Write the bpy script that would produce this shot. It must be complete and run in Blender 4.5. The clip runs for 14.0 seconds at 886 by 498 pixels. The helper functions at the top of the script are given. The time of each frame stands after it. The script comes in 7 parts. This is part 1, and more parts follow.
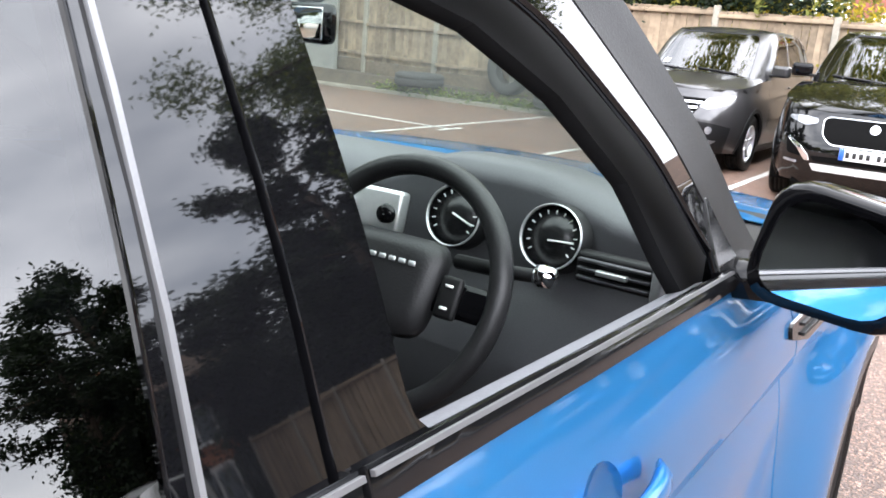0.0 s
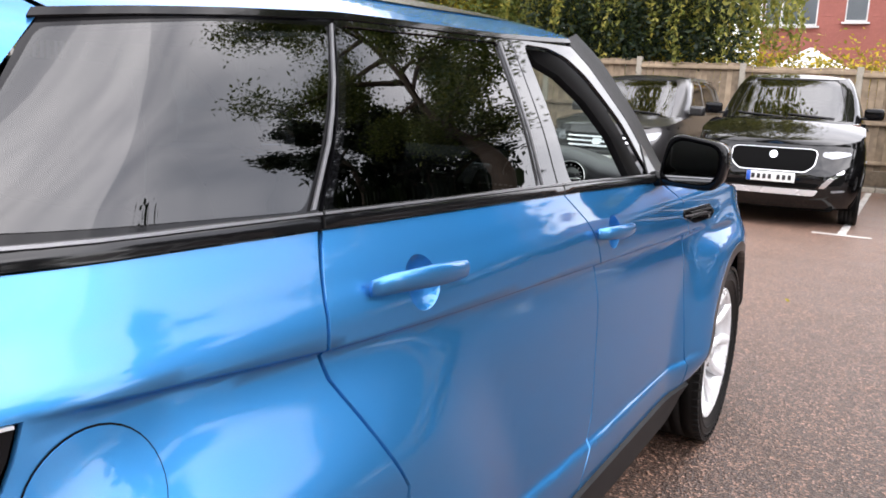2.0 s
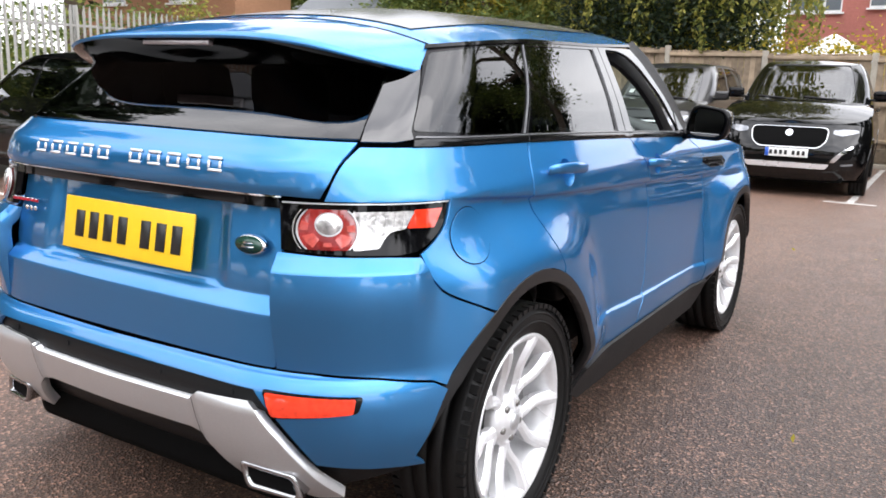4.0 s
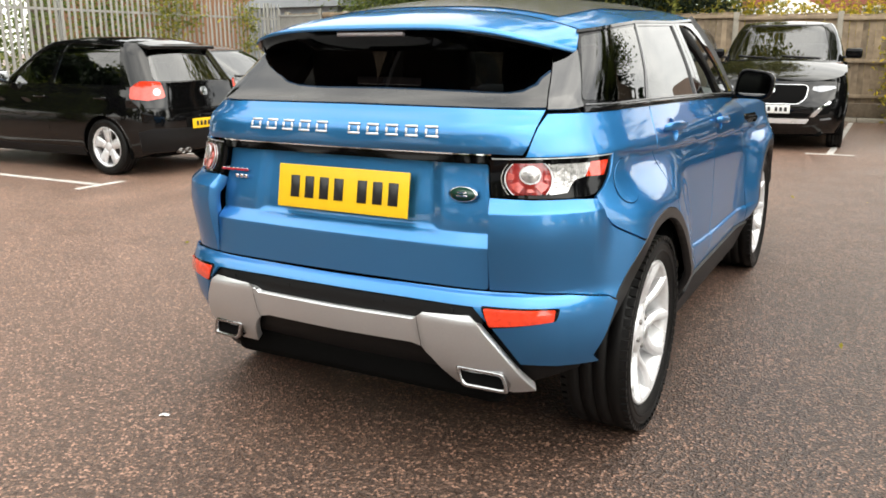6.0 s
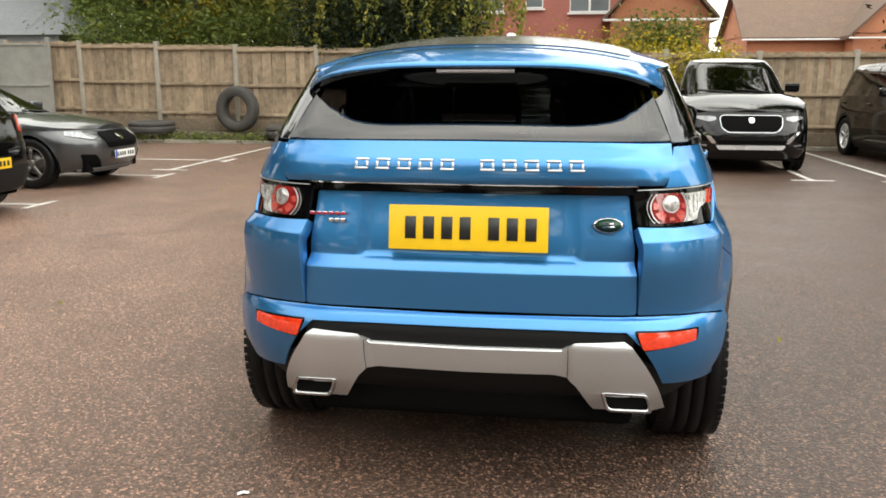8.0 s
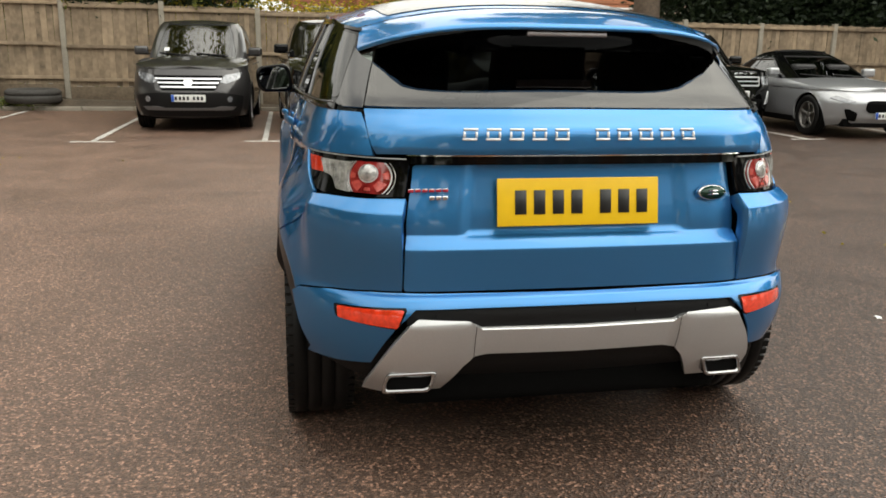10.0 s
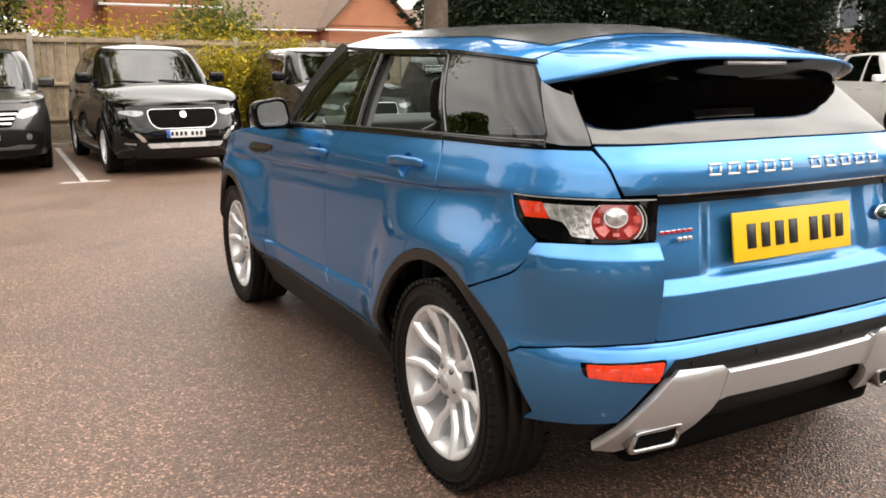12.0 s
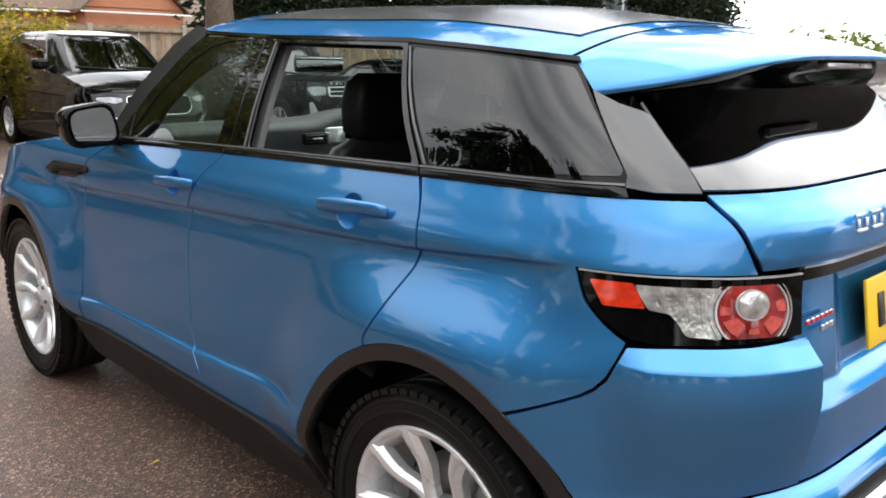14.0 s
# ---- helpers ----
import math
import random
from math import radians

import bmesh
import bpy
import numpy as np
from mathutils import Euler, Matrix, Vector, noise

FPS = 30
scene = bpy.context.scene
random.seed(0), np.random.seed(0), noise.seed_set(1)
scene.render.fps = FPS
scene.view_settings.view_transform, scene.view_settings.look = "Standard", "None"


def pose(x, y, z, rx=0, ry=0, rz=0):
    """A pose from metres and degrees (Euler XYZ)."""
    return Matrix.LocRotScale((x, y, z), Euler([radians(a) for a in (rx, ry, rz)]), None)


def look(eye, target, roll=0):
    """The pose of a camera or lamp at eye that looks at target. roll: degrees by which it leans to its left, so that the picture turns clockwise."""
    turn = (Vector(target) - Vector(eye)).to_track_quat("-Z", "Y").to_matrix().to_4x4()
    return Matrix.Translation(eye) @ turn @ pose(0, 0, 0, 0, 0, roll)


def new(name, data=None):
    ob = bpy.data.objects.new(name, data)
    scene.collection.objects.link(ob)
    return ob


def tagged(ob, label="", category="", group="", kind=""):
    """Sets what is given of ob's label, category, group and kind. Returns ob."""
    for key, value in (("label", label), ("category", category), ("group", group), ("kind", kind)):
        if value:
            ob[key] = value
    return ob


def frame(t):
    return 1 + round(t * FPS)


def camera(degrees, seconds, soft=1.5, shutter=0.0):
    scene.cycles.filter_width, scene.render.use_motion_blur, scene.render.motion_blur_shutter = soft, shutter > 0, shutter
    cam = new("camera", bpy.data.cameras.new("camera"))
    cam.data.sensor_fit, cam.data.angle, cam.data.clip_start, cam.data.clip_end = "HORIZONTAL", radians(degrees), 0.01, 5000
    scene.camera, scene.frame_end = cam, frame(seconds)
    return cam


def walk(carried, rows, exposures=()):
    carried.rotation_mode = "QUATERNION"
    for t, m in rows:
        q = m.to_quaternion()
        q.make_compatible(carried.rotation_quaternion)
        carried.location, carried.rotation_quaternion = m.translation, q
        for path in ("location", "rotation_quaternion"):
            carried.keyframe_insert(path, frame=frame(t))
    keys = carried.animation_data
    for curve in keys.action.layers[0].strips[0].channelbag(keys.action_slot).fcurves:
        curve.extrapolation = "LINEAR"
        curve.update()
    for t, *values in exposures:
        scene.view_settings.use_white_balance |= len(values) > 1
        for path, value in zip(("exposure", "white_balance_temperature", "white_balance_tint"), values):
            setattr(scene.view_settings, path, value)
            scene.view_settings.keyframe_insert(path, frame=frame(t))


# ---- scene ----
cam = camera(56.7, 14.0, soft=1.7)
PATH = [
    (0, (1.094, 0.645, 1.425), (0.032, 2.259, 0.91), 4.7),
    (0.5, (1.231, 0.273, 1.428), (0.192, 1.92, 0.971), 1.9),
    (1, (1.353, -0.041, 1.404), (0.325, 1.623, 0.987), 2.8),
    (1.5, (1.43, -0.396, 1.395), (0.458, 1.301, 0.98), 3.5),
    (2, (1.518, -0.756, 1.382), (0.551, 0.953, 1.003), 2.5),
    (2.5, (1.624, -1.1, 1.367), (0.636, 0.595, 0.98), 2.2),
    (3, (1.719, -1.498, 1.35), (0.741, 0.2, 0.947), 0.7),
    (3.2, (1.765, -1.632, 1.346), (0.774, 0.062, 0.959), 0.9),
    (5.3, (1.953, -2.63, 1.395), (0.922, -0.97, 0.968), 2.1),
    (5.5, (1.887, -2.69, 1.393), (0.881, -1.014, 0.97), 2.8),
    (6, (1.617, -2.914, 1.39), (0.688, -1.207, 0.917), -0.2),
    (6.5, (1.247, -3.052, 1.386), (0.337, -1.323, 0.958), 1.1),
    (7, (0.918, -3.205, 1.396), (0.189, -1.383, 1.011), 0.3),
    (7.5, (0.581, -3.312, 1.426), (0.052, -1.42, 1.052), 0.2),
    (7.7, (0.465, -3.337, 1.407), (0.037, -1.422, 1.021), 0.0),
    (9.8, (-0.734, -3.13, 1.402), (-0.422, -1.207, 0.947), 1.6),
    (10, (-0.897, -3.097, 1.398), (-0.535, -1.19, 0.918), 1.0),
    (10.5, (-1.26, -2.904, 1.404), (-0.747, -1.027, 0.939), 1.0),
    (11, (-1.613, -2.748, 1.407), (-0.946, -0.918, 0.95), 1.5),
    (11.5, (-1.935, -2.552, 1.416), (-1.147, -0.766, 0.984), 0.6),
    (12, (-2.164, -2.369, 1.422), (-1.24, -0.647, 0.995), -0.1),
    (12.5, (-2.318, -2.221, 1.427), (-1.32, -0.553, 0.958), 0.3),
    (13, (-2.309, -1.984, 1.412), (-1.242, -0.358, 0.944), 1.0),
    (13.5, (-2.201, -1.61, 1.43), (-0.993, -0.079, 0.989), 2.1),
    (14, (-2.062, -1.239, 1.444), (-0.712, 0.166, 0.994), 0.7),
]
walk(cam, [(t, look(eye, target, roll)) for t, eye, target, roll in PATH], exposures=[
    (0, 1.75, 6100, 12), (0.5, 1.9, 6750, 16), (1, 1.9, 6750, 17), (1.5, 1.0, 6500, 17), (2, 0.78, 6300, 15), (3, 0.7, 6080, 14), (5.5, 0.5, 6700, 8),
    (7, 0.45, 6850, 5), (9, 0.12, 7000, 5), (10, -0.08, 7050, 5), (10.5, 0.08, 7050, 6), (12, 0.5, 7050, 11), (13, 0.58, 6950, 11), (14, 0.4, 6380, 9),
])

# ---- light ----
world = bpy.data.worlds.new("sky")
scene.world = world
world.use_nodes = True
wn, wl = world.node_tree.nodes, world.node_tree.links
wn.clear()
w_out = wn.new("ShaderNodeOutputWorld")
w_bg = wn.new("ShaderNodeBackground")
w_sky = wn.new("ShaderNodeTexSky")
w_sky.sky_type = "NISHITA"
w_sky.sun_disc = False
SUN_UP, SUN_ROUND = 46.0, 98.0
w_sky.sun_elevation, w_sky.sun_rotation = radians(SUN_UP), radians(SUN_ROUND)
w_tex, w_map, w_noise = wn.new("ShaderNodeTexCoord"), wn.new("ShaderNodeMapping"), wn.new("ShaderNodeTexNoise")
w_map.inputs["Scale"].default_value = (1, 1, 2.6)
w_noise.inputs["Scale"].default_value, w_noise.inputs["Detail"].default_value = 2.3, 7.0
w_ramp = wn.new("ShaderNodeValToRGB")
w_ramp.color_ramp.elements[0].position, w_ramp.color_ramp.elements[0].color = 0.30, (6.7, 6.9, 7.3, 1)
w_ramp.color_ramp.elements[1].position, w_ramp.color_ramp.elements[1].color = 0.70, (18.4, 18.0, 17.5, 1)
w_mix = wn.new("ShaderNodeMix")
w_mix.data_type = "RGBA"
w_mix.inputs["Factor"].default_value = 0.86
wl.new(w_tex.outputs["Generated"], w_map.inputs["Vector"])
wl.new(w_map.outputs["Vector"], w_noise.inputs["Vector"])
wl.new(w_noise.outputs["Fac"], w_ramp.inputs["Fac"])
wl.new(w_sky.outputs["Color"], w_mix.inputs["A"])
wl.new(w_ramp.outputs["Color"], w_mix.inputs["B"])
# the cloud is brighter towards the veiled sun
w_dot = wn.new("ShaderNodeVectorMath")
w_dot.operation = "DOT_PRODUCT"
w_dot.inputs[1].default_value = (math.sin(radians(SUN_ROUND)) * math.cos(radians(SUN_UP)), math.cos(radians(SUN_ROUND)) * math.cos(radians(SUN_UP)), math.sin(radians(SUN_UP)))
w_glow = wn.new("ShaderNodeMapRange")
w_glow.interpolation_type = "SMOOTHSTEP"
w_glow.inputs["From Min"].default_value, w_glow.inputs["From Max"].default_value = -0.5, 1.0
w_glow.inputs["To Min"].default_value, w_glow.inputs["To Max"].default_value = 0.88, 1.60
w_mul = wn.new("ShaderNodeVectorMath")
w_mul.operation = "SCALE"
wl.new(w_tex.outputs["Generated"], w_dot.inputs[0])
wl.new(w_dot.outputs["Value"], w_glow.inputs["Value"])
wl.new(w_mix.outputs["Result"], w_mul.inputs[0])
wl.new(w_glow.outputs["Result"], w_mul.inputs["Scale"])
wl.new(w_mul.outputs["Vector"], w_bg.inputs["Color"])
w_bg.inputs["Strength"].default_value = 0.15
wl.new(w_bg.outputs["Background"], w_out.inputs["Surface"])

sun = new("sun", bpy.data.lights.new("sun", "SUN"))
sun.data.energy, sun.data.angle, sun.data.color = 0.75, radians(60), (1.0, 0.96, 0.90)
a = radians(SUN_ROUND)
sun.matrix_world = look((60 * math.sin(a), 60 * math.cos(a), 60 * math.tan(radians(SUN_UP))), (0, 0, 0))


# ---- materials ----
def surface(name, base, rough=0.5, metal=0.0, vary=0.12, grain=40.0, stain=1.5, bump=0.0, coat=0.0, spread=None, specular=0.5, emit=0.0, per_piece=0.0):
    """A node material with variation at two scales and fine relief."""
    m = bpy.data.materials.new(name)
    m.use_nodes = True
    n, l = m.node_tree.nodes, m.node_tree.links
    b = n["Principled BSDF"]
    tc = n.new("ShaderNodeTexCoord")
    fine, wide = n.new("ShaderNodeTexNoise"), n.new("ShaderNodeTexNoise")
    fine.inputs["Scale"].default_value, fine.inputs["Detail"].default_value = grain, 4
    wide.inputs["Scale"].default_value, wide.inputs["Detail"].default_value = stain, 3
    where = tc.outputs["Object"]
    if per_piece:
        own, shift = n.new("ShaderNodeObjectInfo"), n.new("ShaderNodeVectorMath")
        shift.operation = "MULTIPLY_ADD"
        shift.inputs[1].default_value = (37.0, 53.0, 71.0)
        l.new(own.outputs["Random"], shift.inputs[0])
        l.new(tc.outputs["Object"], shift.inputs[2])
        where = shift.outputs["Vector"]
    for t in (fine, wide):
        l.new(where, t.inputs["Vector"])
    add = n.new("ShaderNodeMath")
    add.operation = "ADD"
    l.new(fine.outputs["Fac"], add.inputs[0])
    l.new(wide.outputs["Fac"], add.inputs[1])
    last = add
    if per_piece:
        info, mul, plus = n.new("ShaderNodeObjectInfo"), n.new("ShaderNodeMath"), n.new("ShaderNodeMath")
        mul.operation, plus.operation = "MULTIPLY_ADD", "ADD"
        mul.inputs[1].default_value, mul.inputs[2].default_value = per_piece, -per_piece / 2
        l.new(info.outputs["Random"], mul.inputs[0])
        l.new(add.outputs[0], plus.inputs[0])
        l.new(mul.outputs[0], plus.inputs[1])
        last = plus
    ramp = n.new("ShaderNodeMapRange")
    ramp.inputs["From Min"].default_value, ramp.inputs["From Max"].default_value = 0.6, 1.4
    l.new(last.outputs[0], ramp.inputs["Value"])
    mix = n.new("ShaderNodeMix")
    mix.data_type = "RGBA"
    lo = [c * (1 - vary) for c in base]
    hi = spread or [min(1, c * (1 + vary)) for c in base]
    mix.inputs["A"].default_value, mix.inputs["B"].default_value = (*lo, 1), (*hi, 1)
    l.new(ramp.outputs["Result"], mix.inputs["Factor"])
    l.new(mix.outputs["Result"], b.inputs["Base Color"])
    rr = n.new("ShaderNodeMapRange")
    rr.inputs["To Min"].default_value, rr.inputs["To Max"].default_value = rough * 0.85, min(1, rough * 1.15)
    l.new(wide.outputs["Fac"], rr.inputs["Value"])
    l.new(rr.outputs["Result"], b.inputs["Roughness"])
    b.inputs["Metallic"].default_value = metal
    b.inputs["Specular IOR Level"].default_value = specular
    if coat:
        b.inputs["Coat Weight"].default_value, b.inputs["Coat Roughness"].default_value = coat, 0.045 if coat == 1 else 0.07
    if bump:
        bp = n.new("ShaderNodeBump")
        bp.inputs["Strength"].default_value, bp.inputs["Distance"].default_value = 0.6, bump
        l.new(fine.outputs["Fac"], bp.inputs["Height"])
        l.new(bp.outputs["Normal"], b.inputs["Normal"])
    if emit:
        b.inputs["Emission Color"].default_value, b.inputs["Emission Strength"].default_value = (*base, 1), emit
    return m


def glass(name, tint, gloss_rough=0.0, ior=1.5):
    """Thin glass: what lies behind it through a tint, and the reflection by Fresnel."""
    m = bpy.data.materials.new(name)
    m.use_nodes = True
    n, l = m.node_tree.nodes, m.node_tree.links
    n.remove(n["Principled BSDF"])
    tr, gl, mx, fr = n.new("ShaderNodeBsdfTransparent"), n.new("ShaderNodeBsdfGlossy"), n.new("ShaderNodeMixShader"), n.new("ShaderNodeLayerWeight")
    tr.inputs["Color"].default_value = (*tint, 1)
    gl.inputs["Roughness"].default_value = gloss_rough
    fr.inputs["Blend"].default_value = 0.5
    up, sc = n.new("ShaderNodeMath"), n.new("ShaderNodeMath")
    up.operation, sc.operation = "POWER", "MULTIPLY_ADD"
    up.inputs[1].default_value = 4.5
    f0 = 2 * ((ior - 1) / (ior + 1)) ** 2
    sc.inputs[1].default_value, sc.inputs[2].default_value = 1 - f0, f0
    l.new(fr.outputs["Facing"], up.inputs[0])
    l.new(up.outputs[0], sc.inputs[0])
    l.new(sc.outputs[0], mx.inputs["Fac"])
    l.new(tr.outputs["BSDF"], mx.inputs[1])
    l.new(gl.outputs["BSDF"], mx.inputs[2])
    l.new(mx.outputs["Shader"], n["Material Output"].inputs["Surface"])
    return m


def car_paint(name, base, metal=0.35, rough=0.38, specular=0.15, coat=1.0, edge=(1, 1, 1)):
    """Paint under a clear coat; edge tints what its flakes throw back at a slant."""
    m = surface(name, base, rough, metal, vary=0.05, grain=900, stain=0.8, coat=coat, specular=specular)
    m.node_tree.nodes["Principled BSDF"].inputs["Specular Tint"].default_value = (*edge, 1)
    return m


BLUE = car_paint("blue_metallic_paint", (0.040, 0.203, 0.455), 0.84, 0.39, 0.15, 1.0, (0.25, 0.55, 1.0))
GLOSS_BLACK = surface("gloss_black", (0.0025, 0.0025, 0.003), 0.05, vary=0.2, specular=0.22)
SATIN_BLACK = surface("satin_black_plastic", (0.007, 0.007, 0.0075), 0.5, vary=0.25, grain=300, bump=0.0006, specular=0.22)
ARCH_BLACK = surface("black_arch_plastic", (0.008, 0.008, 0.0085), 0.30, vary=0.25, grain=200, specular=0.5)
TRIM_BLACK = surface("matt_black_trim", (0.006, 0.006, 0.0065), 0.6, vary=0.25, grain=300, specular=0.08)
RUBBER = surface("tyre_rubber", (0.0065, 0.0063, 0.0062), 0.45, vary=0.3, grain=120, bump=0.0008, specular=0.2)
VOID = surface("dark_cavity", (0.004, 0.004, 0.004), 0.9, vary=0.2, specular=0.05)
SILVER = surface("satin_silver_trim", (0.62, 0.63, 0.64), 0.36, 0.75, vary=0.06, grain=200)
ALLOY = surface("silver_alloy", (0.74, 0.74, 0.75), 0.28, 0.45, vary=0.08, grain=60)
DARK_CHROME = surface("dull_bright_trim", (0.15, 0.15, 0.155), 0.35, 0.6, vary=0.1)
CHROME = surface("chrome", (0.82, 0.82, 0.83), 0.08, 1.0, vary=0.03)
DISC = surface("brake_disc_steel", (0.20, 0.19, 0.18), 0.4, 0.8, vary=0.2)
PRIVACY = glass("privacy_glass", (0.03, 0.033, 0.035), 0.0, 1.5)
REAR_TINT = glass("dark_rear_glass", (0.05, 0.05, 0.052), 0.03, 1.56)
GLOSS_FRAME = surface("polished_black_cover", (0.0025, 0.0025, 0.003), 0.025, vary=0.2, specular=0.6)
PILLAR_GLASS = surface("dark_glass_cover", (0.004, 0.004, 0.0045), 0.07, vary=0.2, specular=1.0)
CLEAR = glass("clear_tinted_glass", (0.58, 0.66, 0.61), 0.0, 1.33)
RED_LENS = surface("red_lens", (0.16, 0.004, 0.005), 0.10, vary=0.5, grain=38, stain=20, coat=1.0, spread=(0.36, 0.030, 0.028))
ORANGE_RED = surface("orange_red_lens", (0.72, 0.040, 0.012), 0.12, vary=0.45, grain=60, coat=1.0)
CLEAR_LENS = surface("clear_lens", (0.50, 0.49, 0.48), 0.16, 0.6, vary=0.55, grain=60, stain=30, bump=0.004, coat=1.0)
YELLOW = surface("yellow_plate", (0.80, 0.50, 0.012), 0.35, vary=0.06, grain=20)
WHITE_PLATE = surface("white_plate", (0.75, 0.76, 0.74), 0.35, vary=0.06, grain=20)
PLATE_BLUE = surface("plate_blue_band", (0.02, 0.10, 0.50), 0.35, vary=0.06)
INK = surface("black_characters", (0.012, 0.012, 0.012), 0.4, vary=0.1)
LEATHER = surface("black_leather", (0.014, 0.014, 0.015), 0.42, vary=0.25, grain=260, bump=0.0008, specular=0.35)
DASH = surface("dark_grey_dash", (0.052, 0.052, 0.058), 0.50, vary=0.2, grain=400, bump=0.0006)
DOOR_TRIM = surface("grey_door_trim", (0.13, 0.13, 0.145), 0.55, vary=0.2, grain=300, bump=0.0005)
HEADLINER = surface("pale_grey_headliner", (0.20, 0.20, 0.20), 0.85, vary=0.1, grain=300)
BELT = surface("gloss_black_belt_trim", (0.004, 0.004, 0.0045), 0.12, vary=0.2, grain=60, specular=0.4)
MIRROR = surface("mirror_glass", (0.86, 0.87, 0.88), 0.015, 1.0, vary=0.02)


# ---- building helpers ----
def part(name, bm, material, parent=None, label="", smooth=True):
    """One mesh object under a thing, from a bmesh."""
    me = bpy.data.meshes.new(name)
    bm.to_mesh(me)
    bm.free()
    return meshed(name, me, material, parent, label, smooth)


def meshed(name, me, material, parent=None, label="", smooth=True):
    if smooth:
        me.shade_smooth()
    me.materials.append(material)
    ob = new(name, me)
    ob.parent = parent
    if label:
        tagged(ob, label)
    return ob


def thing(name, label, category, group="", at=None):
    ob = new(name)
    ob.empty_display_size = 0.2
    if at is not None:
        ob.matrix_basis = at
    return tagged(ob, label, category, group)


def add_box(bm, c, s, bevel=0.0, m=None, seg=2):
    g = bmesh.ops.create_cube(bm, size=1)
    vs = g["verts"]
    bmesh.ops.scale(bm, vec=s, verts=vs)
    if bevel:
        es = list({e for v in vs for e in v.link_edges})
        r = bmesh.ops.bevel(bm, geom=es, offset=bevel, segments=seg, profile=0.6, affect="EDGES", clamp_overlap=True)
        vs = list({v for f in r["faces"] for v in f.verts} | {v for v in vs if v.is_valid})
    mm = Matrix.Translation(c) @ (m or Matrix())
    bmesh.ops.transform(bm, matrix=mm, verts=vs)
    return vs


def box(c, s, bevel=0.0, m=None, seg=2):
    bm = bmesh.new()
    add_box(bm, c, s, bevel, m, seg)
    return bm


def add_loft(bm, rings, closed=True, caps=True):
    """Skin a list of rings of points."""
    rows = [[bm.verts.new(p) for p in ring] for ring in rings]
    n = len(rows[0])
    for a, b in zip(rows, rows[1:]):
        for i in range(n if closed else n - 1):
            j = (i + 1) % n
            try:
                bm.faces.new((a[i], a[j], b[j], b[i]))
            except ValueError:
                pass
    if caps and closed:
        for row in (rows[0][::-1], rows[-1]):
            try:
                bm.faces.new(row)
            except ValueError:
                pass
    return rows


def add_tube(bm, pts, radii, seg=8):
    """A round bar through points."""
    rings = []
    for i, p in enumerate(pts):
        p = Vector(p)
        d = (Vector(pts[min(i + 1, len(pts) - 1)]) - Vector(pts[max(i - 1, 0)])).normalized()
        a = d.orthogonal().normalized() if abs(d.z) < 0.99 else Vector((1, 0, 0))
        if abs(d.z) < 0.95:
            a = d.cross(Vector((0, 0, 1))).normalized()
        b = d.cross(a).normalized()
        r = radii[i] if isinstance(radii, (list, tuple)) else radii
        rings.append([p + (a * math.cos(t) + b * math.sin(t)) * r for t in (2 * math.pi * k / seg for k in range(seg))])
    add_loft(bm, rings)


def add_lathe(bm, profile, seg=48, m=None):
    """Turn a profile of (radius, along) round the local x axis."""
    rings = []
    for k in range(seg):
        t = 2 * math.pi * k / seg
        rings.append([Vector((a, r * math.cos(t), r * math.sin(t))) for r, a in profile])
    if m is not None:
        rings = [[m @ p for p in ring] for ring in rings]
    rings.append(rings[0])
    rows = [[bm.verts.new(p) for p in ring] for ring in rings[:-1]]
    rows.append(rows[0])
    for a, b in zip(rows, rows[1:]):
        for i in range(len(a) - 1):
            bm.faces.new((a[i], a[i + 1], b[i + 1], b[i]))


def finish(bm):
    bmesh.ops.recalc_face_normals(bm, faces=bm.faces[:])
    return bm


def knots(t, xs, ys):
    """A smooth, never overshooting curve through a few knots."""
    n = len(xs)
    if t <= xs[0]:
        return ys[0]
    if t >= xs[-1]:
        return ys[-1]
    i = 0
    while xs[i + 1] < t:
        i += 1

    def slope(k):
        return (ys[k + 1] - ys[k]) / (xs[k + 1] - xs[k])

    def tangent(k):
        if k == 0:
            return slope(0)
        if k == n - 1:
            return slope(n - 2)
        a, b = slope(k - 1), slope(k)
        return 0.0 if a * b <= 0 else 2 * a * b / (a + b)

    h = xs[i + 1] - xs[i]
    s = (t - xs[i]) / h
    return ys[i] * (1 + 2 * s) * (1 - s) ** 2 + h * tangent(i) * s * (1 - s) ** 2 + ys[i + 1] * s * s * (3 - 2 * s) + h * tangent(i + 1) * s * s * (s - 1)


def ease(a, b, t):
    t = min(1.0, max(0.0, (t - a) / (b - a)))
    return t * t * (3 - 2 * t)


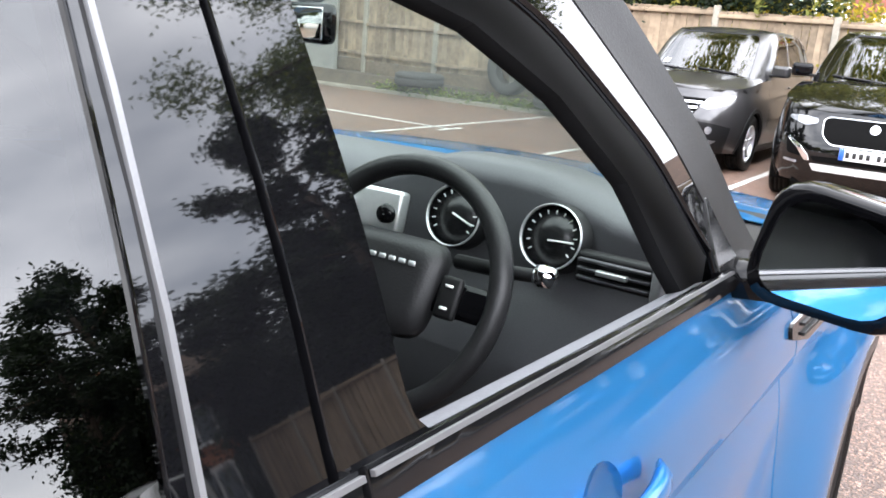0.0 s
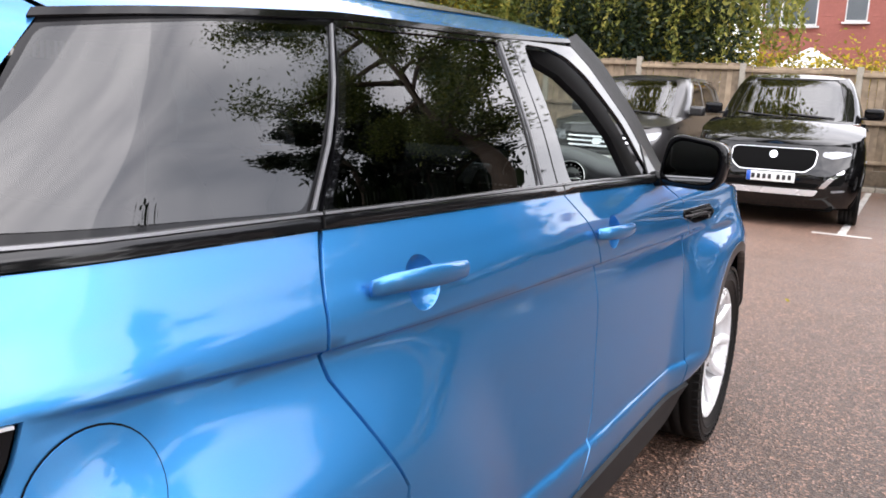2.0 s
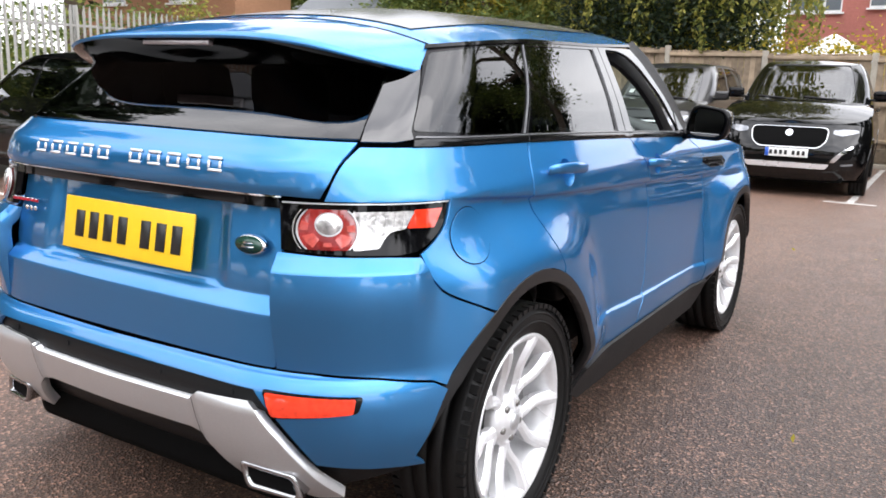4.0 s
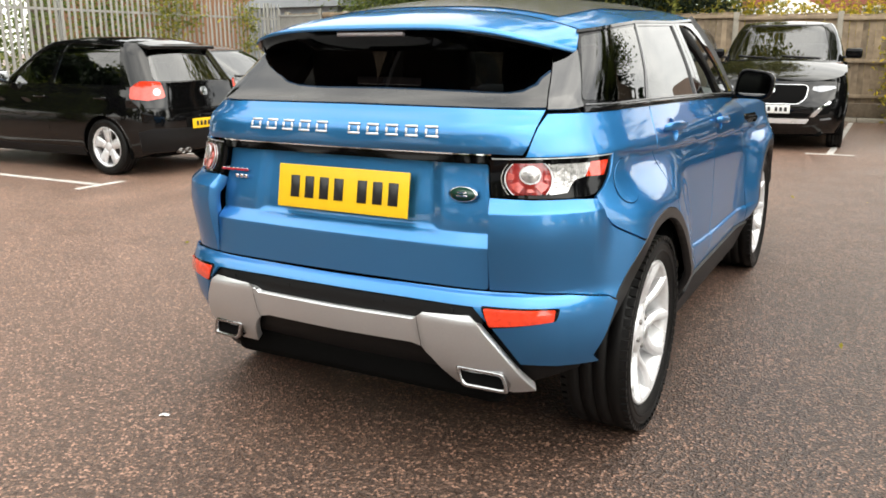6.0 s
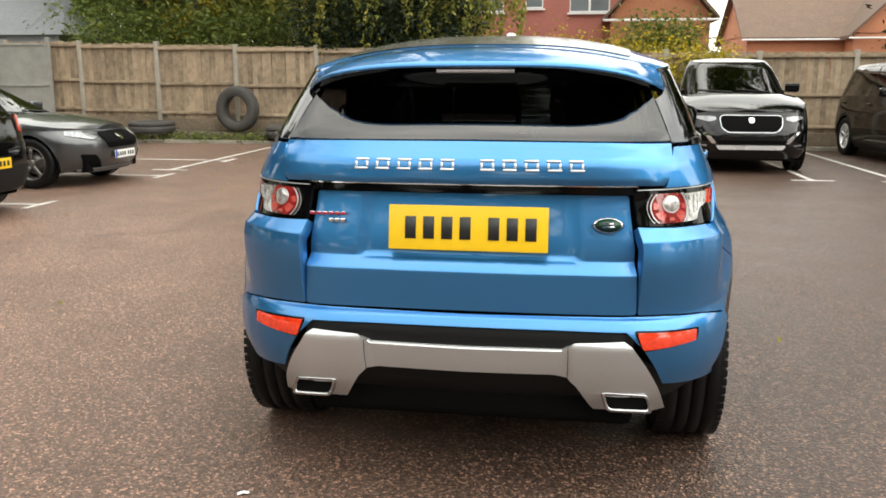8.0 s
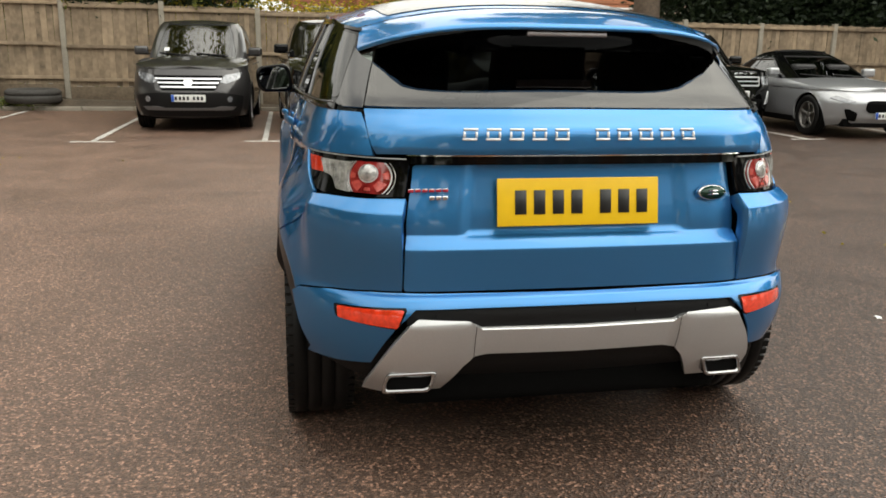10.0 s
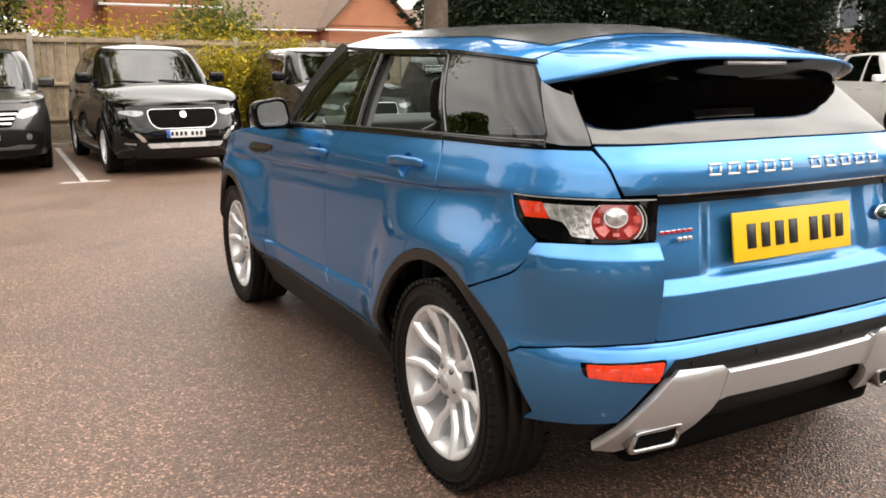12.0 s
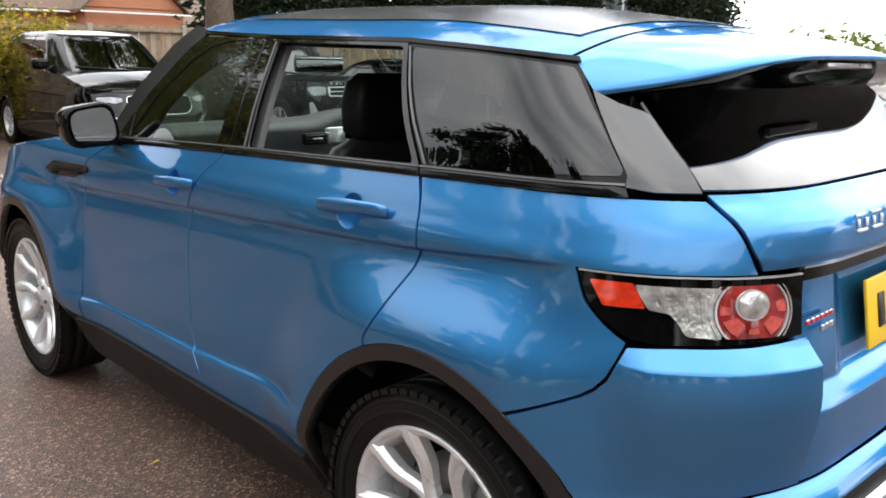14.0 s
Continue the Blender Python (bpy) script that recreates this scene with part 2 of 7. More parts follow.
class Shell:
    """The skin of a car, unrolled: p runs from the middle of the tail round one flank to the middle of the nose, z is the height."""

    def __init__(self, half, rear, front, ya, yb, corner=0.9, round_r=0.45, round_f=0.45, bow=0.04):
        self.half, self.rear, self.front, self.ya, self.yb, self.c, self.rr, self.rf, self.bow = half, rear, front, ya, yb, corner, round_r, round_f, bow
        self.pa = corner + 1.0
        self.pb = self.pa + yb - ya
        self.end = self.pb + 1.0 + corner

    def turn(self, u, r):
        return 0.0 if u < -r else u if u > r else (r + u) ** 2 / (4 * r)

    def at(self, p, z):
        sign, p = (1, p) if p >= 0 else (-1, -p)
        if p > self.end:
            sign, p = -sign, 2 * self.end - p
        c = self.c
        if p <= self.pa:
            u, r, y0 = p - c, self.rr, self.rear(z)
            y = y0 + self.bow * min(1, p / c) ** 2 + self.turn(u, r) * (self.ya - y0 - self.bow)
        elif p >= self.pb:
            u, r, y0 = self.end - p - c, self.rf, self.front(z)
            y = y0 - self.bow * min(1, (self.end - p) / c) ** 2 - self.turn(u, r) * (y0 - self.bow - self.yb)
        else:
            u, r, y = 1.0, 0.1, self.ya + p - self.pa
        x = self.half(y, z) * (c - self.turn(-u, r)) / c
        return Vector((sign * x, y, z))

    def normal(self, p, z, e=0.004):
        n = (self.at(p + e, z) - self.at(p - e, z)).cross(self.at(p, z + e) - self.at(p, z - e))
        return n.normalized() if n.length > 1e-12 else Vector((0, -1, 0))

    def out(self, p, z, off):
        return self.at(p, z) + self.normal(p, z) * off if off else self.at(p, z)

    def p_of(self, y, z):
        lo, hi = 0.3, self.end - 0.3
        for _ in range(26):
            mid = (lo + hi) / 2
            if self.at(mid, z).y < y:
                lo = mid
            else:
                hi = mid
        return lo

    def arc(self, y0, z0, r, a0, a1, n=14):
        """Points of a circle round a wheel's centre, from angle a0 to a1 in degrees (0 ahead, 90 up)."""
        pts = []
        for k in range(n + 1):
            a = radians(a0 + (a1 - a0) * k / n)
            z = z0 + r * math.sin(a)
            pts.append((self.p_of(y0 + r * math.cos(a), z), z))
        return pts


from mathutils.geometry import tessellate_polygon


def rounded(pts, r, n=3):
    """A polygon with its corners rounded."""
    out = []
    k = len(pts)
    for i in range(k):
        a, b, c = Vector(pts[i - 1]), Vector(pts[i]), Vector(pts[(i + 1) % k])
        ra, rc = min(r, (a - b).length * 0.45), min(r, (c - b).length * 0.45)
        s, e = b + (a - b).normalized() * ra, b + (c - b).normalized() * rc
        for j in range(n + 1):
            t = j / n
            q = s * (1 - t) ** 2 + b * 2 * t * (1 - t) + e * t * t
            out.append((q.x, q.y))
    return out


def circle(p, z, rp, rz=None, n=24):
    rz = rz or rp
    return [(p + rp * math.cos(2 * math.pi * k / n), z + rz * math.sin(2 * math.pi * k / n)) for k in range(n)]


def panel(shell, name, outer, material, parent, holes=(), off=0.0, lip=0.012, label="", cell=0.04, relief=None, sides=(1,), cellz=None, cuts=(), calm=1.0):
    """A piece of a car's skin, cut out by an outline in (p, z), with returned edges. sides: 1 as drawn, -1 mirrored to the other flank."""
    loops = [[Vector((a, b, 0)) for a, b in loop] for loop in (outer, *holes)]
    flat = [v for loop in loops for v in loop]
    bm = bmesh.new()
    vs = [bm.verts.new(v) for v in flat]
    for t in tessellate_polygon(loops):
        try:
            bm.faces.new([vs[i] for i in t])
        except ValueError:
            pass
    lo = [min(v[i] for v in flat) for i in (0, 1)]
    hi = [max(v[i] for v in flat) for i in (0, 1)]
    for i, no in ((0, (1, 0, 0)), (1, (0, 1, 0))):
        k = int((hi[i] - lo[i]) / (cellz if i and cellz else cell))
        for j in range(1, k + 1):
            co = lo[i] + (hi[i] - lo[i]) * j / (k + 1)
            bmesh.ops.bisect_plane(bm, geom=bm.verts[:] + bm.edges[:] + bm.faces[:], plane_co=(co, co, 0), plane_no=no, dist=1e-5)
    for p0, z0, slope in cuts:
        bmesh.ops.bisect_plane(bm, geom=bm.verts[:] + bm.edges[:] + bm.faces[:], plane_co=(p0, z0, 0), plane_no=(-slope, 1, 0), dist=1e-5)
    bmesh.ops.remove_doubles(bm, verts=bm.verts[:], dist=1e-4)
    bm.verts.index_update()

    def place(p, z):
        return shell.out(p, z, off + (relief(p, z) if relief else 0.0))

    pos, nor = [], []
    for v in bm.verts:
        p, z = v.co.x, v.co.y
        pos.append(place(p, z))
        if relief:
            e = 0.004
            n = (place(p + e, z) - place(p - e, z)).cross(place(p, z + e) - place(p, z - e))
            nor.append(n.normalized() if n.length > 1e-12 else shell.normal(p, z))
        else:
            nor.append(shell.normal(p * calm, z))
    faces = []
    for f in bm.faces:
        ids = [v.index for v in f.verts]
        total = Vector((0, 0, 0))
        for i, j in zip(ids, ids[1:] + ids[:1]):
            total += (pos[i] - pos[ids[0]]).cross(pos[j] - pos[ids[0]])
        if total.dot(sum((nor[i] for i in ids), Vector((0, 0, 0)))) < 0:
            ids.reverse()
        faces.append(ids)
    if lip:
        for e in bm.edges:
            if len(e.link_faces) == 1:
                i, j = e.verts[0].index, e.verts[1].index
                mid = e.link_faces[0].calc_center_median()
                a, b = pos[i], pos[j]
                n = (nor[i] + nor[j]).normalized()
                side = (b - a).cross(n).normalized()
                if side.dot(shell.at(mid.x, mid.y) - (a + b) / 2) > 0:
                    side = -side
                k = len(pos)
                pos += [a, b, b - nor[j] * lip, a - nor[i] * lip]
                nor += [(side + n * 0.6).normalized(), (side + n * 0.6).normalized(), side, side]
                ids = [k, k + 1, k + 2, k + 3]
                if (pos[k + 1] - pos[k]).cross(pos[k + 2] - pos[k]).dot(side) < 0:
                    ids.reverse()
                faces.append(ids)
    bm.free()
    made = []
    for s in sides:
        me = bpy.data.meshes.new(name)
        me.from_pydata([(q.x * s, q.y, q.z) for q in pos], [], faces if s > 0 else [f[::-1] for f in faces])
        me.shade_smooth()
        me.normals_split_custom_set_from_vertices([(q.x * s, q.y, q.z) for q in nor])
        made.append(meshed(name, me, material, parent, label, smooth=False))
    return made


def ruled(shell, name, ps, edge_z, crown, material, parent, label="", n=16, power=2.4, inset=0.0, drop=0.0):
    """A bonnet or roof: cross lines between the two flanks, arched by crown(y)."""
    rows = []
    for p in ps:
        e = shell.at(p, edge_z(p))
        row = []
        for k in range(n + 1):
            v = -1 + 2 * k / n
            x = v * max(0.001, e.x - inset)
            row.append((x, e.y, e.z - drop + crown(e.y) * (1 - abs(v) ** power)))
        rows.append(row)
    bm = bmesh.new()
    add_loft(bm, rows, closed=False)
    finish(bm)
    if sum(f.normal.z for f in bm.faces) < 0:
        bmesh.ops.reverse_faces(bm, faces=bm.faces[:])
    return part(name, bm, material, parent, label)


def wheel(parent, c, side, tyre_r, width, rim_r, spoke, rim_mat=None, seg=56, name="wheel"):
    """A wheel whose outer face looks to side (+1 right, -1 left): tyre, rim with spokes, brake disc, hub cap, nuts."""
    m = Matrix.Translation(c) @ Matrix.Diagonal((side, 1, 1, 1))
    root = new(name)
    root.parent = parent
    root.matrix_basis = Matrix.Translation(c)
    rim_mat = rim_mat or ALLOY
    d = Matrix.Diagonal((side, 1, 1, 1))
    h, R, r = width / 2, tyre_r, rim_r
    tread = []
    k = 4
    for i in range(k):
        a0, a1 = -h * 0.82 + 1.64 * h * i / k, -h * 0.82 + 1.64 * h * (i + 1) / k
        tread += [(R, a0 + 0.004), (R, a1 - 0.004)]
        if i < k - 1:
            tread += [(R - 0.009, a1 - 0.0035), (R - 0.009, a1 + 0.0035)]
    prof = [(r * 0.94, -h * 0.72), (r, -h * 0.80), (r + (R - r) * 0.45, -h), (R - 0.012, -h * 0.93)] + tread + [(R - 0.012, h * 0.93), (r + (R - r) * 0.55, h), (r + (R - r) * 0.2, h * 0.93), (r, h * 0.80), (r * 0.94, h * 0.72)]
    bm = bmesh.new()
    add_lathe(bm, prof, seg, d)
    tyre_ob = part("tyre", finish(bm), RUBBER, root)
    if seg > 50:
        # shoulder lugs and sidewall ribs
        bm = bmesh.new()
        for k in range(64):
            t = 2 * math.pi * k / 64
            turn = d @ Matrix.Rotation(t, 4, "X")
            for sx in (-1, 1):
                add_box(bm, (0, 0, 0), (h * 0.22, 2 * math.pi * R / 64 * 0.70, 0.014), 0, turn @ Matrix.Translation((sx * h * 0.895, 0, R - 0.0075)))
        tagged(part("tread_lug", finish(bm), RUBBER, tyre_ob, smooth=False), kind="stuff")
        for q in (0.42, 0.70):
            bm = bmesh.new()
            add_lathe(bm, [(r + (R - r) * q - 0.004, h * 0.985), (r + (R - r) * q, h * 1.018), (r + (R - r) * q + 0.004, h * 0.985)], seg, d)
            part("sidewall_rib", finish(bm), RUBBER, tyre_ob)
    bm = bmesh.new()
    add_lathe(bm, [(r * 0.90, -h * 0.8), (r * 0.90, h * 0.45), (r * 0.945, h * 0.76), (r * 1.0, h * 0.80), (r * 1.015, h * 0.86), (r * 0.985, h * 0.89), (r * 0.93, h * 0.80), (r * 0.88, h * 0.5), (r * 0.86, -h * 0.8)], seg, d)
    rim = part("rim", finish(bm), rim_mat, root)
    spoke(rim, d, r, h, rim_mat)
    bm = bmesh.new()
    add_lathe(bm, [(0.001, h * 0.05), (r * 0.66, h * 0.05), (r * 0.66, -0.02), (0.001, -0.02)], 36, d)
    part("brake_disc", finish(bm), DISC, root)
    bm = bmesh.new()
    add_lathe(bm, [(0.001, -h * 0.5), (r * 0.89, -h * 0.5), (r * 0.89, -h * 0.6), (0.001, -h * 0.6)], 36, d)
    part("inner_barrel", finish(bm), VOID, root)
    return root


def spokes_split(rim, d, r, h, mat):
    """Five spokes that fork like tulips into ten arms, each with a bevelled face, and hub cap and nuts."""
    for k in range(5):
        th = radians(-90 + 72 * k)
        for s in (-1, 1):
            bm = bmesh.new()
            rings = []
            for i in range(12):
                t = i / 11
                rad = 0.045 + (r * 0.975 - 0.045) * t
                ang = th + s * radians(3.5 + 15.5 * ease(0.10, 0.62, t) - 2.2 * ease(0.62, 1.0, t))
                wide = 0.0155 + 0.005 * ease(0.55, 1.0, t) + 0.004 * ease(0.3, 0.0, t)
                deep = 0.030 + 0.014 * t
                x = h * 0.52 + 0.040 * ease(0.0, 1.0, t) - 0.010 * math.sin(math.pi * t)
                tan = Vector((0, -math.sin(ang), math.cos(ang)))
                o = Vector((x, rad * math.cos(ang), rad * math.sin(ang)))
                rings.append([d @ (o + tan * a * wide + Vector((b, 0, 0)) * deep) for a, b in ((-0.9, -1), (-1.25, -0.28), (-0.66, 0.06), (0.0, 0.13), (0.66, 0.06), (1.25, -0.28), (0.9, -1))])
            add_loft(bm, rings)
            part("spoke", finish(bm), mat, rim, smooth=False)
    bm = bmesh.new()
    add_lathe(bm, [(0.001, h * 0.72), (0.028, h * 0.71), (0.034, h * 0.66), (0.05, h * 0.62), (0.078, h * 0.55), (0.085, h * 0.2), (0.001, h * 0.2)], 30, d)
    part("hub", finish(bm), mat, rim)
    bm = bmesh.new()
    add_lathe(bm, [(0.001, h * 0.76), (0.025, h * 0.755), (0.029, h * 0.70), (0.001, h * 0.69)], 24, d)
    part("hub_cap", finish(bm), SILVER, rim)
    for k in range(5):
        a = radians(54 + 72 * k)
        bm = bmesh.new()
        add_lathe(bm, [(0.001, h * 0.66), (0.010, h * 0.66), (0.011, h * 0.5), (0.001, h * 0.5)], 6, d @ Matrix.Translation((0, 0.055 * math.cos(a), 0.055 * math.sin(a))))
        part("wheel_nut", finish(bm), DISC, rim)


def spokes_plain(rim, d, r, h, mat, count=5, wide=0.075):
    for k in range(count):
        bm = bmesh.new()
        th = radians(90 + 360 / count * k)
        rings = []
        for i in range(4):
            t = i / 3
            rad = 0.04 + (r * 0.95 - 0.04) * t
            w = wide * (0.62 + 0.5 * abs(t - 0.35))
            tan = Vector((0, -math.sin(th), math.cos(th)))
            o = Vector((h * 0.62 + 0.01 * t, rad * math.cos(th), rad * math.sin(th)))
            rings.append([d @ (o + tan * a * w + Vector((b, 0, 0))) for a, b in ((-0.5, -0.02), (-0.42, 0.0), (0.42, 0.0), (0.5, -0.02))])
        add_loft(bm, rings)
        part("spoke", finish(bm), mat, rim)
    bm = bmesh.new()
    add_lathe(bm, [(0.001, h * 0.7), (0.035, h * 0.69), (0.06, h * 0.6), (0.06, h * 0.3), (0.001, h * 0.3)], 20, d)
    part("hub", finish(bm), mat, rim)


def plate(parent, c, w, h, material, m, eu=False):
    """A number plate with plain bars in place of its characters; m turns it from facing -y."""
    root = part("number_plate", box((0, 0, 0), (w, 0.008, h), 0.003), material, parent)
    root.matrix_basis = Matrix.Translation(c) @ m
    n = 7
    pitch = w * 0.115
    x = -w * 0.36
    for i in range(n):
        if i == 4:
            x += pitch * 0.55
        part("plate_bar", box((x, -0.0055, 0), (pitch * 0.60, 0.003, h * 0.50), 0.0008, seg=1), INK, root)
        x += pitch
    if eu:
        part("plate_band", box((-w * 0.455, -0.0055, 0), (w * 0.085, 0.003, h * 0.97), 0.0008, seg=1), PLATE_BLUE, root)
    return root

# ---- the ground ----
def tarmac():
    m = bpy.data.materials.new("brown_tarmac")
    m.use_nodes = True
    n, l = m.node_tree.nodes, m.node_tree.links
    b = n["Principled BSDF"]
    tc = n.new("ShaderNodeTexCoord")
    vor, wide, mid, fine = n.new("ShaderNodeTexVoronoi"), n.new("ShaderNodeTexNoise"), n.new("ShaderNodeTexNoise"), n.new("ShaderNodeTexNoise")
    vor.inputs["Scale"].default_value = 112
    wide.inputs["Scale"].default_value, wide.inputs["Detail"].default_value = 0.16, 3
    mid.inputs["Scale"].default_value, mid.inputs["Detail"].default_value = 1.7, 5
    fine.inputs["Scale"].default_value, fine.inputs["Detail"].default_value = 260, 2
    for t in (vor, wide, mid, fine):
        l.new(tc.outputs["Object"], t.inputs["Vector"])
    tone = n.new("ShaderNodeValToRGB")
    e = tone.color_ramp.elements
    e[0].position, e[0].color = 0.35, (0.138, 0.088, 0.066, 1)
    e[1].position, e[1].color = 0.68, (0.252, 0.160, 0.119, 1)
    add = n.new("ShaderNodeMath")
    add.operation = "MULTIPLY_ADD"
    add.inputs[1].default_value = 0.5
    half = n.new("ShaderNodeMath")
    half.operation = "MULTIPLY"
    half.inputs[1].default_value = 0.5
    l.new(mid.outputs["Fac"], half.inputs[0])
    l.new(wide.outputs["Fac"], add.inputs[0])
    l.new(half.outputs[0], add.inputs[2])
    l.new(add.outputs[0], tone.inputs["Fac"])
    chip = n.new("ShaderNodeValToRGB")
    e = chip.color_ramp.elements
    e[0].position, e[0].color = 0.0, (0.22, 0.21, 0.21, 1)
    e[1].position, e[1].color = 1.0, (3.1, 2.85, 2.7, 1)
    for at_, tone_ in ((0.55, 0.50), (0.84, 1.05)):
        step = chip.color_ramp.elements.new(at_)
        step.color = (tone_ * 1.04, tone_, tone_ * 0.97, 1)
    split = n.new("ShaderNodeSeparateColor")
    l.new(vor.outputs["Color"], split.inputs["Color"])
    l.new(split.outputs["Red"], chip.inputs["Fac"])
    mul = n.new("ShaderNodeMix")
    mul.data_type, mul.blend_type = "RGBA", "MULTIPLY"
    l.new(tone.outputs["Color"], mul.inputs["A"])
    l.new(chip.outputs["Color"], mul.inputs["B"])
    # tarmac tone graded darker towards +x and -y, with a noisy edge
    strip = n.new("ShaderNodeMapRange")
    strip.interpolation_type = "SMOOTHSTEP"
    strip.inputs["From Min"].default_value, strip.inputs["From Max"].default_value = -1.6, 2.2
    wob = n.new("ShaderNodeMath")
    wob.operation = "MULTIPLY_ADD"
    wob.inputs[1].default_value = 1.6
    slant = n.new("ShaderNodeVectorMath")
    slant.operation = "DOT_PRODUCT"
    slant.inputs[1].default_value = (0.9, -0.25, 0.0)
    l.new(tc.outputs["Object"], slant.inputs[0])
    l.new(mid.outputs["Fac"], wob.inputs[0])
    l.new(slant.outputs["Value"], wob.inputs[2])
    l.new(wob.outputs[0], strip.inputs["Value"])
    rough_of = n.new("ShaderNodeMapRange")
    rough_of.inputs["To Min"].default_value, rough_of.inputs["To Max"].default_value = 0.72, 1.0
    l.new(strip.outputs["Result"], rough_of.inputs["Value"])
    l.new(rough_of.outputs["Result"], mul.inputs["Factor"])
    darkened = n.new("ShaderNodeMix")
    darkened.data_type, darkened.blend_type = "RGBA", "MULTIPLY"
    darkened.inputs["B"].default_value = (0.46, 0.45, 0.445, 1)
    l.new(strip.outputs["Result"], darkened.inputs["Factor"])
    l.new(mul.outputs["Result"], darkened.inputs["A"])
    l.new(darkened.outputs["Result"], b.inputs["Base Color"])
    rr = n.new("ShaderNodeMapRange")
    rr.inputs["To Min"].default_value, rr.inputs["To Max"].default_value = 0.30, 0.58
    l.new(mid.outputs["Fac"], rr.inputs["Value"])
    l.new(rr.outputs["Result"], b.inputs["Roughness"])
    bp = n.new("ShaderNodeBump")
    bp.inputs["Strength"].default_value, bp.inputs["Distance"].default_value = 0.9, 0.006
    l.new(vor.outputs["Distance"], bp.inputs["Height"])
    l.new(bp.outputs["Normal"], b.inputs["Normal"])
    return m


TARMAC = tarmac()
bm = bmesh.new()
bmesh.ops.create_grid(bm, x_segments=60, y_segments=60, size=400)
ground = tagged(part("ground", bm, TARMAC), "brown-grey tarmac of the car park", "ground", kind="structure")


# ---- the blue car ----
def belt(y):
    return knots(y, [-0.5, 0.12, 0.98, 1.7, 2.4], [1.207, 1.200, 1.178, 1.150, 1.11])


def suv_half(y, z):
    w = knots(z, [0.20, 0.30, 0.42, 0.50, 0.56, 0.64, 0.80, 0.98, 1.06, 1.12, 1.20, 1.30, 1.40, 1.50, 1.58],
              [0.84, 0.868, 0.894, 0.902, 0.898, 0.893, 0.888, 0.893, 0.888, 0.868, 0.836, 0.800, 0.755, 0.705, 0.66])
    hi = ease(0.95, 1.25, z)
    w -= (0.012 + 0.032 * ease(0.85, 1.02, z) + 0.012 * hi) * ease(0.5, -0.6, y)
    w -= 0.10 * ease(2.7, 3.5, y) + 0.03 * hi * ease(1.2, 2.4, y)
    for hub, flare, reach in ((0.0, 0.060, 0.77), (2.66, 0.066, 0.80)):
        away = math.hypot(y - hub, z - 0.36)
        w += flare * ease(0.30, 0.52, z) * (1 - ease(0.46, reach, away)) * (1 - ease(0.83, 1.03, z)) * (1 - 0.75 * ease(-0.22, -0.52, y))
    c = 1.036 - (0.045 if y > 0.1 else 0.080) * (y - 0.1)
    if z < c:
        w -= 0.020 * ease(-0.36, -0.15, y) * ease(c, c - 0.012, z) * math.exp(-max(0.0, (c - z) / 0.080) ** 2) * ease(3.0, 2.3, y)
    ledge = knots(y, [0.3, 0.53, 1.11, 2.08, 2.4], [0.545, 0.536, 0.510, 0.489, 0.484])
    if z > ledge:
        w -= 0.012 * ease(ledge, ledge + 0.018, z) * math.exp(-max(0.0, z - ledge - 0.018) / 0.07) * ease(0.40, 0.60, y) * ease(2.26, 2.08, y)
    return w


def suv_rear(z):
    return knots(z, [0.2, 0.3, 0.4, 0.5, 0.575, 0.6, 0.655, 0.82, 1.05, 1.13, 1.2, 1.23, 1.3, 1.4, 1.5],
                 [-0.52, -0.60, -0.68, -0.72, -0.735, -0.73, -0.70, -0.70, -0.665, -0.66, -0.615, -0.585, -0.49, -0.36, -0.25])


def suv_front(z):
    return knots(z, [0.2, 0.35, 0.6, 0.8, 0.95, 1.05, 1.15], [3.32, 3.46, 3.53, 3.50, 3.38, 3.2, 2.9])


CREASE = [(1.65, 1.036, -0.045), (1.65, 1.029, -0.045), (1.65, 1.023, -0.045)]
LEDGE_R = [(2.08, 0.536, -0.045), (2.08, 0.545, -0.045), (2.08, 0.554, -0.045)]
LEDGE_F = [(2.66, 0.510, -0.0216), (2.66, 0.519, -0.0216), (2.66, 0.528, -0.0216)]
SUV = Shell(suv_half, suv_rear, suv_front, 0.35, 2.5)
BOTH = (1, -1)
car = thing("blue_suv", "metallic blue five-door compact SUV parked on brown tarmac", "car")

GAP_C = [(1.660, 1.188), (1.635, 1.10), (1.626, 1.036), (1.640, 0.99), (1.668, 0.945), (1.710, 0.87), (1.742, 0.815)]
GAP_B = [(2.510, 1.166), (2.600, 1.10), (2.660, 1.03), (2.690, 0.96), (2.705, 0.80), (2.705, 0.60), (2.690, 0.53), (2.655, 0.46), (2.645, 0.405)]
GAP_A = [(3.300, 1.140), (3.490, 1.06), (3.555, 0.98), (3.575, 0.80), (3.570, 0.55), (3.600, 0.405)]
HUB_Z, ARCH, OPEN = 0.360, 0.475, 0.436


def shifted(line, d):
    return [(a + d, b) for a, b in line]


def along_belt(p0, p1, dz, n=8):
    return [(p, belt(SUV.at(p, 1.19).y) + dz) for p in (p0 + (p1 - p0) * k / n for k in range(n + 1))]


def roof_edge(p):
    return knots(p, [0.99, 1.455, 1.80, 2.43, 2.90], [1.452, 1.478, 1.493, 1.507, 1.528])


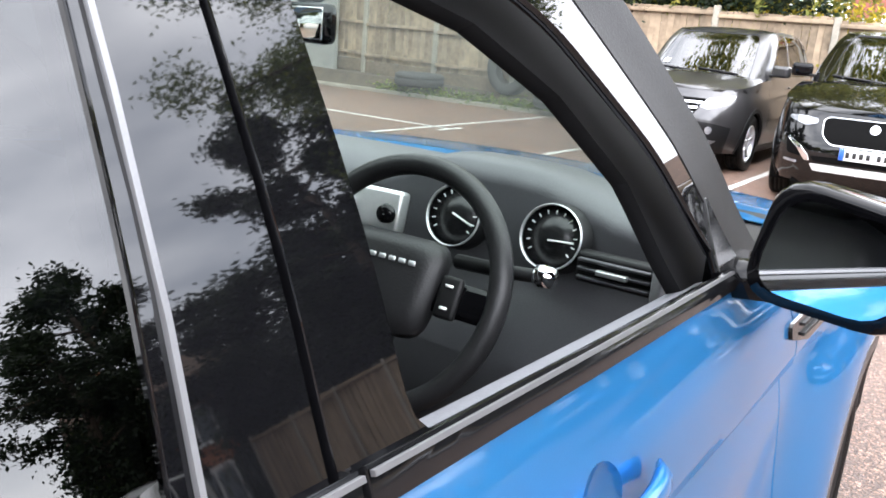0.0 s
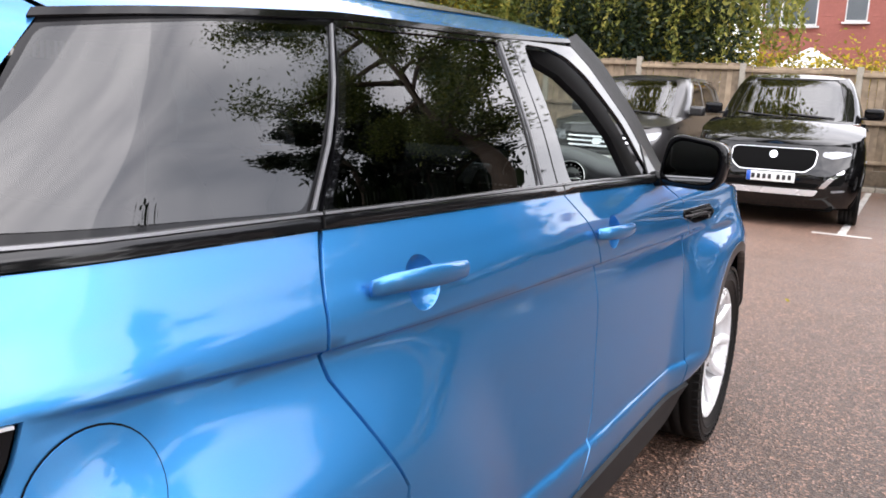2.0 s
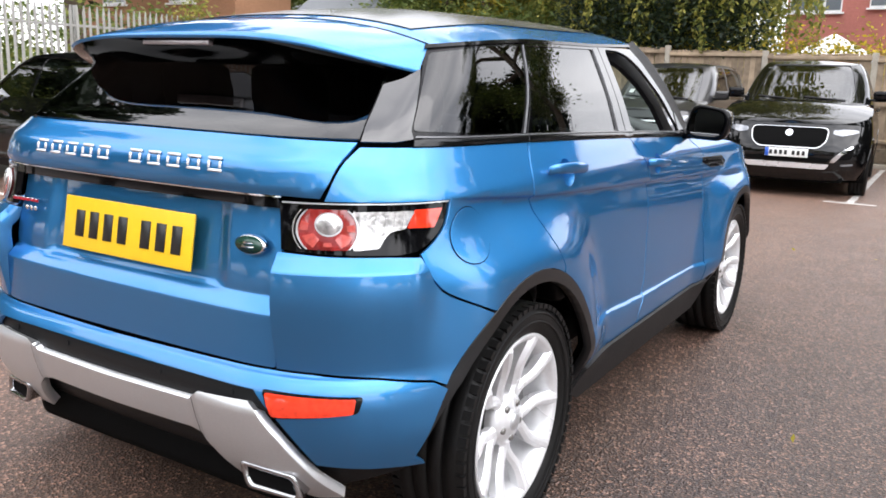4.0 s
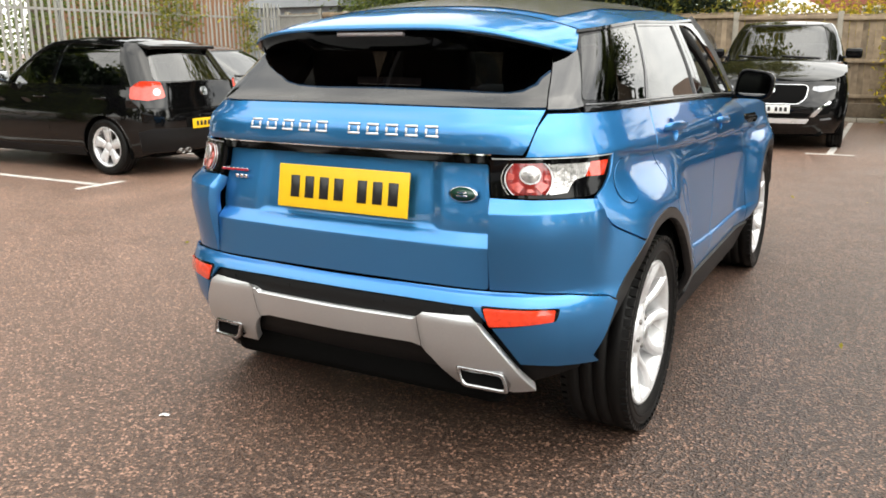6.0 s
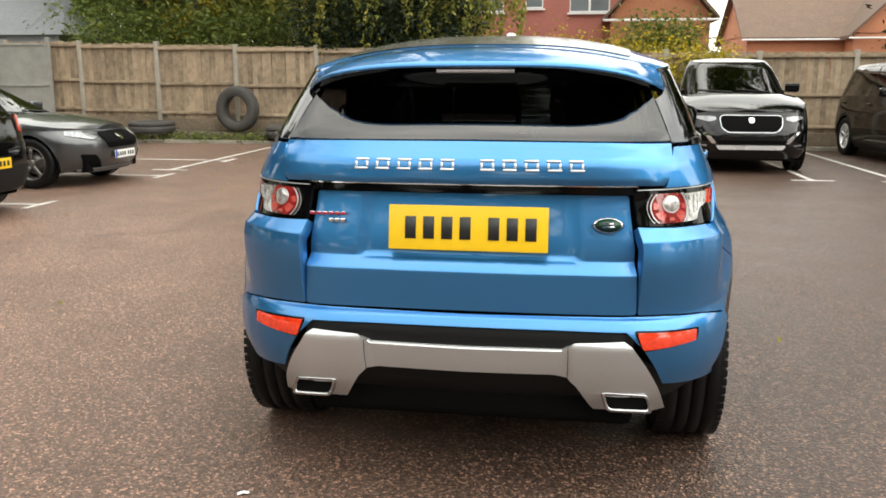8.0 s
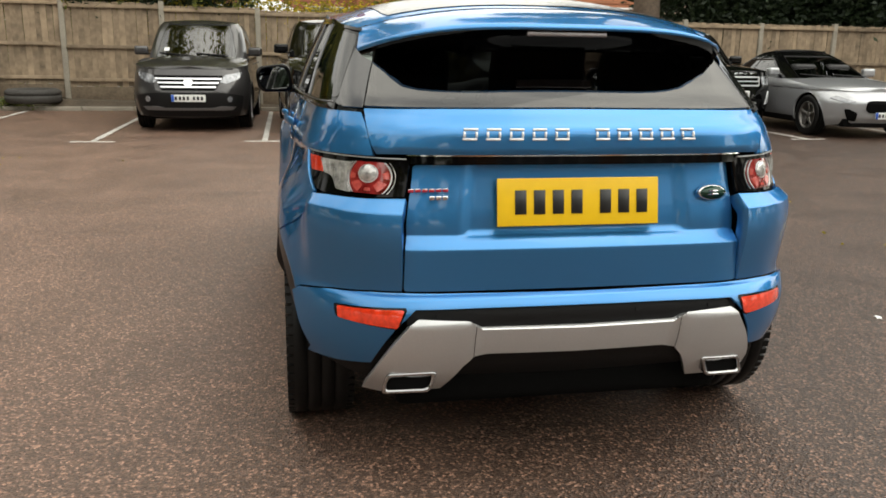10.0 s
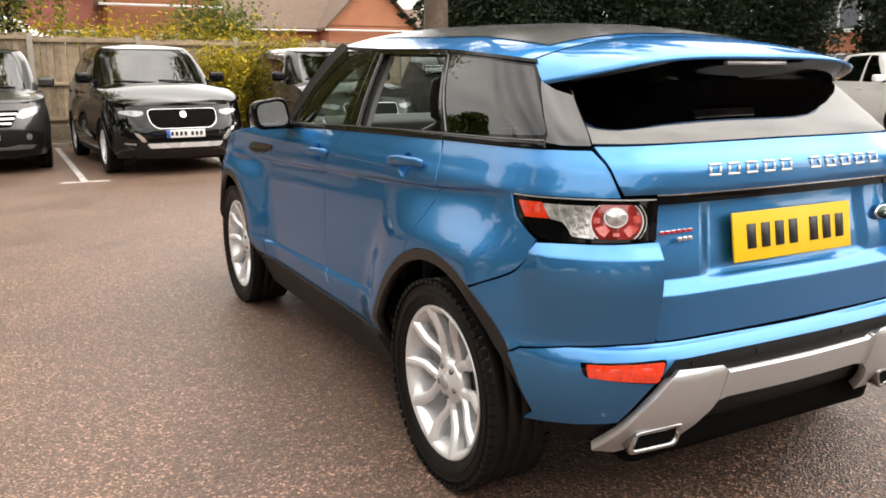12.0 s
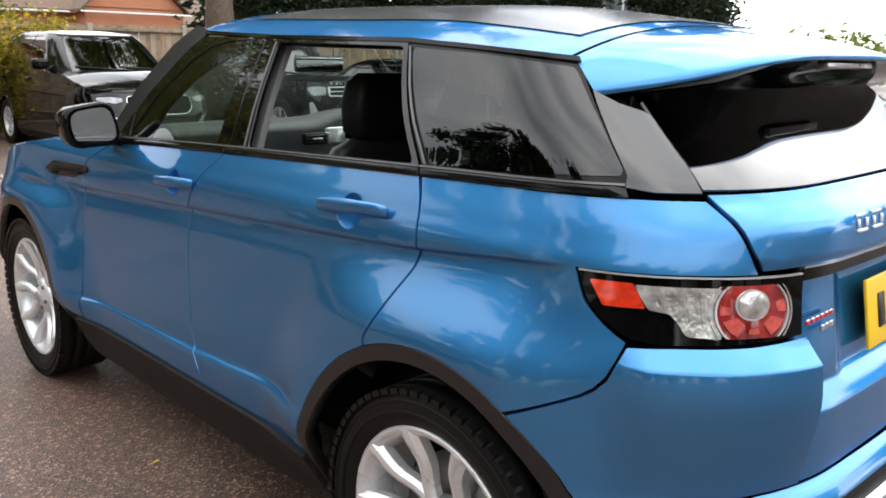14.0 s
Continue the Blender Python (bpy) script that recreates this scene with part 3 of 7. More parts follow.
# flank panels
quarter = along_belt(0.868, 1.652, -0.014) + shifted(GAP_C, -0.004)[1:] + SUV.arc(0, HUB_Z, ARCH, 67.5, 120.3, 10)
quarter += [(1.250, 0.796), (1.194, 0.819), (1.158, 0.834), (1.131, 0.849), (1.104, 0.873), (1.083, 0.905), (1.064, 0.938), (1.092, 0.950), (1.122, 0.966), (1.150, 0.985), (1.171, 1.004), (1.184, 1.030), (1.197, 1.064), (0.95, 1.066), (0.736, 1.068), (0.775, 1.11), (0.825, 1.16)]
panel(SUV, "rear_quarter_panel", quarter, BLUE, car, sides=BOTH, cellz=0.02, cuts=[(1.65, z, -0.08) for z in (1.036, 1.029, 1.023)])

cup_r = circle(1.868, 1.086, 0.046, 0.043)
rear_door = along_belt(1.664, 2.506, -0.014) + shifted(GAP_B, -0.004)[1:] + [(2.3, 0.405), (2.06, 0.405)] + SUV.arc(0, HUB_Z, ARCH, 6, 66.0, 10) + shifted(GAP_C, 0.004)[::-1][:-1]
panel(SUV, "rear_door", rear_door, BLUE, car, holes=[cup_r], sides=BOTH, cellz=0.022, cuts=CREASE + LEDGE_R)
cup_f = circle(2.775, 1.052, 0.044, 0.042)
front_door = along_belt(2.514, 3.296, -0.014) + shifted(GAP_A, -0.004)[1:] + [(3.1, 0.405)] + shifted(GAP_B, 0.004)[::-1][:-1]
panel(SUV, "front_door", front_door, BLUE, car, holes=[cup_f], sides=BOTH, cellz=0.022, cuts=CREASE + LEDGE_F)
wing = shifted(GAP_A, 0.004)[::-1] + [(3.5, 1.128), (3.8, 1.105), (4.2, 1.075), (4.6, 1.03), (4.95, 0.96), (4.97, 0.80)] + SUV.arc(2.66, HUB_Z, ARCH, 45, 172, 18)
panel(SUV, "front_wing", wing, BLUE, car, sides=BOTH, cellz=0.02)
nose = [(4.98, 0.955), (5.4, 0.93), (5.95, 0.92), (5.95, 0.34), (5.2, 0.34), (4.90, 0.40)] + SUV.arc(2.66, HUB_Z, ARCH, 8, 45, 6)
panel(SUV, "front_bumper", nose + [(4.975, 0.80)], BLUE, car, sides=BOTH, cell=0.08)

# bumper corners, lower bumper, tailgate
corner = [(0.587, 0.944), (0.75, 0.938), (0.95, 0.935), (1.057, 0.930), (1.077, 0.901), (1.098, 0.868), (1.127, 0.843), (1.154, 0.828), (1.190, 0.813), (1.248, 0.790), (1.305, 0.765)] + SUV.arc(0, HUB_Z, ARCH, 121.5, 149, 6)
corner += [(1.10, 0.622), (0.90, 0.642), (0.70, 0.655), (0.587, 0.657)]
panel(SUV, "rear_bumper_corner", corner, BLUE, car, sides=BOTH, lip=0.05, cell=0.03, cellz=0.02, cuts=[(0, 0.897, 0), (0, 0.893, 0), (0, 0.901, 0)], relief=lambda p, z: 0.034 * min(1.0, max(0.0, (0.942 - z) / 0.045)) * ease(1.14, 1.0, p) * ease(0.60, 0.85, z))
half_low = [(0.0, 0.645), (0.575, 0.650), (0.70, 0.648), (0.90, 0.636), (1.10, 0.616)] + SUV.arc(0, HUB_Z, ARCH, 150, 172, 4) + [(1.06, 0.398), (0.86, 0.405), (0.700, 0.418), (0.60, 0.556), (0.54, 0.604), (0.30, 0.606), (0.0, 0.606)]
low = half_low + [(-a, b) for a, b in half_low[1:-1]][::-1]
panel(SUV, "rear_bumper", low, BLUE, car, cell=0.03, relief=lambda p, z: 0.012 * ease(0.652, 0.632, z))
tail = rounded([(0.581, 0.656), (0.577, 1.044), (-0.577, 1.044), (-0.581, 0.656)], 0.012)


def tail_relief(p, z):
    a = abs(p)
    d = -0.034 * min(1.0, max(0.0, (z - 0.788) / 0.038))
    return d - 0.014 * ease(0.40, 0.35, a) * ease(0.812, 0.850, z)


panel(SUV, "tailgate", tail, BLUE, car, cell=0.022, cellz=0.015, cuts=[(0, z, 0) for z in (0.785, 0.788, 0.791, 0.823, 0.826, 0.829)], relief=tail_relief)
half_top = [(0.0, 1.077), (0.60, 1.077), (0.724, 1.074), (0.765, 1.11), (0.814, 1.16), (0.856, 1.204), (0.5, 1.210), (0.0, 1.212)]
panel(SUV, "tailgate_upper", half_top + [(-a, b) for a, b in half_top[1:-1]][::-1], BLUE, car, cell=0.03, relief=lambda p, z: 0.010 * ease(1.20, 1.15, z) * ease(1.07, 1.09, z))
strip = [(-0.585, 1.047), (0.585, 1.047), (0.585, 1.072), (-0.585, 1.072)]
panel(SUV, "tailgate_trim_strip", strip, GLOSS_BLACK, car, off=-0.006, lip=0.035, label="gloss black trim strip")
panel(SUV, "chrome_strip", [(-0.60, 1.0722), (0.60, 1.0722), (0.60, 1.0758), (-0.60, 1.0758)], CHROME, car, off=0.004, lip=0.008)
panel(SUV, "lamp_top_strip", [(0.60, 1.0606), (0.85, 1.0606), (1.186, 1.0590), (1.186, 1.0622), (0.85, 1.0640), (0.60, 1.0640)], SILVER, car, off=0.001, lip=0.008, sides=BOTH, cell=0.05)
panel(SUV, "bumper_insert", [(-0.57, 0.545), (0.57, 0.545), (0.57, 0.604), (-0.57, 0.604)], SATIN_BLACK, car, off=-0.004)
half_skid = [(0.0, 0.541), (0.325, 0.545), (0.345, 0.560), (0.368, 0.574), (0.530, 0.580), (0.556, 0.566), (0.590, 0.520), (0.752, 0.312), (0.66, 0.300), (0.60, 0.318), (0.45, 0.325), (0.375, 0.425), (0.345, 0.450), (0.30, 0.458), (0.0, 0.454)]
panel(SUV, "skid_plate", half_skid + [(-a, b) for a, b in half_skid[1:-1]][::-1], SILVER, car, off=0.016, lip=0.03, cell=0.03, label="satin silver skid plate",
      relief=lambda p, z: 0.012 * ease(0.33, 0.37, abs(p)) * ease(0.585, 0.56, z))
for sx in (1, -1):
    panel(SUV, "skid_seam", [(sx * 0.3435, 0.452), (sx * 0.3455, 0.452), (sx * 0.3455, 0.560), (sx * 0.3435, 0.556)][::sx], VOID, car, off=0.0235, lip=0)
    for p in (0.20, 0.46):
        panel(SUV, "parking_sensor", circle(sx * p, 0.585, 0.0085, 0.0085, 14), SATIN_BLACK, car, off=0.000, lip=0.004)
half_val = [(0.0, 0.50), (0.60, 0.50), (0.72, 0.44), (1.02, 0.425), (0.99, 0.350), (0.7, 0.29), (0.0, 0.30)]
panel(SUV, "rear_valance", half_val + [(-a, b) for a, b in half_val[1:-1]][::-1], SATIN_BLACK, car, off=-0.02)
fog = rounded([(0.578, 0.602), (0.850, 0.598), (0.842, 0.566), (0.600, 0.552)], 0.008)
pocket = rounded([(0.566, 0.608), (0.872, 0.602), (0.858, 0.566), (0.600, 0.546)], 0.012)
panel(SUV, "fog_lamp_pocket", pocket, GLOSS_BLACK, car, off=0.014, lip=0.006, sides=BOTH)
panel(SUV, "rear_fog_lamp", fog, ORANGE_RED, car, off=0.019, lip=0.01, sides=BOTH, label="orange-red rear fog lamp")

# exhaust tips
for s in BOTH:
    bm = bmesh.new()

    def tip(w, h, off):
        out = []
        for a, b in rounded([(-w, -h), (w, -h), (w, h), (-w, h)], 0.016):
            q = SUV.at(0.562 + a - 0.35 * b, 0.40) + Vector((0.10, -1, 0)) * off
            out.append((s * q.x, q.y, 0.352 + b - a * 0.07))
        return out

    add_loft(bm, [tip(0.085, 0.026, -0.04), tip(0.090, 0.034, 0.006), tip(0.092, 0.036, 0.024), tip(0.089, 0.033, 0.030), tip(0.080, 0.024, 0.028), tip(0.078, 0.022, 0.016)], caps=False)
    t = part("exhaust_tip", finish(bm), surface("exhaust_steel", (0.40, 0.40, 0.41), 0.16, 1.0, vary=0.15), car, "bright steel rectangular exhaust tip")
    bm = bmesh.new()
    bm.faces.new([bm.verts.new(q) for q in tip(0.079, 0.023, 0.017)])
    part("exhaust_bore", bm, VOID, t)

# tail lamps
lamp = [(0.588, 1.060), (0.85, 1.060), (1.189, 1.058), (1.178, 1.030), (1.163, 1.006), (1.142, 0.986), (1.115, 0.970), (1.086, 0.957), (1.056, 0.946), (0.985, 0.940), (0.75, 0.944), (0.594, 0.950)]
clear = rounded([(0.825, 1.044), (1.048, 1.044), (1.012, 1.001), (0.955, 0.995), (0.934, 0.980), (0.912, 0.957), (0.825, 0.953)], 0.008)
red_tip = rounded([(1.050, 1.046), (1.158, 1.046), (1.124, 1.000), (1.018, 1.002)], 0.006)
LENS_PINK = surface("lit_red_facet", (0.55, 0.085, 0.07), 0.18, 0.1, vary=0.4, grain=90, coat=1.0)


def squat(rp, rz, n=40):
    """A round lens cut flat by the lamp's top and bottom."""
    return [(p, min(1.049, max(0.954, z))) for p, z in circle(0.746, 1.001, rp, rz, n)]


def arc_strip(rp, rz, w, e, n=14):
    """A narrow curved strip along one side of the round lens."""
    span = [math.asin(max(-1.0, min(1.0, v / rz))) for v in (-0.046, 0.047)]
    rim = []
    for k in range(n + 1):
        a = span[0] + (span[1] - span[0]) * k / n
        rim.append((0.746 + e * rp * math.cos(a), 1.001 + rz * math.sin(a)))
    return rim + [(p - e * w, z) for p, z in rim[::-1]]


for s in BOTH:
    body = panel(SUV, "tail_lamp", lamp, GLOSS_BLACK, car, off=-0.006, lip=0.02, sides=(s,), label="tail lamp in a gloss black housing")[0]
    panel(SUV, "reversing_lens", clear, CLEAR_LENS, body, off=-0.0015, lip=0.006, sides=(s,))
    panel(SUV, "indicator_lens", red_tip, ORANGE_RED, body, off=-0.0015, lip=0.006, sides=(s,))
    panel(SUV, "brake_lens", squat(0.1, 0.064), RED_LENS, body, off=-0.0002, lip=0.006, sides=(s,), cell=0.02, relief=lambda p, z: 0.004 - 1.2 * (((p - 0.746) / 2) ** 2 + (z - 1.001) ** 2))
    for grow, wide in ((0.0, 0.0055), (0.013, 0.0035)):
        for e in (-1, 1):
            panel(SUV, "lens_ring", arc_strip(0.100 + grow, 0.064 + grow * 0.6, wide, e), CLEAR_LENS if grow else SILVER, body, off=0.0042 if not grow else 0.0012, lip=0.003, sides=(s,), cell=0.03)
    for a0, a1, r0, r1 in ((200, 238, 0.50, 0.90), (300, 338, 0.50, 0.90), (160, 185, 0.66, 0.92), (352, 372, 0.66, 0.92), (258, 282, 0.56, 0.72)):
        facet = [(0.746 + 0.096 * q * math.cos(radians(a)), 1.003 + 0.058 * q * math.sin(radians(a))) for q, a in ((r0, a0), (r1, a0), (r1, (a0 + a1) / 2), (r1, a1), (r0, a1))]
        panel(SUV, "lens_facet", [(p, max(0.958, z)) for p, z in facet], LENS_PINK, body, off=0.0046, lip=0.002, sides=(s,))
    for k in range(5):
        q0 = 0.862 + 0.034 * k
        panel(SUV, "lens_facet", [(q0, 0.972 + 0.008 * k), (q0 + 0.010, 0.974 + 0.008 * k), (q0 + 0.020, 1.036), (q0 + 0.008, 1.036)], CLEAR_LENS, body, off=0.0005, lip=0.002, sides=(s,))
    panel(SUV, "lamp_centre_rim", circle(0.750, 1.014, 0.0450, 0.0285), SILVER, body, off=0.0052, lip=0.008, sides=(s,))
    panel(SUV, "lamp_centre", circle(0.750, 1.014, 0.0400, 0.0250), CLEAR_LENS, body, off=0.0068, lip=0.008, sides=(s,), label="clear round lens", cell=0.012, relief=lambda p, z: 0.006 - 9.0 * (((p - 0.75) / 1.6) ** 2 + (z - 1.014) ** 2))

# glass, pillars and trims of the cabin
D_IN = [(0.868, 1.207), (0.862, 1.26), (0.855, 1.32), (0.852, 1.345)]
panel(SUV, "rear_screen", [(-0.860, 1.214), (0.0, 1.219), (0.860, 1.214), (0.853, 1.28), (0.845, 1.36), (0.84, 1.43), (-0.84, 1.43), (-0.845, 1.36), (-0.853, 1.28)], REAR_TINT, car, off=-0.002, cell=0.05, calm=0.65, label="dark tinted rear screen")
panel(SUV, "d_pillar", D_IN + [(0.93, 1.362), (0.998, 1.388), (1.012, 1.36), (1.045, 1.27), (1.056, 1.232), (1.075, 1.212), (1.0, 1.206)], PILLAR_GLASS, car, sides=BOTH, label="gloss black rear pillar")
WINDOWS = {
    "quarter_window": rounded([(1.062, 1.232), (1.632, 1.214), (1.775, 1.472), (1.40, 1.458), (1.02, 1.432), (1.035, 1.33)], 0.02),
    "rear_door_window": rounded([(1.690, 1.212), (2.397, 1.190), (2.416, 1.488), (1.832, 1.474)], 0.014),
    "front_door_window": rounded([(2.568, 1.184), (3.225, 1.158), (3.06, 1.32), (2.90, 1.435), (2.80, 1.478), (2.70, 1.494), (2.550, 1.494)], 0.03),
}
panel(SUV, "quarter_window", WINDOWS["quarter_window"], PRIVACY, car, off=-0.001, sides=BOTH, label="dark privacy glass")
panel(SUV, "rear_door_window", WINDOWS["rear_door_window"], PRIVACY, car, off=-0.004, label="dark privacy glass")
panel(SUV, "front_door_window", WINDOWS["front_door_window"], CLEAR, car, off=-0.004, sides=(-1,))
frame_rear = [(1.668, 1.208), (1.690, 1.208), (2.490, 1.183), (2.484, 1.500), (1.812, 1.487)]
panel(SUV, "rear_window_frame", frame_rear, GLOSS_FRAME, car, holes=[WINDOWS["rear_door_window"][::-1]], sides=BOTH, label="gloss black window frame")
frame_front = [(2.498, 1.182), (2.545, 1.180), (3.285, 1.152), (3.12, 1.32), (2.95, 1.462), (2.87, 1.508), (2.491, 1.500)]
panel(SUV, "front_window_frame", frame_front, GLOSS_FRAME, car, holes=[WINDOWS["front_door_window"][::-1]], sides=BOTH, label="gloss black window frame")
panel(SUV, "quarter_frame", [(1.060, 1.214), (1.660, 1.208), (1.806, 1.486), (1.455, 1.472), (0.992, 1.446), (1.018, 1.36), (1.048, 1.27)], GLOSS_BLACK, car, holes=[WINDOWS["quarter_window"][::-1]], off=-0.003, sides=BOTH)
panel(SUV, "window_edge_strip", [(1.645, 1.214), (1.651, 1.214), (1.793, 1.474), (1.787, 1.474)], DARK_CHROME, car, off=0.004, lip=0.006, sides=BOTH, cell=0.1)
panel(SUV, "window_edge_strip", [(2.409, 1.190), (2.4125, 1.190), (2.4255, 1.488), (2.422, 1.488)], DARK_CHROME, car, off=0.004, lip=0.006, sides=BOTH, cell=0.1)
for p0, p1 in ((1.075, 1.656), (1.664, 2.506), (2.514, 3.30)):
    lo, hi = along_belt(p0, p1, -0.013), along_belt(p0, p1, 0.011)
    panel(SUV, "belt_moulding", lo + hi[::-1], BELT, car, off=0.006, lip=0.02, sides=BOTH, label="satin black belt moulding", relief=lambda p, z: 0.004 * math.sin(max(0, min(1, (z - belt(SUV.at(p, z).y) + 0.013) / 0.024)) * math.pi))
    lo2 = along_belt(p0, p1, 0.005)
    panel(SUV, "belt_bright_strip", lo2 + along_belt(p0, p1, 0.0085)[::-1], DARK_CHROME, car, off=0.0115, lip=0.004, sides=BOTH, cell=0.1)
a_pillar = [(2.955, 1.464), (3.125, 1.322), (3.292, 1.150), (3.42, 1.138), (3.25, 1.32), (3.07, 1.48), (2.95, 1.545), (2.875, 1.530), (2.875, 1.510)]
panel(SUV, "a_pillar", a_pillar, SATIN_BLACK, car, sides=BOTH, label="satin black windscreen pillar", relief=lambda p, z: 0.006 * ease(0.0, 0.12, (p - 2.955) * 0.7 + (z - 1.464)))
panel(SUV, "mirror_triangle", rounded([(3.19, 1.156), (3.29, 1.152), (3.20, 1.255)], 0.01), GLOSS_BLACK, car, off=0.003, sides=BOTH)
drip = [(p, roof_edge(p) - 0.010) for p in (0.992, 1.2, 1.455, 1.8, 2.1, 2.43, 2.7, 2.875)]
panel(SUV, "roof_drip_moulding", drip + [(p, z + 0.010) for p, z in drip[::-1]], GLOSS_BLACK, car, off=0.003, lip=0.01, sides=BOTH)

# roof, spoiler, windscreen, bonnet
ROOF_P = [1.030 + (2.93 - 1.030) * k / 26 for k in range(27)]


def roof_crown(y):
    return knots(y, [-0.2, 0.3, 0.9, 1.4], [0.078, 0.102, 0.108, 0.088])


ruled(SUV, "roof", ROOF_P, lambda p: roof_edge(p), roof_crown, BLUE, car, n=28, power=2.6)
PANO_P = [1.15 + (2.80 - 1.15) * k / 16 for k in range(17)]
bm = bmesh.new()
rows = []
for p in PANO_P:
    e = SUV.at(p, roof_edge(p))
    rows.append([(v * e.x, e.y, e.z + 0.003 + roof_crown(e.y) * (1 - abs(v) ** 2.6)) for v in (-0.80 + 1.60 * k / 20 for k in range(21))])
add_loft(bm, rows, closed=False)
finish(bm)
if sum(f.normal.z for f in bm.faces) < 0:
    bmesh.ops.reverse_faces(bm, faces=bm.faces[:])
part("roof_glass", bm, surface("dark_roof_glass", (0.050, 0.051, 0.054), 0.20, vary=0.5, stain=3, specular=1.0), car, "dark panoramic roof glass")


def spoiler_row(u, n=28):
    """u 0 at the roof's rear edge, 1 at the trailing edge."""
    e = SUV.at(1.012, roof_edge(1.0))
    row = []
    for k in range(n + 1):
        v = -1 + 2 * k / n
        a = abs(v)
        x0, y0, z0 = v * e.x, e.y, e.z + roof_crown(e.y) * (1 - a ** 2.6)
        x1, y1, z1 = v * 0.662, -0.485 + 0.262 * a ** 7.0, 1.462 - 0.080 * a ** 3.8
        row.append((x0 + (x1 - x0) * u, y0 + (y1 - y0) * u, z0 + (z1 - z0) * u + 0.012 * math.sin(math.pi * u) * (1 - a ** 4)))
    return row


bm = bmesh.new()
add_loft(bm, [spoiler_row(k / 8) for k in range(9)] + [[(x, y + 0.006, z - 0.008) for x, y, z in spoiler_row(1.0)]], closed=False)
finish(bm)
if sum(f.normal.z for f in bm.faces) < 0:
    bmesh.ops.reverse_faces(bm, faces=bm.faces[:])
spoiler = part("roof_spoiler", bm, BLUE, car)
bm = bmesh.new()
edge = spoiler_row(1.0)
under = [[(x, y + 0.006, z - 0.0085) for x, y, z in edge], [(x * 0.985, y + 0.05 * (1 - abs(x)), z - 0.022) for x, y, z in edge]]
for t in (0.4, 0.75, 1.0):
    under.append([(x * (0.985 - 0.02 * t), (y + 0.04) * (1 - t) + t * (SUV.rear(1.395) + 0.03 * (x / 0.66) ** 2 + 0.13 * (abs(x) / 0.66) ** 4), (z - 0.022) * (1 - t) + t * (1.385 - 0.01 * (x / 0.66) ** 2)) for x, y, z in edge])
add_loft(bm, under, closed=False)
part("spoiler_underside", finish(bm), GLOSS_BLACK, spoiler)
bm = bmesh.new()
add_box(bm, (0, 0, 0), (0.27, 0.02, 0.014), 0.004)
brake = part("high_brake_lamp", bm, surface("grey_lens", (0.22, 0.19, 0.19), 0.2, vary=0.2, coat=1.0), spoiler, "grey high-level brake lamp")
brake.matrix_basis = pose(0, -0.462, 1.440, -12)
windscreen_pts = []
bm = bmesh.new()
for i in range(13):
    u = i / 12
    windscreen_pts.append([((-1 + 2 * k / 16) * (0.745 - 0.115 * u), 2.38 - 0.99 * u - 0.30 * (1 - 0.55 * u) * abs(-1 + 2 * k / 16) ** 2.2, 1.10 + 0.50 * u - 0.06 * u * u - 0.025 * (-1 + 2 * k / 16) ** 2) for k in range(17)])
add_loft(bm, windscreen_pts, closed=False)
part("windscreen", finish(bm), CLEAR, car)
HOOD_P = [3.84 + (5.95 - 3.84) * k / 30 for k in range(31)]
ruled(SUV, "bonnet", HOOD_P, lambda p: knots(p, [3.3, 3.8, 4.2, 4.6, 4.98, 5.4, 5.95], [1.138, 1.107, 1.078, 1.034, 0.960, 0.935, 0.925]), lambda y: knots(y, [1.7, 2.3, 3.0, 3.5], [0.0, 0.02, 0.05, 0.02]), BLUE, car, n=20, power=3)

# cladding, sills, liner, wheel housings, floor pan
for yc, a0, a1 in ((0.0, -8, 166), (2.66, -8, 188)):
    inner = []
    for k in range(27):
        a = a1 + (a0 - a1) * k / 26
        inner += SUV.arc(yc, HUB_Z, OPEN + (ARCH - 0.010 - OPEN) * ease(142, 166, a) * (yc == 0), a, a, 1)[:1]
    ring = SUV.arc(yc, HUB_Z, ARCH - 0.002, a0, a1, 26) + inner
    panel(SUV, "wheel_arch_cladding", ring, ARCH_BLACK, car, off=0.001, lip=0.03, sides=BOTH, label="black plastic wheel arch cladding")
sill = [(2.03, 0.400), (2.7, 0.400), (3.66, 0.400), (3.70, 0.30), (3.6, 0.255), (2.1, 0.255), (2.0, 0.30)]
panel(SUV, "sill", sill, SATIN_BLACK, car, off=0.012, lip=0.05, sides=BOTH, label="black plastic sill")
liner = [(0.0, 0.30), (1.0, 0.30)] + SUV.arc(0, HUB_Z, ARCH - 0.02, 172, 8, 12) + [(2.1, 0.30), (3.6, 0.30)] + SUV.arc(2.66, HUB_Z, ARCH - 0.02, 172, 8, 12) + [(5.2, 0.36), (5.94, 0.36), (5.94, 0.90), (5.0, 0.92), (4.2, 1.04), (3.35, 1.11), (2.5, 1.15), (1.64, 1.175), (0.87, 1.18), (0.0, 1.18)]
panel(SUV, "body_liner", liner, VOID, car, off=-0.055, lip=0, sides=BOTH, cell=0.09)
for yc in (0.0, 2.66):
    for s in BOTH:
        bm = bmesh.new()
        add_lathe(bm, [(0.001, -0.30), (0.46, -0.30), (0.46, -0.10)], 36, Matrix.Translation((s * 0.86, yc, HUB_Z)) @ Matrix.Diagonal((s, 1, 1, 1)))
        bmesh.ops.bisect_plane(bm, geom=bm.verts[:] + bm.edges[:] + bm.faces[:], plane_co=(0, 0, 0.36), plane_no=(0, 0, -1), clear_outer=True)
        part("wheel_housing", finish(bm), VOID, car)
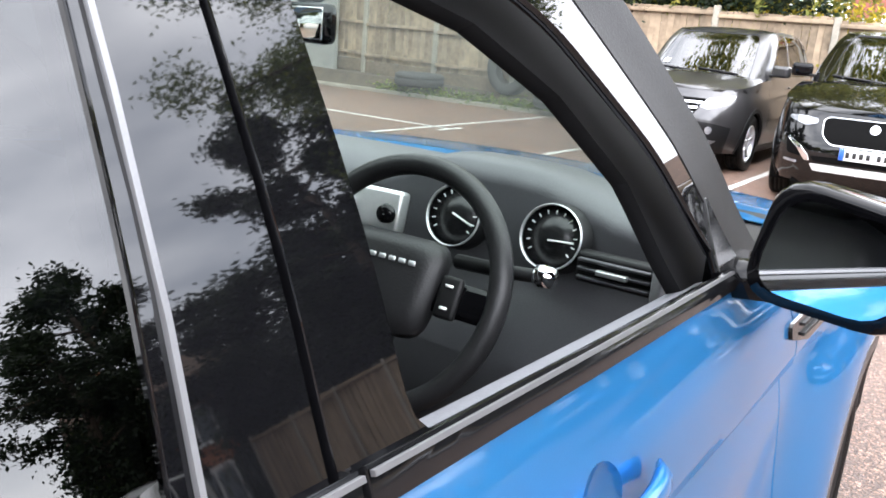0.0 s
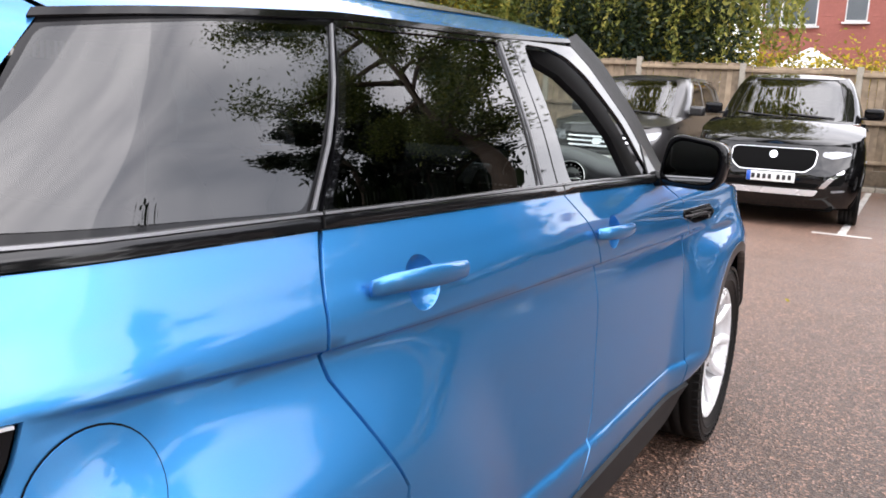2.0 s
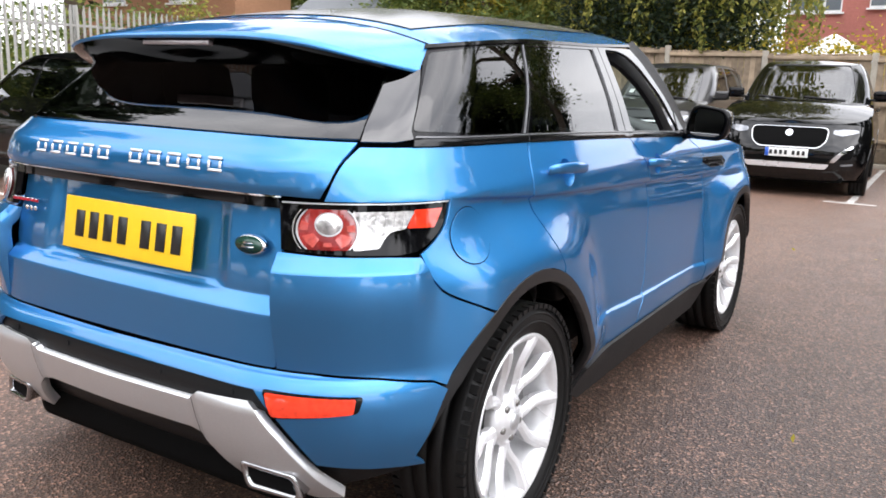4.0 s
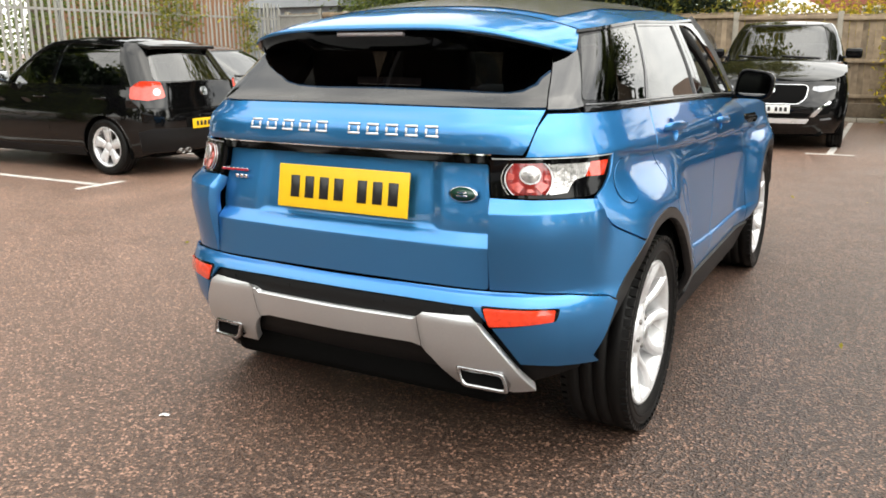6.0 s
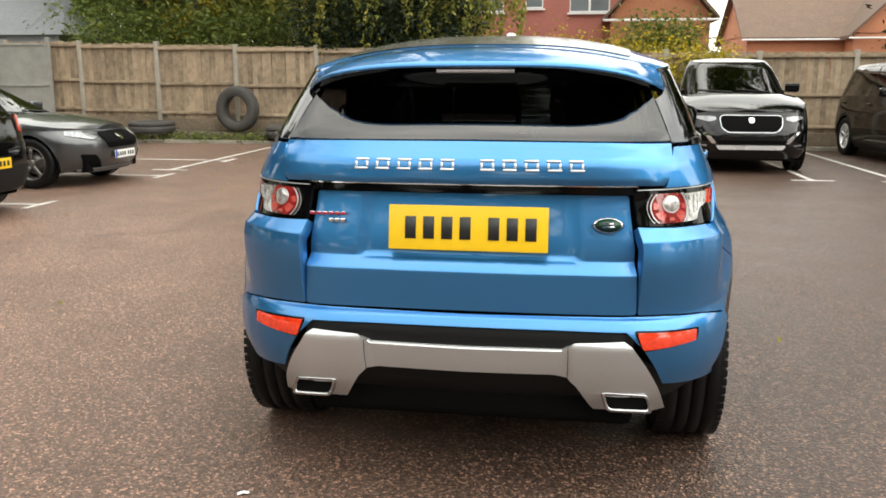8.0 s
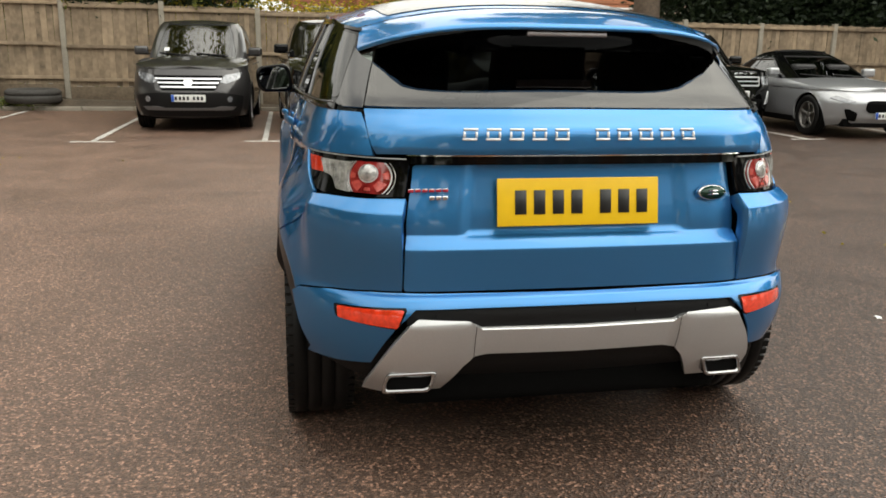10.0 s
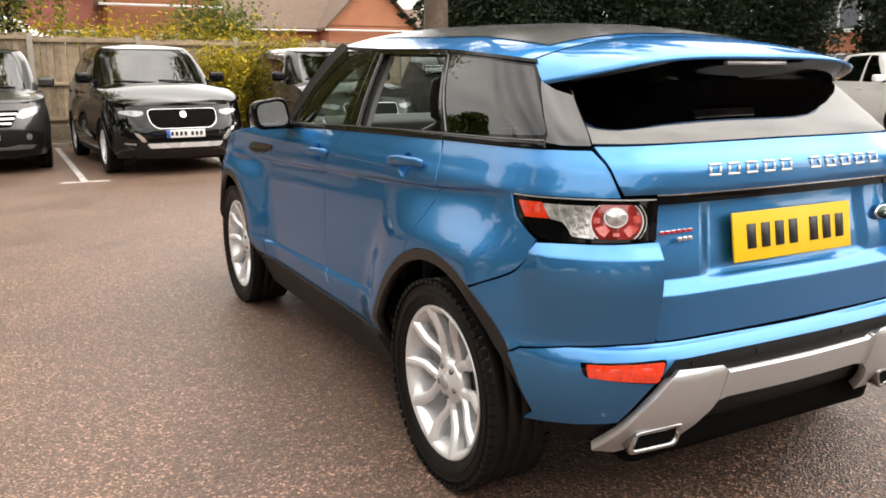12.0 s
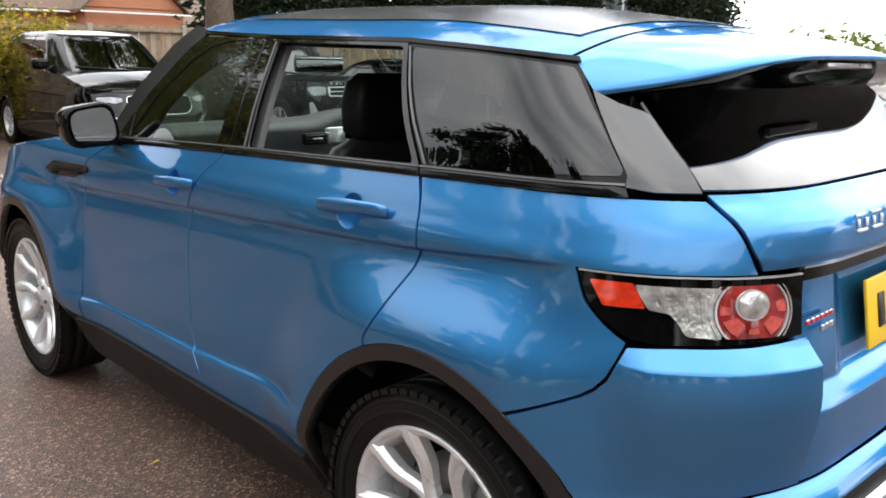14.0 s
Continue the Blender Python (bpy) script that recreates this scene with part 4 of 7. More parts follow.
part("floor_pan", box((0, 1.40, 0.30), (1.15, 4.0, 0.14), 0.04), VOID, car)

for yc in (0.0, 2.66):
    for s in BOTH:
        wheel(car, (s * 0.806, yc, 0.362), s, 0.364, 0.235, 0.268, spokes_split)

# handles, fuel flap, vents
for (cp, cz, cr, h0, h1, z0, z1) in ((1.868, 1.086, 0.046, 1.725, 1.985, 1.098, 1.086), (2.775, 1.052, 0.044, 2.630, 2.880, 1.064, 1.050)):
    cup = circle(cp, cz, cr * 1.01, cr * 0.95, 28)
    panel(SUV, "handle_cup", cup, BLUE, car, sides=BOTH, lip=0, cell=0.012, relief=lambda p, z: -0.018 * max(0.0, 1 - ((p - cp) / cr) ** 2 - ((z - cz) / (cr * 0.95)) ** 2) ** 0.7)
    for s in BOTH:
        bm = bmesh.new()
        rings = []
        for k in range(13):
            t = k / 12
            p, z = h0 + (h1 - h0) * t, z0 + (z1 - z0) * t
            o, n = SUV.at(p, z), SUV.normal(p, z)
            lift = 0.010 + 0.022 * math.sin(math.pi * min(1, max(0, t * 1.0))) ** 0.5
            hh = 0.019 - 0.004 * abs(t - 0.5) * 2 if 0 < k < 12 else 0.013
            thick = 0.010 if 0 < k < 12 else 0.004
            c = o + n * lift
            ring = []
            for j in range(10):
                a = 2 * math.pi * j / 10
                q = c + Vector((0, 0, 1)) * hh * math.sin(a) + n * thick * math.cos(a)
                ring.append((q.x * s, q.y, q.z))
            rings.append(ring)
        add_loft(bm, rings)
        part("door_handle", finish(bm), BLUE, car)
flap = circle(1.268, 0.968, 0.084, 0.070, 36)
panel(SUV, "fuel_flap_gap", circle(1.268, 0.968, 0.0865, 0.0725, 36), VOID, car, off=0.0012, lip=0, holes=[circle(1.268, 0.968, 0.0835, 0.0695, 36)[::-1]])
panel(SUV, "fuel_flap", flap, BLUE, car, off=0.0030, lip=0.003)
vent = rounded([(3.48, 1.034), (3.84, 1.022), (3.92, 0.988), (3.86, 0.968), (3.62, 0.976), (3.48, 1.010)], 0.010)
for s in BOTH:
    v = panel(SUV, "wing_vent", vent, GLOSS_BLACK, car, off=0.006, lip=0.01, sides=(s,), label="gloss black wing vent")[0]
    for k in range(2):
        panel(SUV, "vent_bar", [(3.55, 1.000 + 0.016 * k), (3.84, 0.986 + 0.016 * k), (3.84, 0.991 + 0.016 * k), (3.55, 1.005 + 0.016 * k)], SATIN_BLACK, v, off=0.011, lip=0.005, sides=(s,), cell=0.1)

# door mirrors
TURN = {1: 0.22, -1: 0.12}
for s in BOTH:
    root = new("door_mirror")
    root.parent = car
    root.matrix_basis = Matrix.Translation((s * 0.965, 1.70, 1.215))
    bm = bmesh.new()
    rings = []
    for y, w, h, dx, dz in ((-0.055, 0.090, 0.070, 0, 0), (-0.060, 0.102, 0.082, 0, 0), (-0.040, 0.108, 0.088, 0, 0), (0.02, 0.104, 0.084, 0.0, 0.0), (0.075, 0.085, 0.064, -0.006, -0.006), (0.105, 0.060, 0.036, -0.016, -0.010), (0.112, 0.02, 0.012, -0.02, -0.012)):
        lean = -TURN[s] if y < 0 else 0.0
        rings.append([((a + dx - 0.10 * b * 0.25) * s, y + lean * a + 0.06 * b, b + dz + 0.12 * a * (1 if b > 0 else 0.3)) for a, b in rounded([(-w, -h * 0.86), (w * 0.80, -h), (w, h * 0.45), (-w * 0.7, h), ], 0.05, 5)])
    add_loft(bm, rings, caps=True)
    part("mirror_housing", finish(bm), GLOSS_BLACK, root)
    bm = bmesh.new()
    bm.faces.new([bm.verts.new(((a - 0.10 * b * 0.25) * s, -0.0630 - TURN[s] * a + 0.062 * b, b + 0.12 * a * (1 if b > 0 else 0.3))) for a, b in rounded([(-0.088, -0.058), (0.069, -0.069), (0.086, 0.030), (-0.060, 0.067)], 0.045, 5)])
    part("mirror_glass", finish(bm), MIRROR, root, "silvered mirror glass")
    bm = bmesh.new()
    add_loft(bm, [[(s * x, y + b * 0.05, z + c * 0.02) for b, c in ((-1, -1), (1, -1), (1, 1), (-1, 1))] for x, y, z in ((-0.15, 0.03, -0.062), (-0.11, 0.02, -0.065), (-0.06, 0.02, -0.06))])
    part("mirror_arm", finish(bm), GLOSS_BLACK, root)

# plate, badge and lettering bars on the tail
plate(car, (0, -0.662, 0.928), 0.533, 0.150, YELLOW, pose(0, 0, 0, -9.5))
BRIGHT = surface("bright_silver_letters", (0.80, 0.80, 0.80), 0.25, 0.3, vary=0.05)
x = -0.402
for k in range(10):
    w = 0.058
    if k == 5:
        x += 0.062
    for dx, dz, bw, bh in ((0, -0.0125, 0.046, 0.0072), (0, 0.0125, 0.046, 0.0072), (-0.0195, 0, 0.0075, 0.0180), (0.0195, 0, 0.0075, 0.0180)):
        p = (x + w / 2 + dx) * 1.06
        o, n = SUV.at(p, 1.136 + dz), SUV.normal(p, 1.136 + dz)
        b = part("letter_bar", box((0, 0, 0), (bw, 0.006, bh), 0.002, seg=1), BRIGHT, car)
        b.matrix_basis = Matrix.Translation(o + n * 0.012) @ pose(0, 0, 0, 0, 0, math.degrees(math.atan2(n.x, -n.y))) @ pose(0, 0, 0, -10)
    x += 0.0755
o = SUV.at(0.478, 0.948)
bm = bmesh.new()
add_lathe(bm, [(0.001, 0.006), (0.80, 0.006), (0.98, 0.002), (1.0, -0.004)], 32)
badge = part("badge", finish(bm), CHROME, car, "silver-rimmed oval badge")
turn_badge = Matrix.Translation((0.458, -0.650, 0.948)) @ pose(0, 0, 0, -8) @ pose(0, 0, 0, 0, 0, -88)
badge.matrix_basis = turn_badge @ Matrix.Diagonal((1, 0.052, 0.027, 1))
bm = bmesh.new()
add_lathe(bm, [(0.001, 0.010), (0.80, 0.009), (0.84, 0.004)], 32)
green = part("badge_field", finish(bm), surface("badge_green", (0.01, 0.045, 0.03), 0.2, vary=0.1), badge)
for k, (w, dz) in enumerate(((0.50, 0.16), (0.62, -0.20))):
    part("badge_bar", box((0.0105, 0, dz), (0.003, w * 1.2, 0.22), 0.0), CHROME, badge)
RED_TRIM = surface("red_script", (0.50, 0.02, 0.04), 0.3, 0.2, vary=0.1)
for k in range(6):
    part("script_bar", box((-0.535 + 0.0215 * k, -0.648, 0.966), (0.0175, 0.005, 0.0075), 0.001, seg=1), RED_TRIM, car)
    part("script_bar", box((-0.535 + 0.0215 * k, -0.6485, 0.9715), (0.0175, 0.005, 0.003), 0.001, seg=1), CHROME, car)
for k in range(3):
    part("script_bar", box((-0.470 + 0.0205 * k, -0.652, 0.944), (0.017, 0.005, 0.013), 0.001, seg=1), CHROME, car)

# cabin: dashboard, wheel, dials, seats, trim
bm = bmesh.new()
rings = []
for k in range(25):
    x = -0.74 + 1.48 * k / 24
    hood = 0.055 * math.exp(-((x - 0.385) / 0.20) ** 4)
    rings.append([(x, y, z) for y, z in ((2.30 - 0.29 * abs(x / 0.745) ** 2.2, 1.132), (2.12 - 0.12 * abs(x / 0.745) ** 2, 1.168), (1.98, 1.172 + hood * 0.7), (1.87 - 0.2 * hood, 1.154 + hood), (1.845 - 0.2 * hood, 1.125 + hood), (1.88, 1.06), (1.84, 1.0), (1.76, 0.90), (1.82, 0.72), (1.90, 0.45), (2.05, 0.45))])
add_loft(bm, rings)
cowl = bmesh.new()
add_loft(cowl, [[(x, 2.385 - 0.295 * abs(x / 0.745) ** 2.2, 1.100), (x, 2.40, 1.108 + 0.012 * (1 - (x / 0.8) ** 2))] for x in (-0.80 + 1.6 * k / 20 for k in range(21))], closed=False)
part("windscreen_cowl", finish(cowl), SATIN_BLACK, car)
dash = part("dashboard", finish(bm), DASH, car, "dark grey dashboard")
NEEDLE, DIALFACE = surface("red_needle", (0.7, 0.03, 0.02), 0.4), surface("dial_face", (0.010, 0.010, 0.011), 0.25, vary=0.1)
WHITE_INK = surface("white_ticks", (0.8, 0.8, 0.8), 0.5)
for x in (0.350, 0.537):
    root = new("dial")
    root.parent = dash
    root.matrix_basis = Matrix.Translation((x, 1.805, 1.119)) @ pose(0, 0, 0, -14)
    bm = bmesh.new()
    add_lathe(bm, [(0.0515, 0.004), (0.0522, 0.0105), (0.0535, 0.0105), (0.0540, 0.004)], 40, pose(0, 0, 0, 0, 0, -90))
    part("dial_bezel", finish(bm), SILVER, root)
    bm = bmesh.new()
    add_lathe(bm, [(0.0540, 0.006), (0.0555, 0.004), (0.058, -0.03)], 40, pose(0, 0, 0, 0, 0, -90))
    part("dial_cowl", finish(bm), SATIN_BLACK, root)
    bm = bmesh.new()
    add_lathe(bm, [(0.001, 0.001), (0.051, 0.001), (0.051, -0.03), (0.001, -0.03)], 32, pose(0, 0, 0, 0, 0, -90))
    part("dial_face", finish(bm), DIALFACE, root)
    for k in range(13):
        a = radians(215 - 250 * k / 12)
        part("tick", box((0.041 * math.cos(a), -0.003, 0.041 * math.sin(a)), (0.006, 0.002, 0.0017), m=pose(0, 0, 0, 0, -math.degrees(a), 0)), WHITE_INK, root)
    part("needle", box((0.018, -0.005, -0.004), (0.045, 0.002, 0.003), m=pose(0, 0, 0, 0, 20 if x < 0.4 else -4, 0)), WHITE_INK, root)
root = new("steering_wheel")
root.parent = car
root.matrix_basis = Matrix.Translation((0.385, 1.585, 1.055)) @ pose(0, 0, 0, -24)
bm = bmesh.new()
add_lathe(bm, [(0.185 + 0.017 * math.cos(t), 0.017 * math.sin(t)) for t in (2 * math.pi * k / 12 for k in range(13))], 56, pose(0, 0, 0, 0, 0, -90))
part("wheel_rim", finish(bm), LEATHER, root, "black leather rim")
bm = bmesh.new()
add_loft(bm, [[(a, y, b) for a, b in rounded([(-w, -h), (w, -h), (w * 1.15, h), (-w * 1.15, h)], 0.04, 4)] for y, w, h in ((0.03, 0.06, 0.06), (0.0, 0.085, 0.075), (-0.025, 0.082, 0.072), (-0.034, 0.06, 0.05))])
part("airbag_pad", finish(bm), LEATHER, root)
for k in range(7):
    part("pad_bar", box((-0.055 + 0.018 * k, -0.037, 0.032), (0.012, 0.003, 0.007), 0.001, seg=1), SILVER, root)
for ang, w in ((0, 0.052), (180, 0.052), (-90, 0.06)):
    part("wheel_spoke", box((0.125, 0.005, 0), (0.12, 0.03, w), 0.012, m=None), GLOSS_BLACK, root).matrix_basis = pose(0, 0, 0, 0, -ang, 0)
for sx in (-1, 1):
    part("spoke_switch", box((sx * 0.115, -0.014, 0.0), (0.035, 0.012, 0.062), 0.008), SATIN_BLACK, root)
for z in (0.016, -0.016):
    for sx in (-1, 1):
        part("switch_mark", box((sx * 0.115, -0.021, z), (0.012, 0.002, 0.004)), WHITE_INK, root)
bm = bmesh.new()
add_tube(bm, [(0.43, 1.70, 1.075), (0.53, 1.68, 1.085), (0.59, 1.665, 1.095)], [0.012, 0.011, 0.010], 10)
stalk = part("column_stalk", finish(bm), SATIN_BLACK, dash)
bm = bmesh.new()
add_lathe(bm, [(0.001, 0.020), (0.015, 0.018), (0.018, 0.0), (0.016, -0.01), (0.001, -0.01)], 16, Matrix.Translation((0.598, 1.663, 1.097)))
part("stalk_end", finish(bm), CHROME, stalk)
for x, w, vz in ((0.655, 0.13, 1.088), (0.06, 0.12, 1.095), (-0.60, 0.16, 1.088)):
    v = part("air_vent", box((x, 1.802, vz), (w, 0.03, 0.050), 0.008), SATIN_BLACK, dash)
    for k in range(3):
        part("vent_slat", box((x, 1.783, vz - 0.014 + 0.014 * k), (w * 0.9, 0.01, 0.005), 0.001, seg=1), DASH, v)
    part("vent_tab", box((x, 1.778, vz), (0.05, 0.012, 0.008), 0.002), SILVER, v)
    part("vent_bezel", box((x + w * 0.53, 1.792, vz), (0.016, 0.03, 0.052), 0.004), SILVER, v)
console = part("centre_console", box((0.0, 1.50, 0.72), (0.26, 0.75, 0.34), 0.04, pose(0, 0, 0, -22)), SATIN_BLACK, car)
part("console_trim", box((0.185, 1.802, 1.102), (0.115, 0.03, 0.075), 0.008, pose(0, 0, 0, -12)), SILVER, console)
bm = bmesh.new()
add_lathe(bm, [(0.001, 0.012), (0.016, 0.012), (0.018, 0.0)], 20, Matrix.Translation((0.226, 1.776, 1.103)) @ pose(0, 0, 0, 0, 0, -90))
part("start_button", finish(bm), GLOSS_BLACK, dash)
for s in BOTH:
    card = [(2.08, 0.45), (2.64, 0.45), (3.5, 0.45), (3.45, 1.02), (3.2, 1.135), (2.6, 1.158), (2.0, 1.172), (1.68, 1.18), (1.66, 0.93), (1.90, 0.88), (2.06, 0.72)]
    panel(SUV, "door_card", card, DOOR_TRIM, car, off=-0.075, lip=0, sides=(s,), cell=0.09)
    card_cap = [(1.68, 1.172), (2.6, 1.150), (3.25, 1.127), (3.25, 1.150), (2.6, 1.174), (1.68, 1.196)]
    panel(SUV, "window_sill_trim", card_cap, DOOR_TRIM, car, off=-0.020, lip=0.05, sides=(s,), cell=0.09)
    panel(SUV, "pillar_trim", [(2.415, 1.19), (2.53, 1.185), (2.56, 1.50), (2.44, 1.50)], HEADLINER, car, off=-0.045, lip=0.02, sides=(s,), cell=0.09)
    panel(SUV, "windscreen_pillar_trim", [(3.19, 1.15), (3.34, 1.145), (3.05, 1.47), (2.92, 1.515), (2.70, 1.515), (2.72, 1.485), (2.84, 1.455), (2.97, 1.39), (3.09, 1.29)], TRIM_BLACK, car, off=-0.05, lip=0.02, sides=(s,), cell=0.06)
bm = bmesh.new()
rows = []
for k in range(14):
    p = 1.05 + (2.90 - 1.05) * k / 13
    e = SUV.at(p, roof_edge(p))
    rows.append([(v * (e.x - 0.03), e.y, e.z - 0.03 + roof_crown(e.y) * (1 - abs(v) ** 2.6)) for v in (-1 + 2 * j / 14 for j in range(15))])
add_loft(bm, rows, closed=False)
part("headliner", finish(bm), surface("dark_headliner", (0.10, 0.10, 0.10), 0.9), car)


def seat(x, y, back_h=0.62, w=0.25, name="front_seat"):
    root = new(name)
    root.parent = car
    root.matrix_basis = Matrix.Translation((x, y, 0))
    part("seat_cushion", box((0, 0.22, 0.58), (w * 2, 0.52, 0.17), 0.06, pose(0, 0, 0, 8), 3), LEATHER, root)
    bm = bmesh.new()
    add_loft(bm, [[(a, yy + b, z) for a, b in rounded([(-ww, -d), (ww, -d), (ww * 0.9, d), (-ww * 0.9, d)], 0.05, 4)] for z, yy, ww, d in ((0.58, 0.0, w * 0.9, 0.06), (0.70, -0.05, w, 0.075), (0.90, -0.10, w, 0.075), (1.08, -0.14, w * 0.92, 0.065), (1.17, -0.165, w * 0.78, 0.05), (1.20, -0.17, w * 0.5, 0.03))])
    part("seat_back", finish(bm), LEATHER, root)
    bm = bmesh.new()
    add_loft(bm, [[(a, yy + b, z) for a, b in rounded([(-ww, -d), (ww, -d), (ww, d), (-ww, d)], 0.03, 4)] for z, yy, ww, d in ((1.195, -0.17, 0.10, 0.03), (1.22, -0.17, 0.132, 0.05), (1.30, -0.175, 0.138, 0.055), (1.375, -0.185, 0.130, 0.05), (1.40, -0.19, 0.10, 0.03))])
    part("headrest", finish(bm), LEATHER, root)
    return root


seat(0.37, 0.98)
seat(-0.37, 0.98)
for x in (-0.44, 0.0, 0.44):
    seat(x, 0.18, w=0.215, name="rear_seat")
root = new("rear_view_mirror")
root.parent = car
root.matrix_basis = Matrix.Translation((0.035, 1.726, 1.418)) @ pose(0, 0, 0, 0, 0, -12)
part("mirror_case", box((0, 0, 0), (0.215, 0.035, 0.068), 0.018, seg=3), GLOSS_BLACK, root)
part("mirror_glass", box((0, -0.019, 0), (0.215, 0.004, 0.052), 0.0015), MIRROR, root)
part("mirror_stem", box((0, 0.05, 0.055), (0.03, 0.09, 0.03), 0.01, pose(0, 0, 0, 35)), SATIN_BLACK, root)


# ---- the other cars ----
BLACK_PAINT = car_paint("black_paint", (0.0022, 0.0022, 0.0024), 0.0, 0.3, 0.0)
GREY_PAINT = car_paint("grey_metallic_paint", (0.056, 0.054, 0.055), 0.6, 0.32)
DARK_GREY_PAINT = car_paint("dark_grey_metallic_paint", (0.075, 0.078, 0.082), 0.7, 0.30)
SILVER_PAINT = car_paint("silver_metallic_paint", (0.42, 0.43, 0.45), 0.6, 0.35)
WHITE_PAINT = car_paint("white_paint", (0.75, 0.75, 0.74), 0.0, 0.35)
CAR_GLASS = glass("car_glass", (0.10, 0.115, 0.11), 0.0, 1.68)
LAMP_GLASS = surface("headlamp_glass", (0.24, 0.25, 0.27), 0.10, 0.4, vary=0.6, grain=22, coat=1.0)
ROOF_WHITE = car_paint("white_roof_paint", (0.70, 0.71, 0.72), 0.0, 0.35)


def five_holes(rim, d, r, h, mat):
    spokes_plain(rim, d, r, h, mat, 5, 0.16)


def parked_car(name, label, where, s, paint, rim=None, roof=None, group="parked cars"):
    """A parked car. s: its measures and details; local y runs to its nose, 0 at the rear axle."""
    root = thing(name, label, "car", group, where)
    W, wb, ro, fo, bz, rz, tz, hz = s["width"] / 2, s["base"], s["rear"], s["front"], s["belt"], s["roof"], s["tail"], s["hood"]
    yf, yr = wb + fo, -ro

    def half(y, z):
        w = W * knots(z, [0.18, 0.32, 0.55, 0.80, bz], [0.90, 0.965, 1.0, 0.99, 0.93])
        c = bz - 0.17
        if z < c:
            w -= 0.014 * math.exp(-((c - z) / 0.07) ** 1.5)
        return w - 0.07 * ease(wb + 0.1, yf, y) - 0.05 * ease(0.0, yr, y)

    def rear(z):
        return yr + knots(z, [0.2, 0.42, 0.6, tz], [0.10, 0.01, 0.0, s.get("tail_in", 0.08)])

    def front(z):
        return yf - knots(z, [0.2, 0.38, 0.58, hz], [0.14, 0.02, 0.0, s.get("nose_in", 0.12)])

    low = Shell(half, rear, front, 0.30, wb - 0.25, 0.85, 0.38, s.get("nose_round", 0.5), 0.05)
    end = low.end
    cowl, roof_f, roof_r, tail_b = s["cabin"]
    top_w, base_w = s.get("roof_w", 0.72) * W, 0.915 * W

    def chalf(y, z):
        t = (z - bz) / (rz - bz)
        return base_w + (top_w - base_w) * t - 0.02 * t * t - 0.045 * max(0.0, t - 0.72) ** 2 / 0.078 - 0.05 * ease(0.4, -0.6, y) - 0.06 * ease(roof_f, cowl, y)

    def bent(z):
        t = (z - bz) / (rz - bz)
        return t * (1.10 - 0.10 * t) + 0.05 * max(0.0, t - 0.7) ** 2 / 0.09

    cab = Shell(chalf, lambda z: tail_b + (roof_r - tail_b) * bent(z), lambda z: cowl + (roof_f - cowl) * bent(z), 0.55, max(0.7, roof_f - 0.75), 0.62, 0.22, 0.30, 0.06)
    R = s.get("tyre", 0.34)
    arch = R + 0.055

    def top(p):
        y = low.at(p, 0.7).y
        side = knots(y, [yr, tail_b + 0.2, cowl - 0.3, cowl + 0.1, yf], [tz, bz, bz - 0.02, bz - 0.05, hz])
        return side

    ps = [0.0, 0.3, 0.6, 0.85, 1.1, 1.4, 1.8, 2.2, 2.6, 3.0, 3.4, end - 1.8, end - 1.4, end - 1.1, end - 0.85, end - 0.6, end - 0.3, end]
    ps = sorted(set(round(p, 3) for p in ps))
    sill = s.get("sill", 0.24)
    a0 = math.degrees(math.asin(max(-0.9, (sill - R) / arch)))
    outline = [(p, top(p)) for p in ps][::-1] + [(0, 0.26), (0.8, 0.26)] + low.arc(0, R, arch, 180 - a0, a0, 14) + low.arc(wb, R, arch, 180 - a0, a0, 14) + [(end - 0.8, 0.24), (end, 0.22)]
    panel(low, "body", outline, paint, root, sides=BOTH, cell=0.10, lip=0.02)
    rim_of = s.get("clad")
    for yc in (0.0, wb):
        panel(low, "arch_trim", low.arc(yc, R, arch + (0.035 if rim_of else 0.004), a0, 180 - a0, 18) + low.arc(yc, R, arch - 0.012, 180 - a0, a0, 18), SATIN_BLACK if rim_of else paint, root, off=0.006, lip=0.03, sides=BOTH, cell=0.2)
        for sd in BOTH:
            bm = bmesh.new()
            add_lathe(bm, [(0.001, -0.28), (arch, -0.28), (arch, 0.02)], 28, Matrix.Translation((sd * (W - 0.07), yc, R)) @ Matrix.Diagonal((sd, 1, 1, 1)))
            bmesh.ops.bisect_plane(bm, geom=bm.verts[:] + bm.edges[:] + bm.faces[:], plane_co=(0, 0, 0.2), plane_no=(0, 0, -1), clear_outer=True)
            part("wheel_housing", finish(bm), VOID, root)
            wheel(root, (sd * (W - 0.125), yc, R), sd, R, 0.215, s.get("rim", R * 0.66), s.get("spoke", spokes_plain), rim or ALLOY, 36)
    part("underbody", box((0, wb / 2, 0.27), (W * 1.4, wb + ro + fo - 0.5, 0.14), 0.03), VOID, root)
    part("cabin_floor", box((0, wb * 0.42, 0.62), (W * 1.55, wb * 0.95, 0.4), 0.03), SATIN_BLACK, root)
    panel(low, "sill_trim", [(low.p_of(arch + 0.02, 0.3), 0.30), (low.p_of(wb - arch - 0.02, 0.3), 0.30), (low.p_of(wb - arch - 0.02, 0.3), 0.20), (low.p_of(arch + 0.02, 0.3), 0.20)], SATIN_BLACK, root, off=0.006, sides=BOTH, cell=0.2)

    def cap(name, shell, pp, edge, crown, mat):
        return ruled(shell, name, pp, edge, crown, mat, root, n=14, power=2.6)

    pc = low.p_of(cowl - 0.30, 0.7)
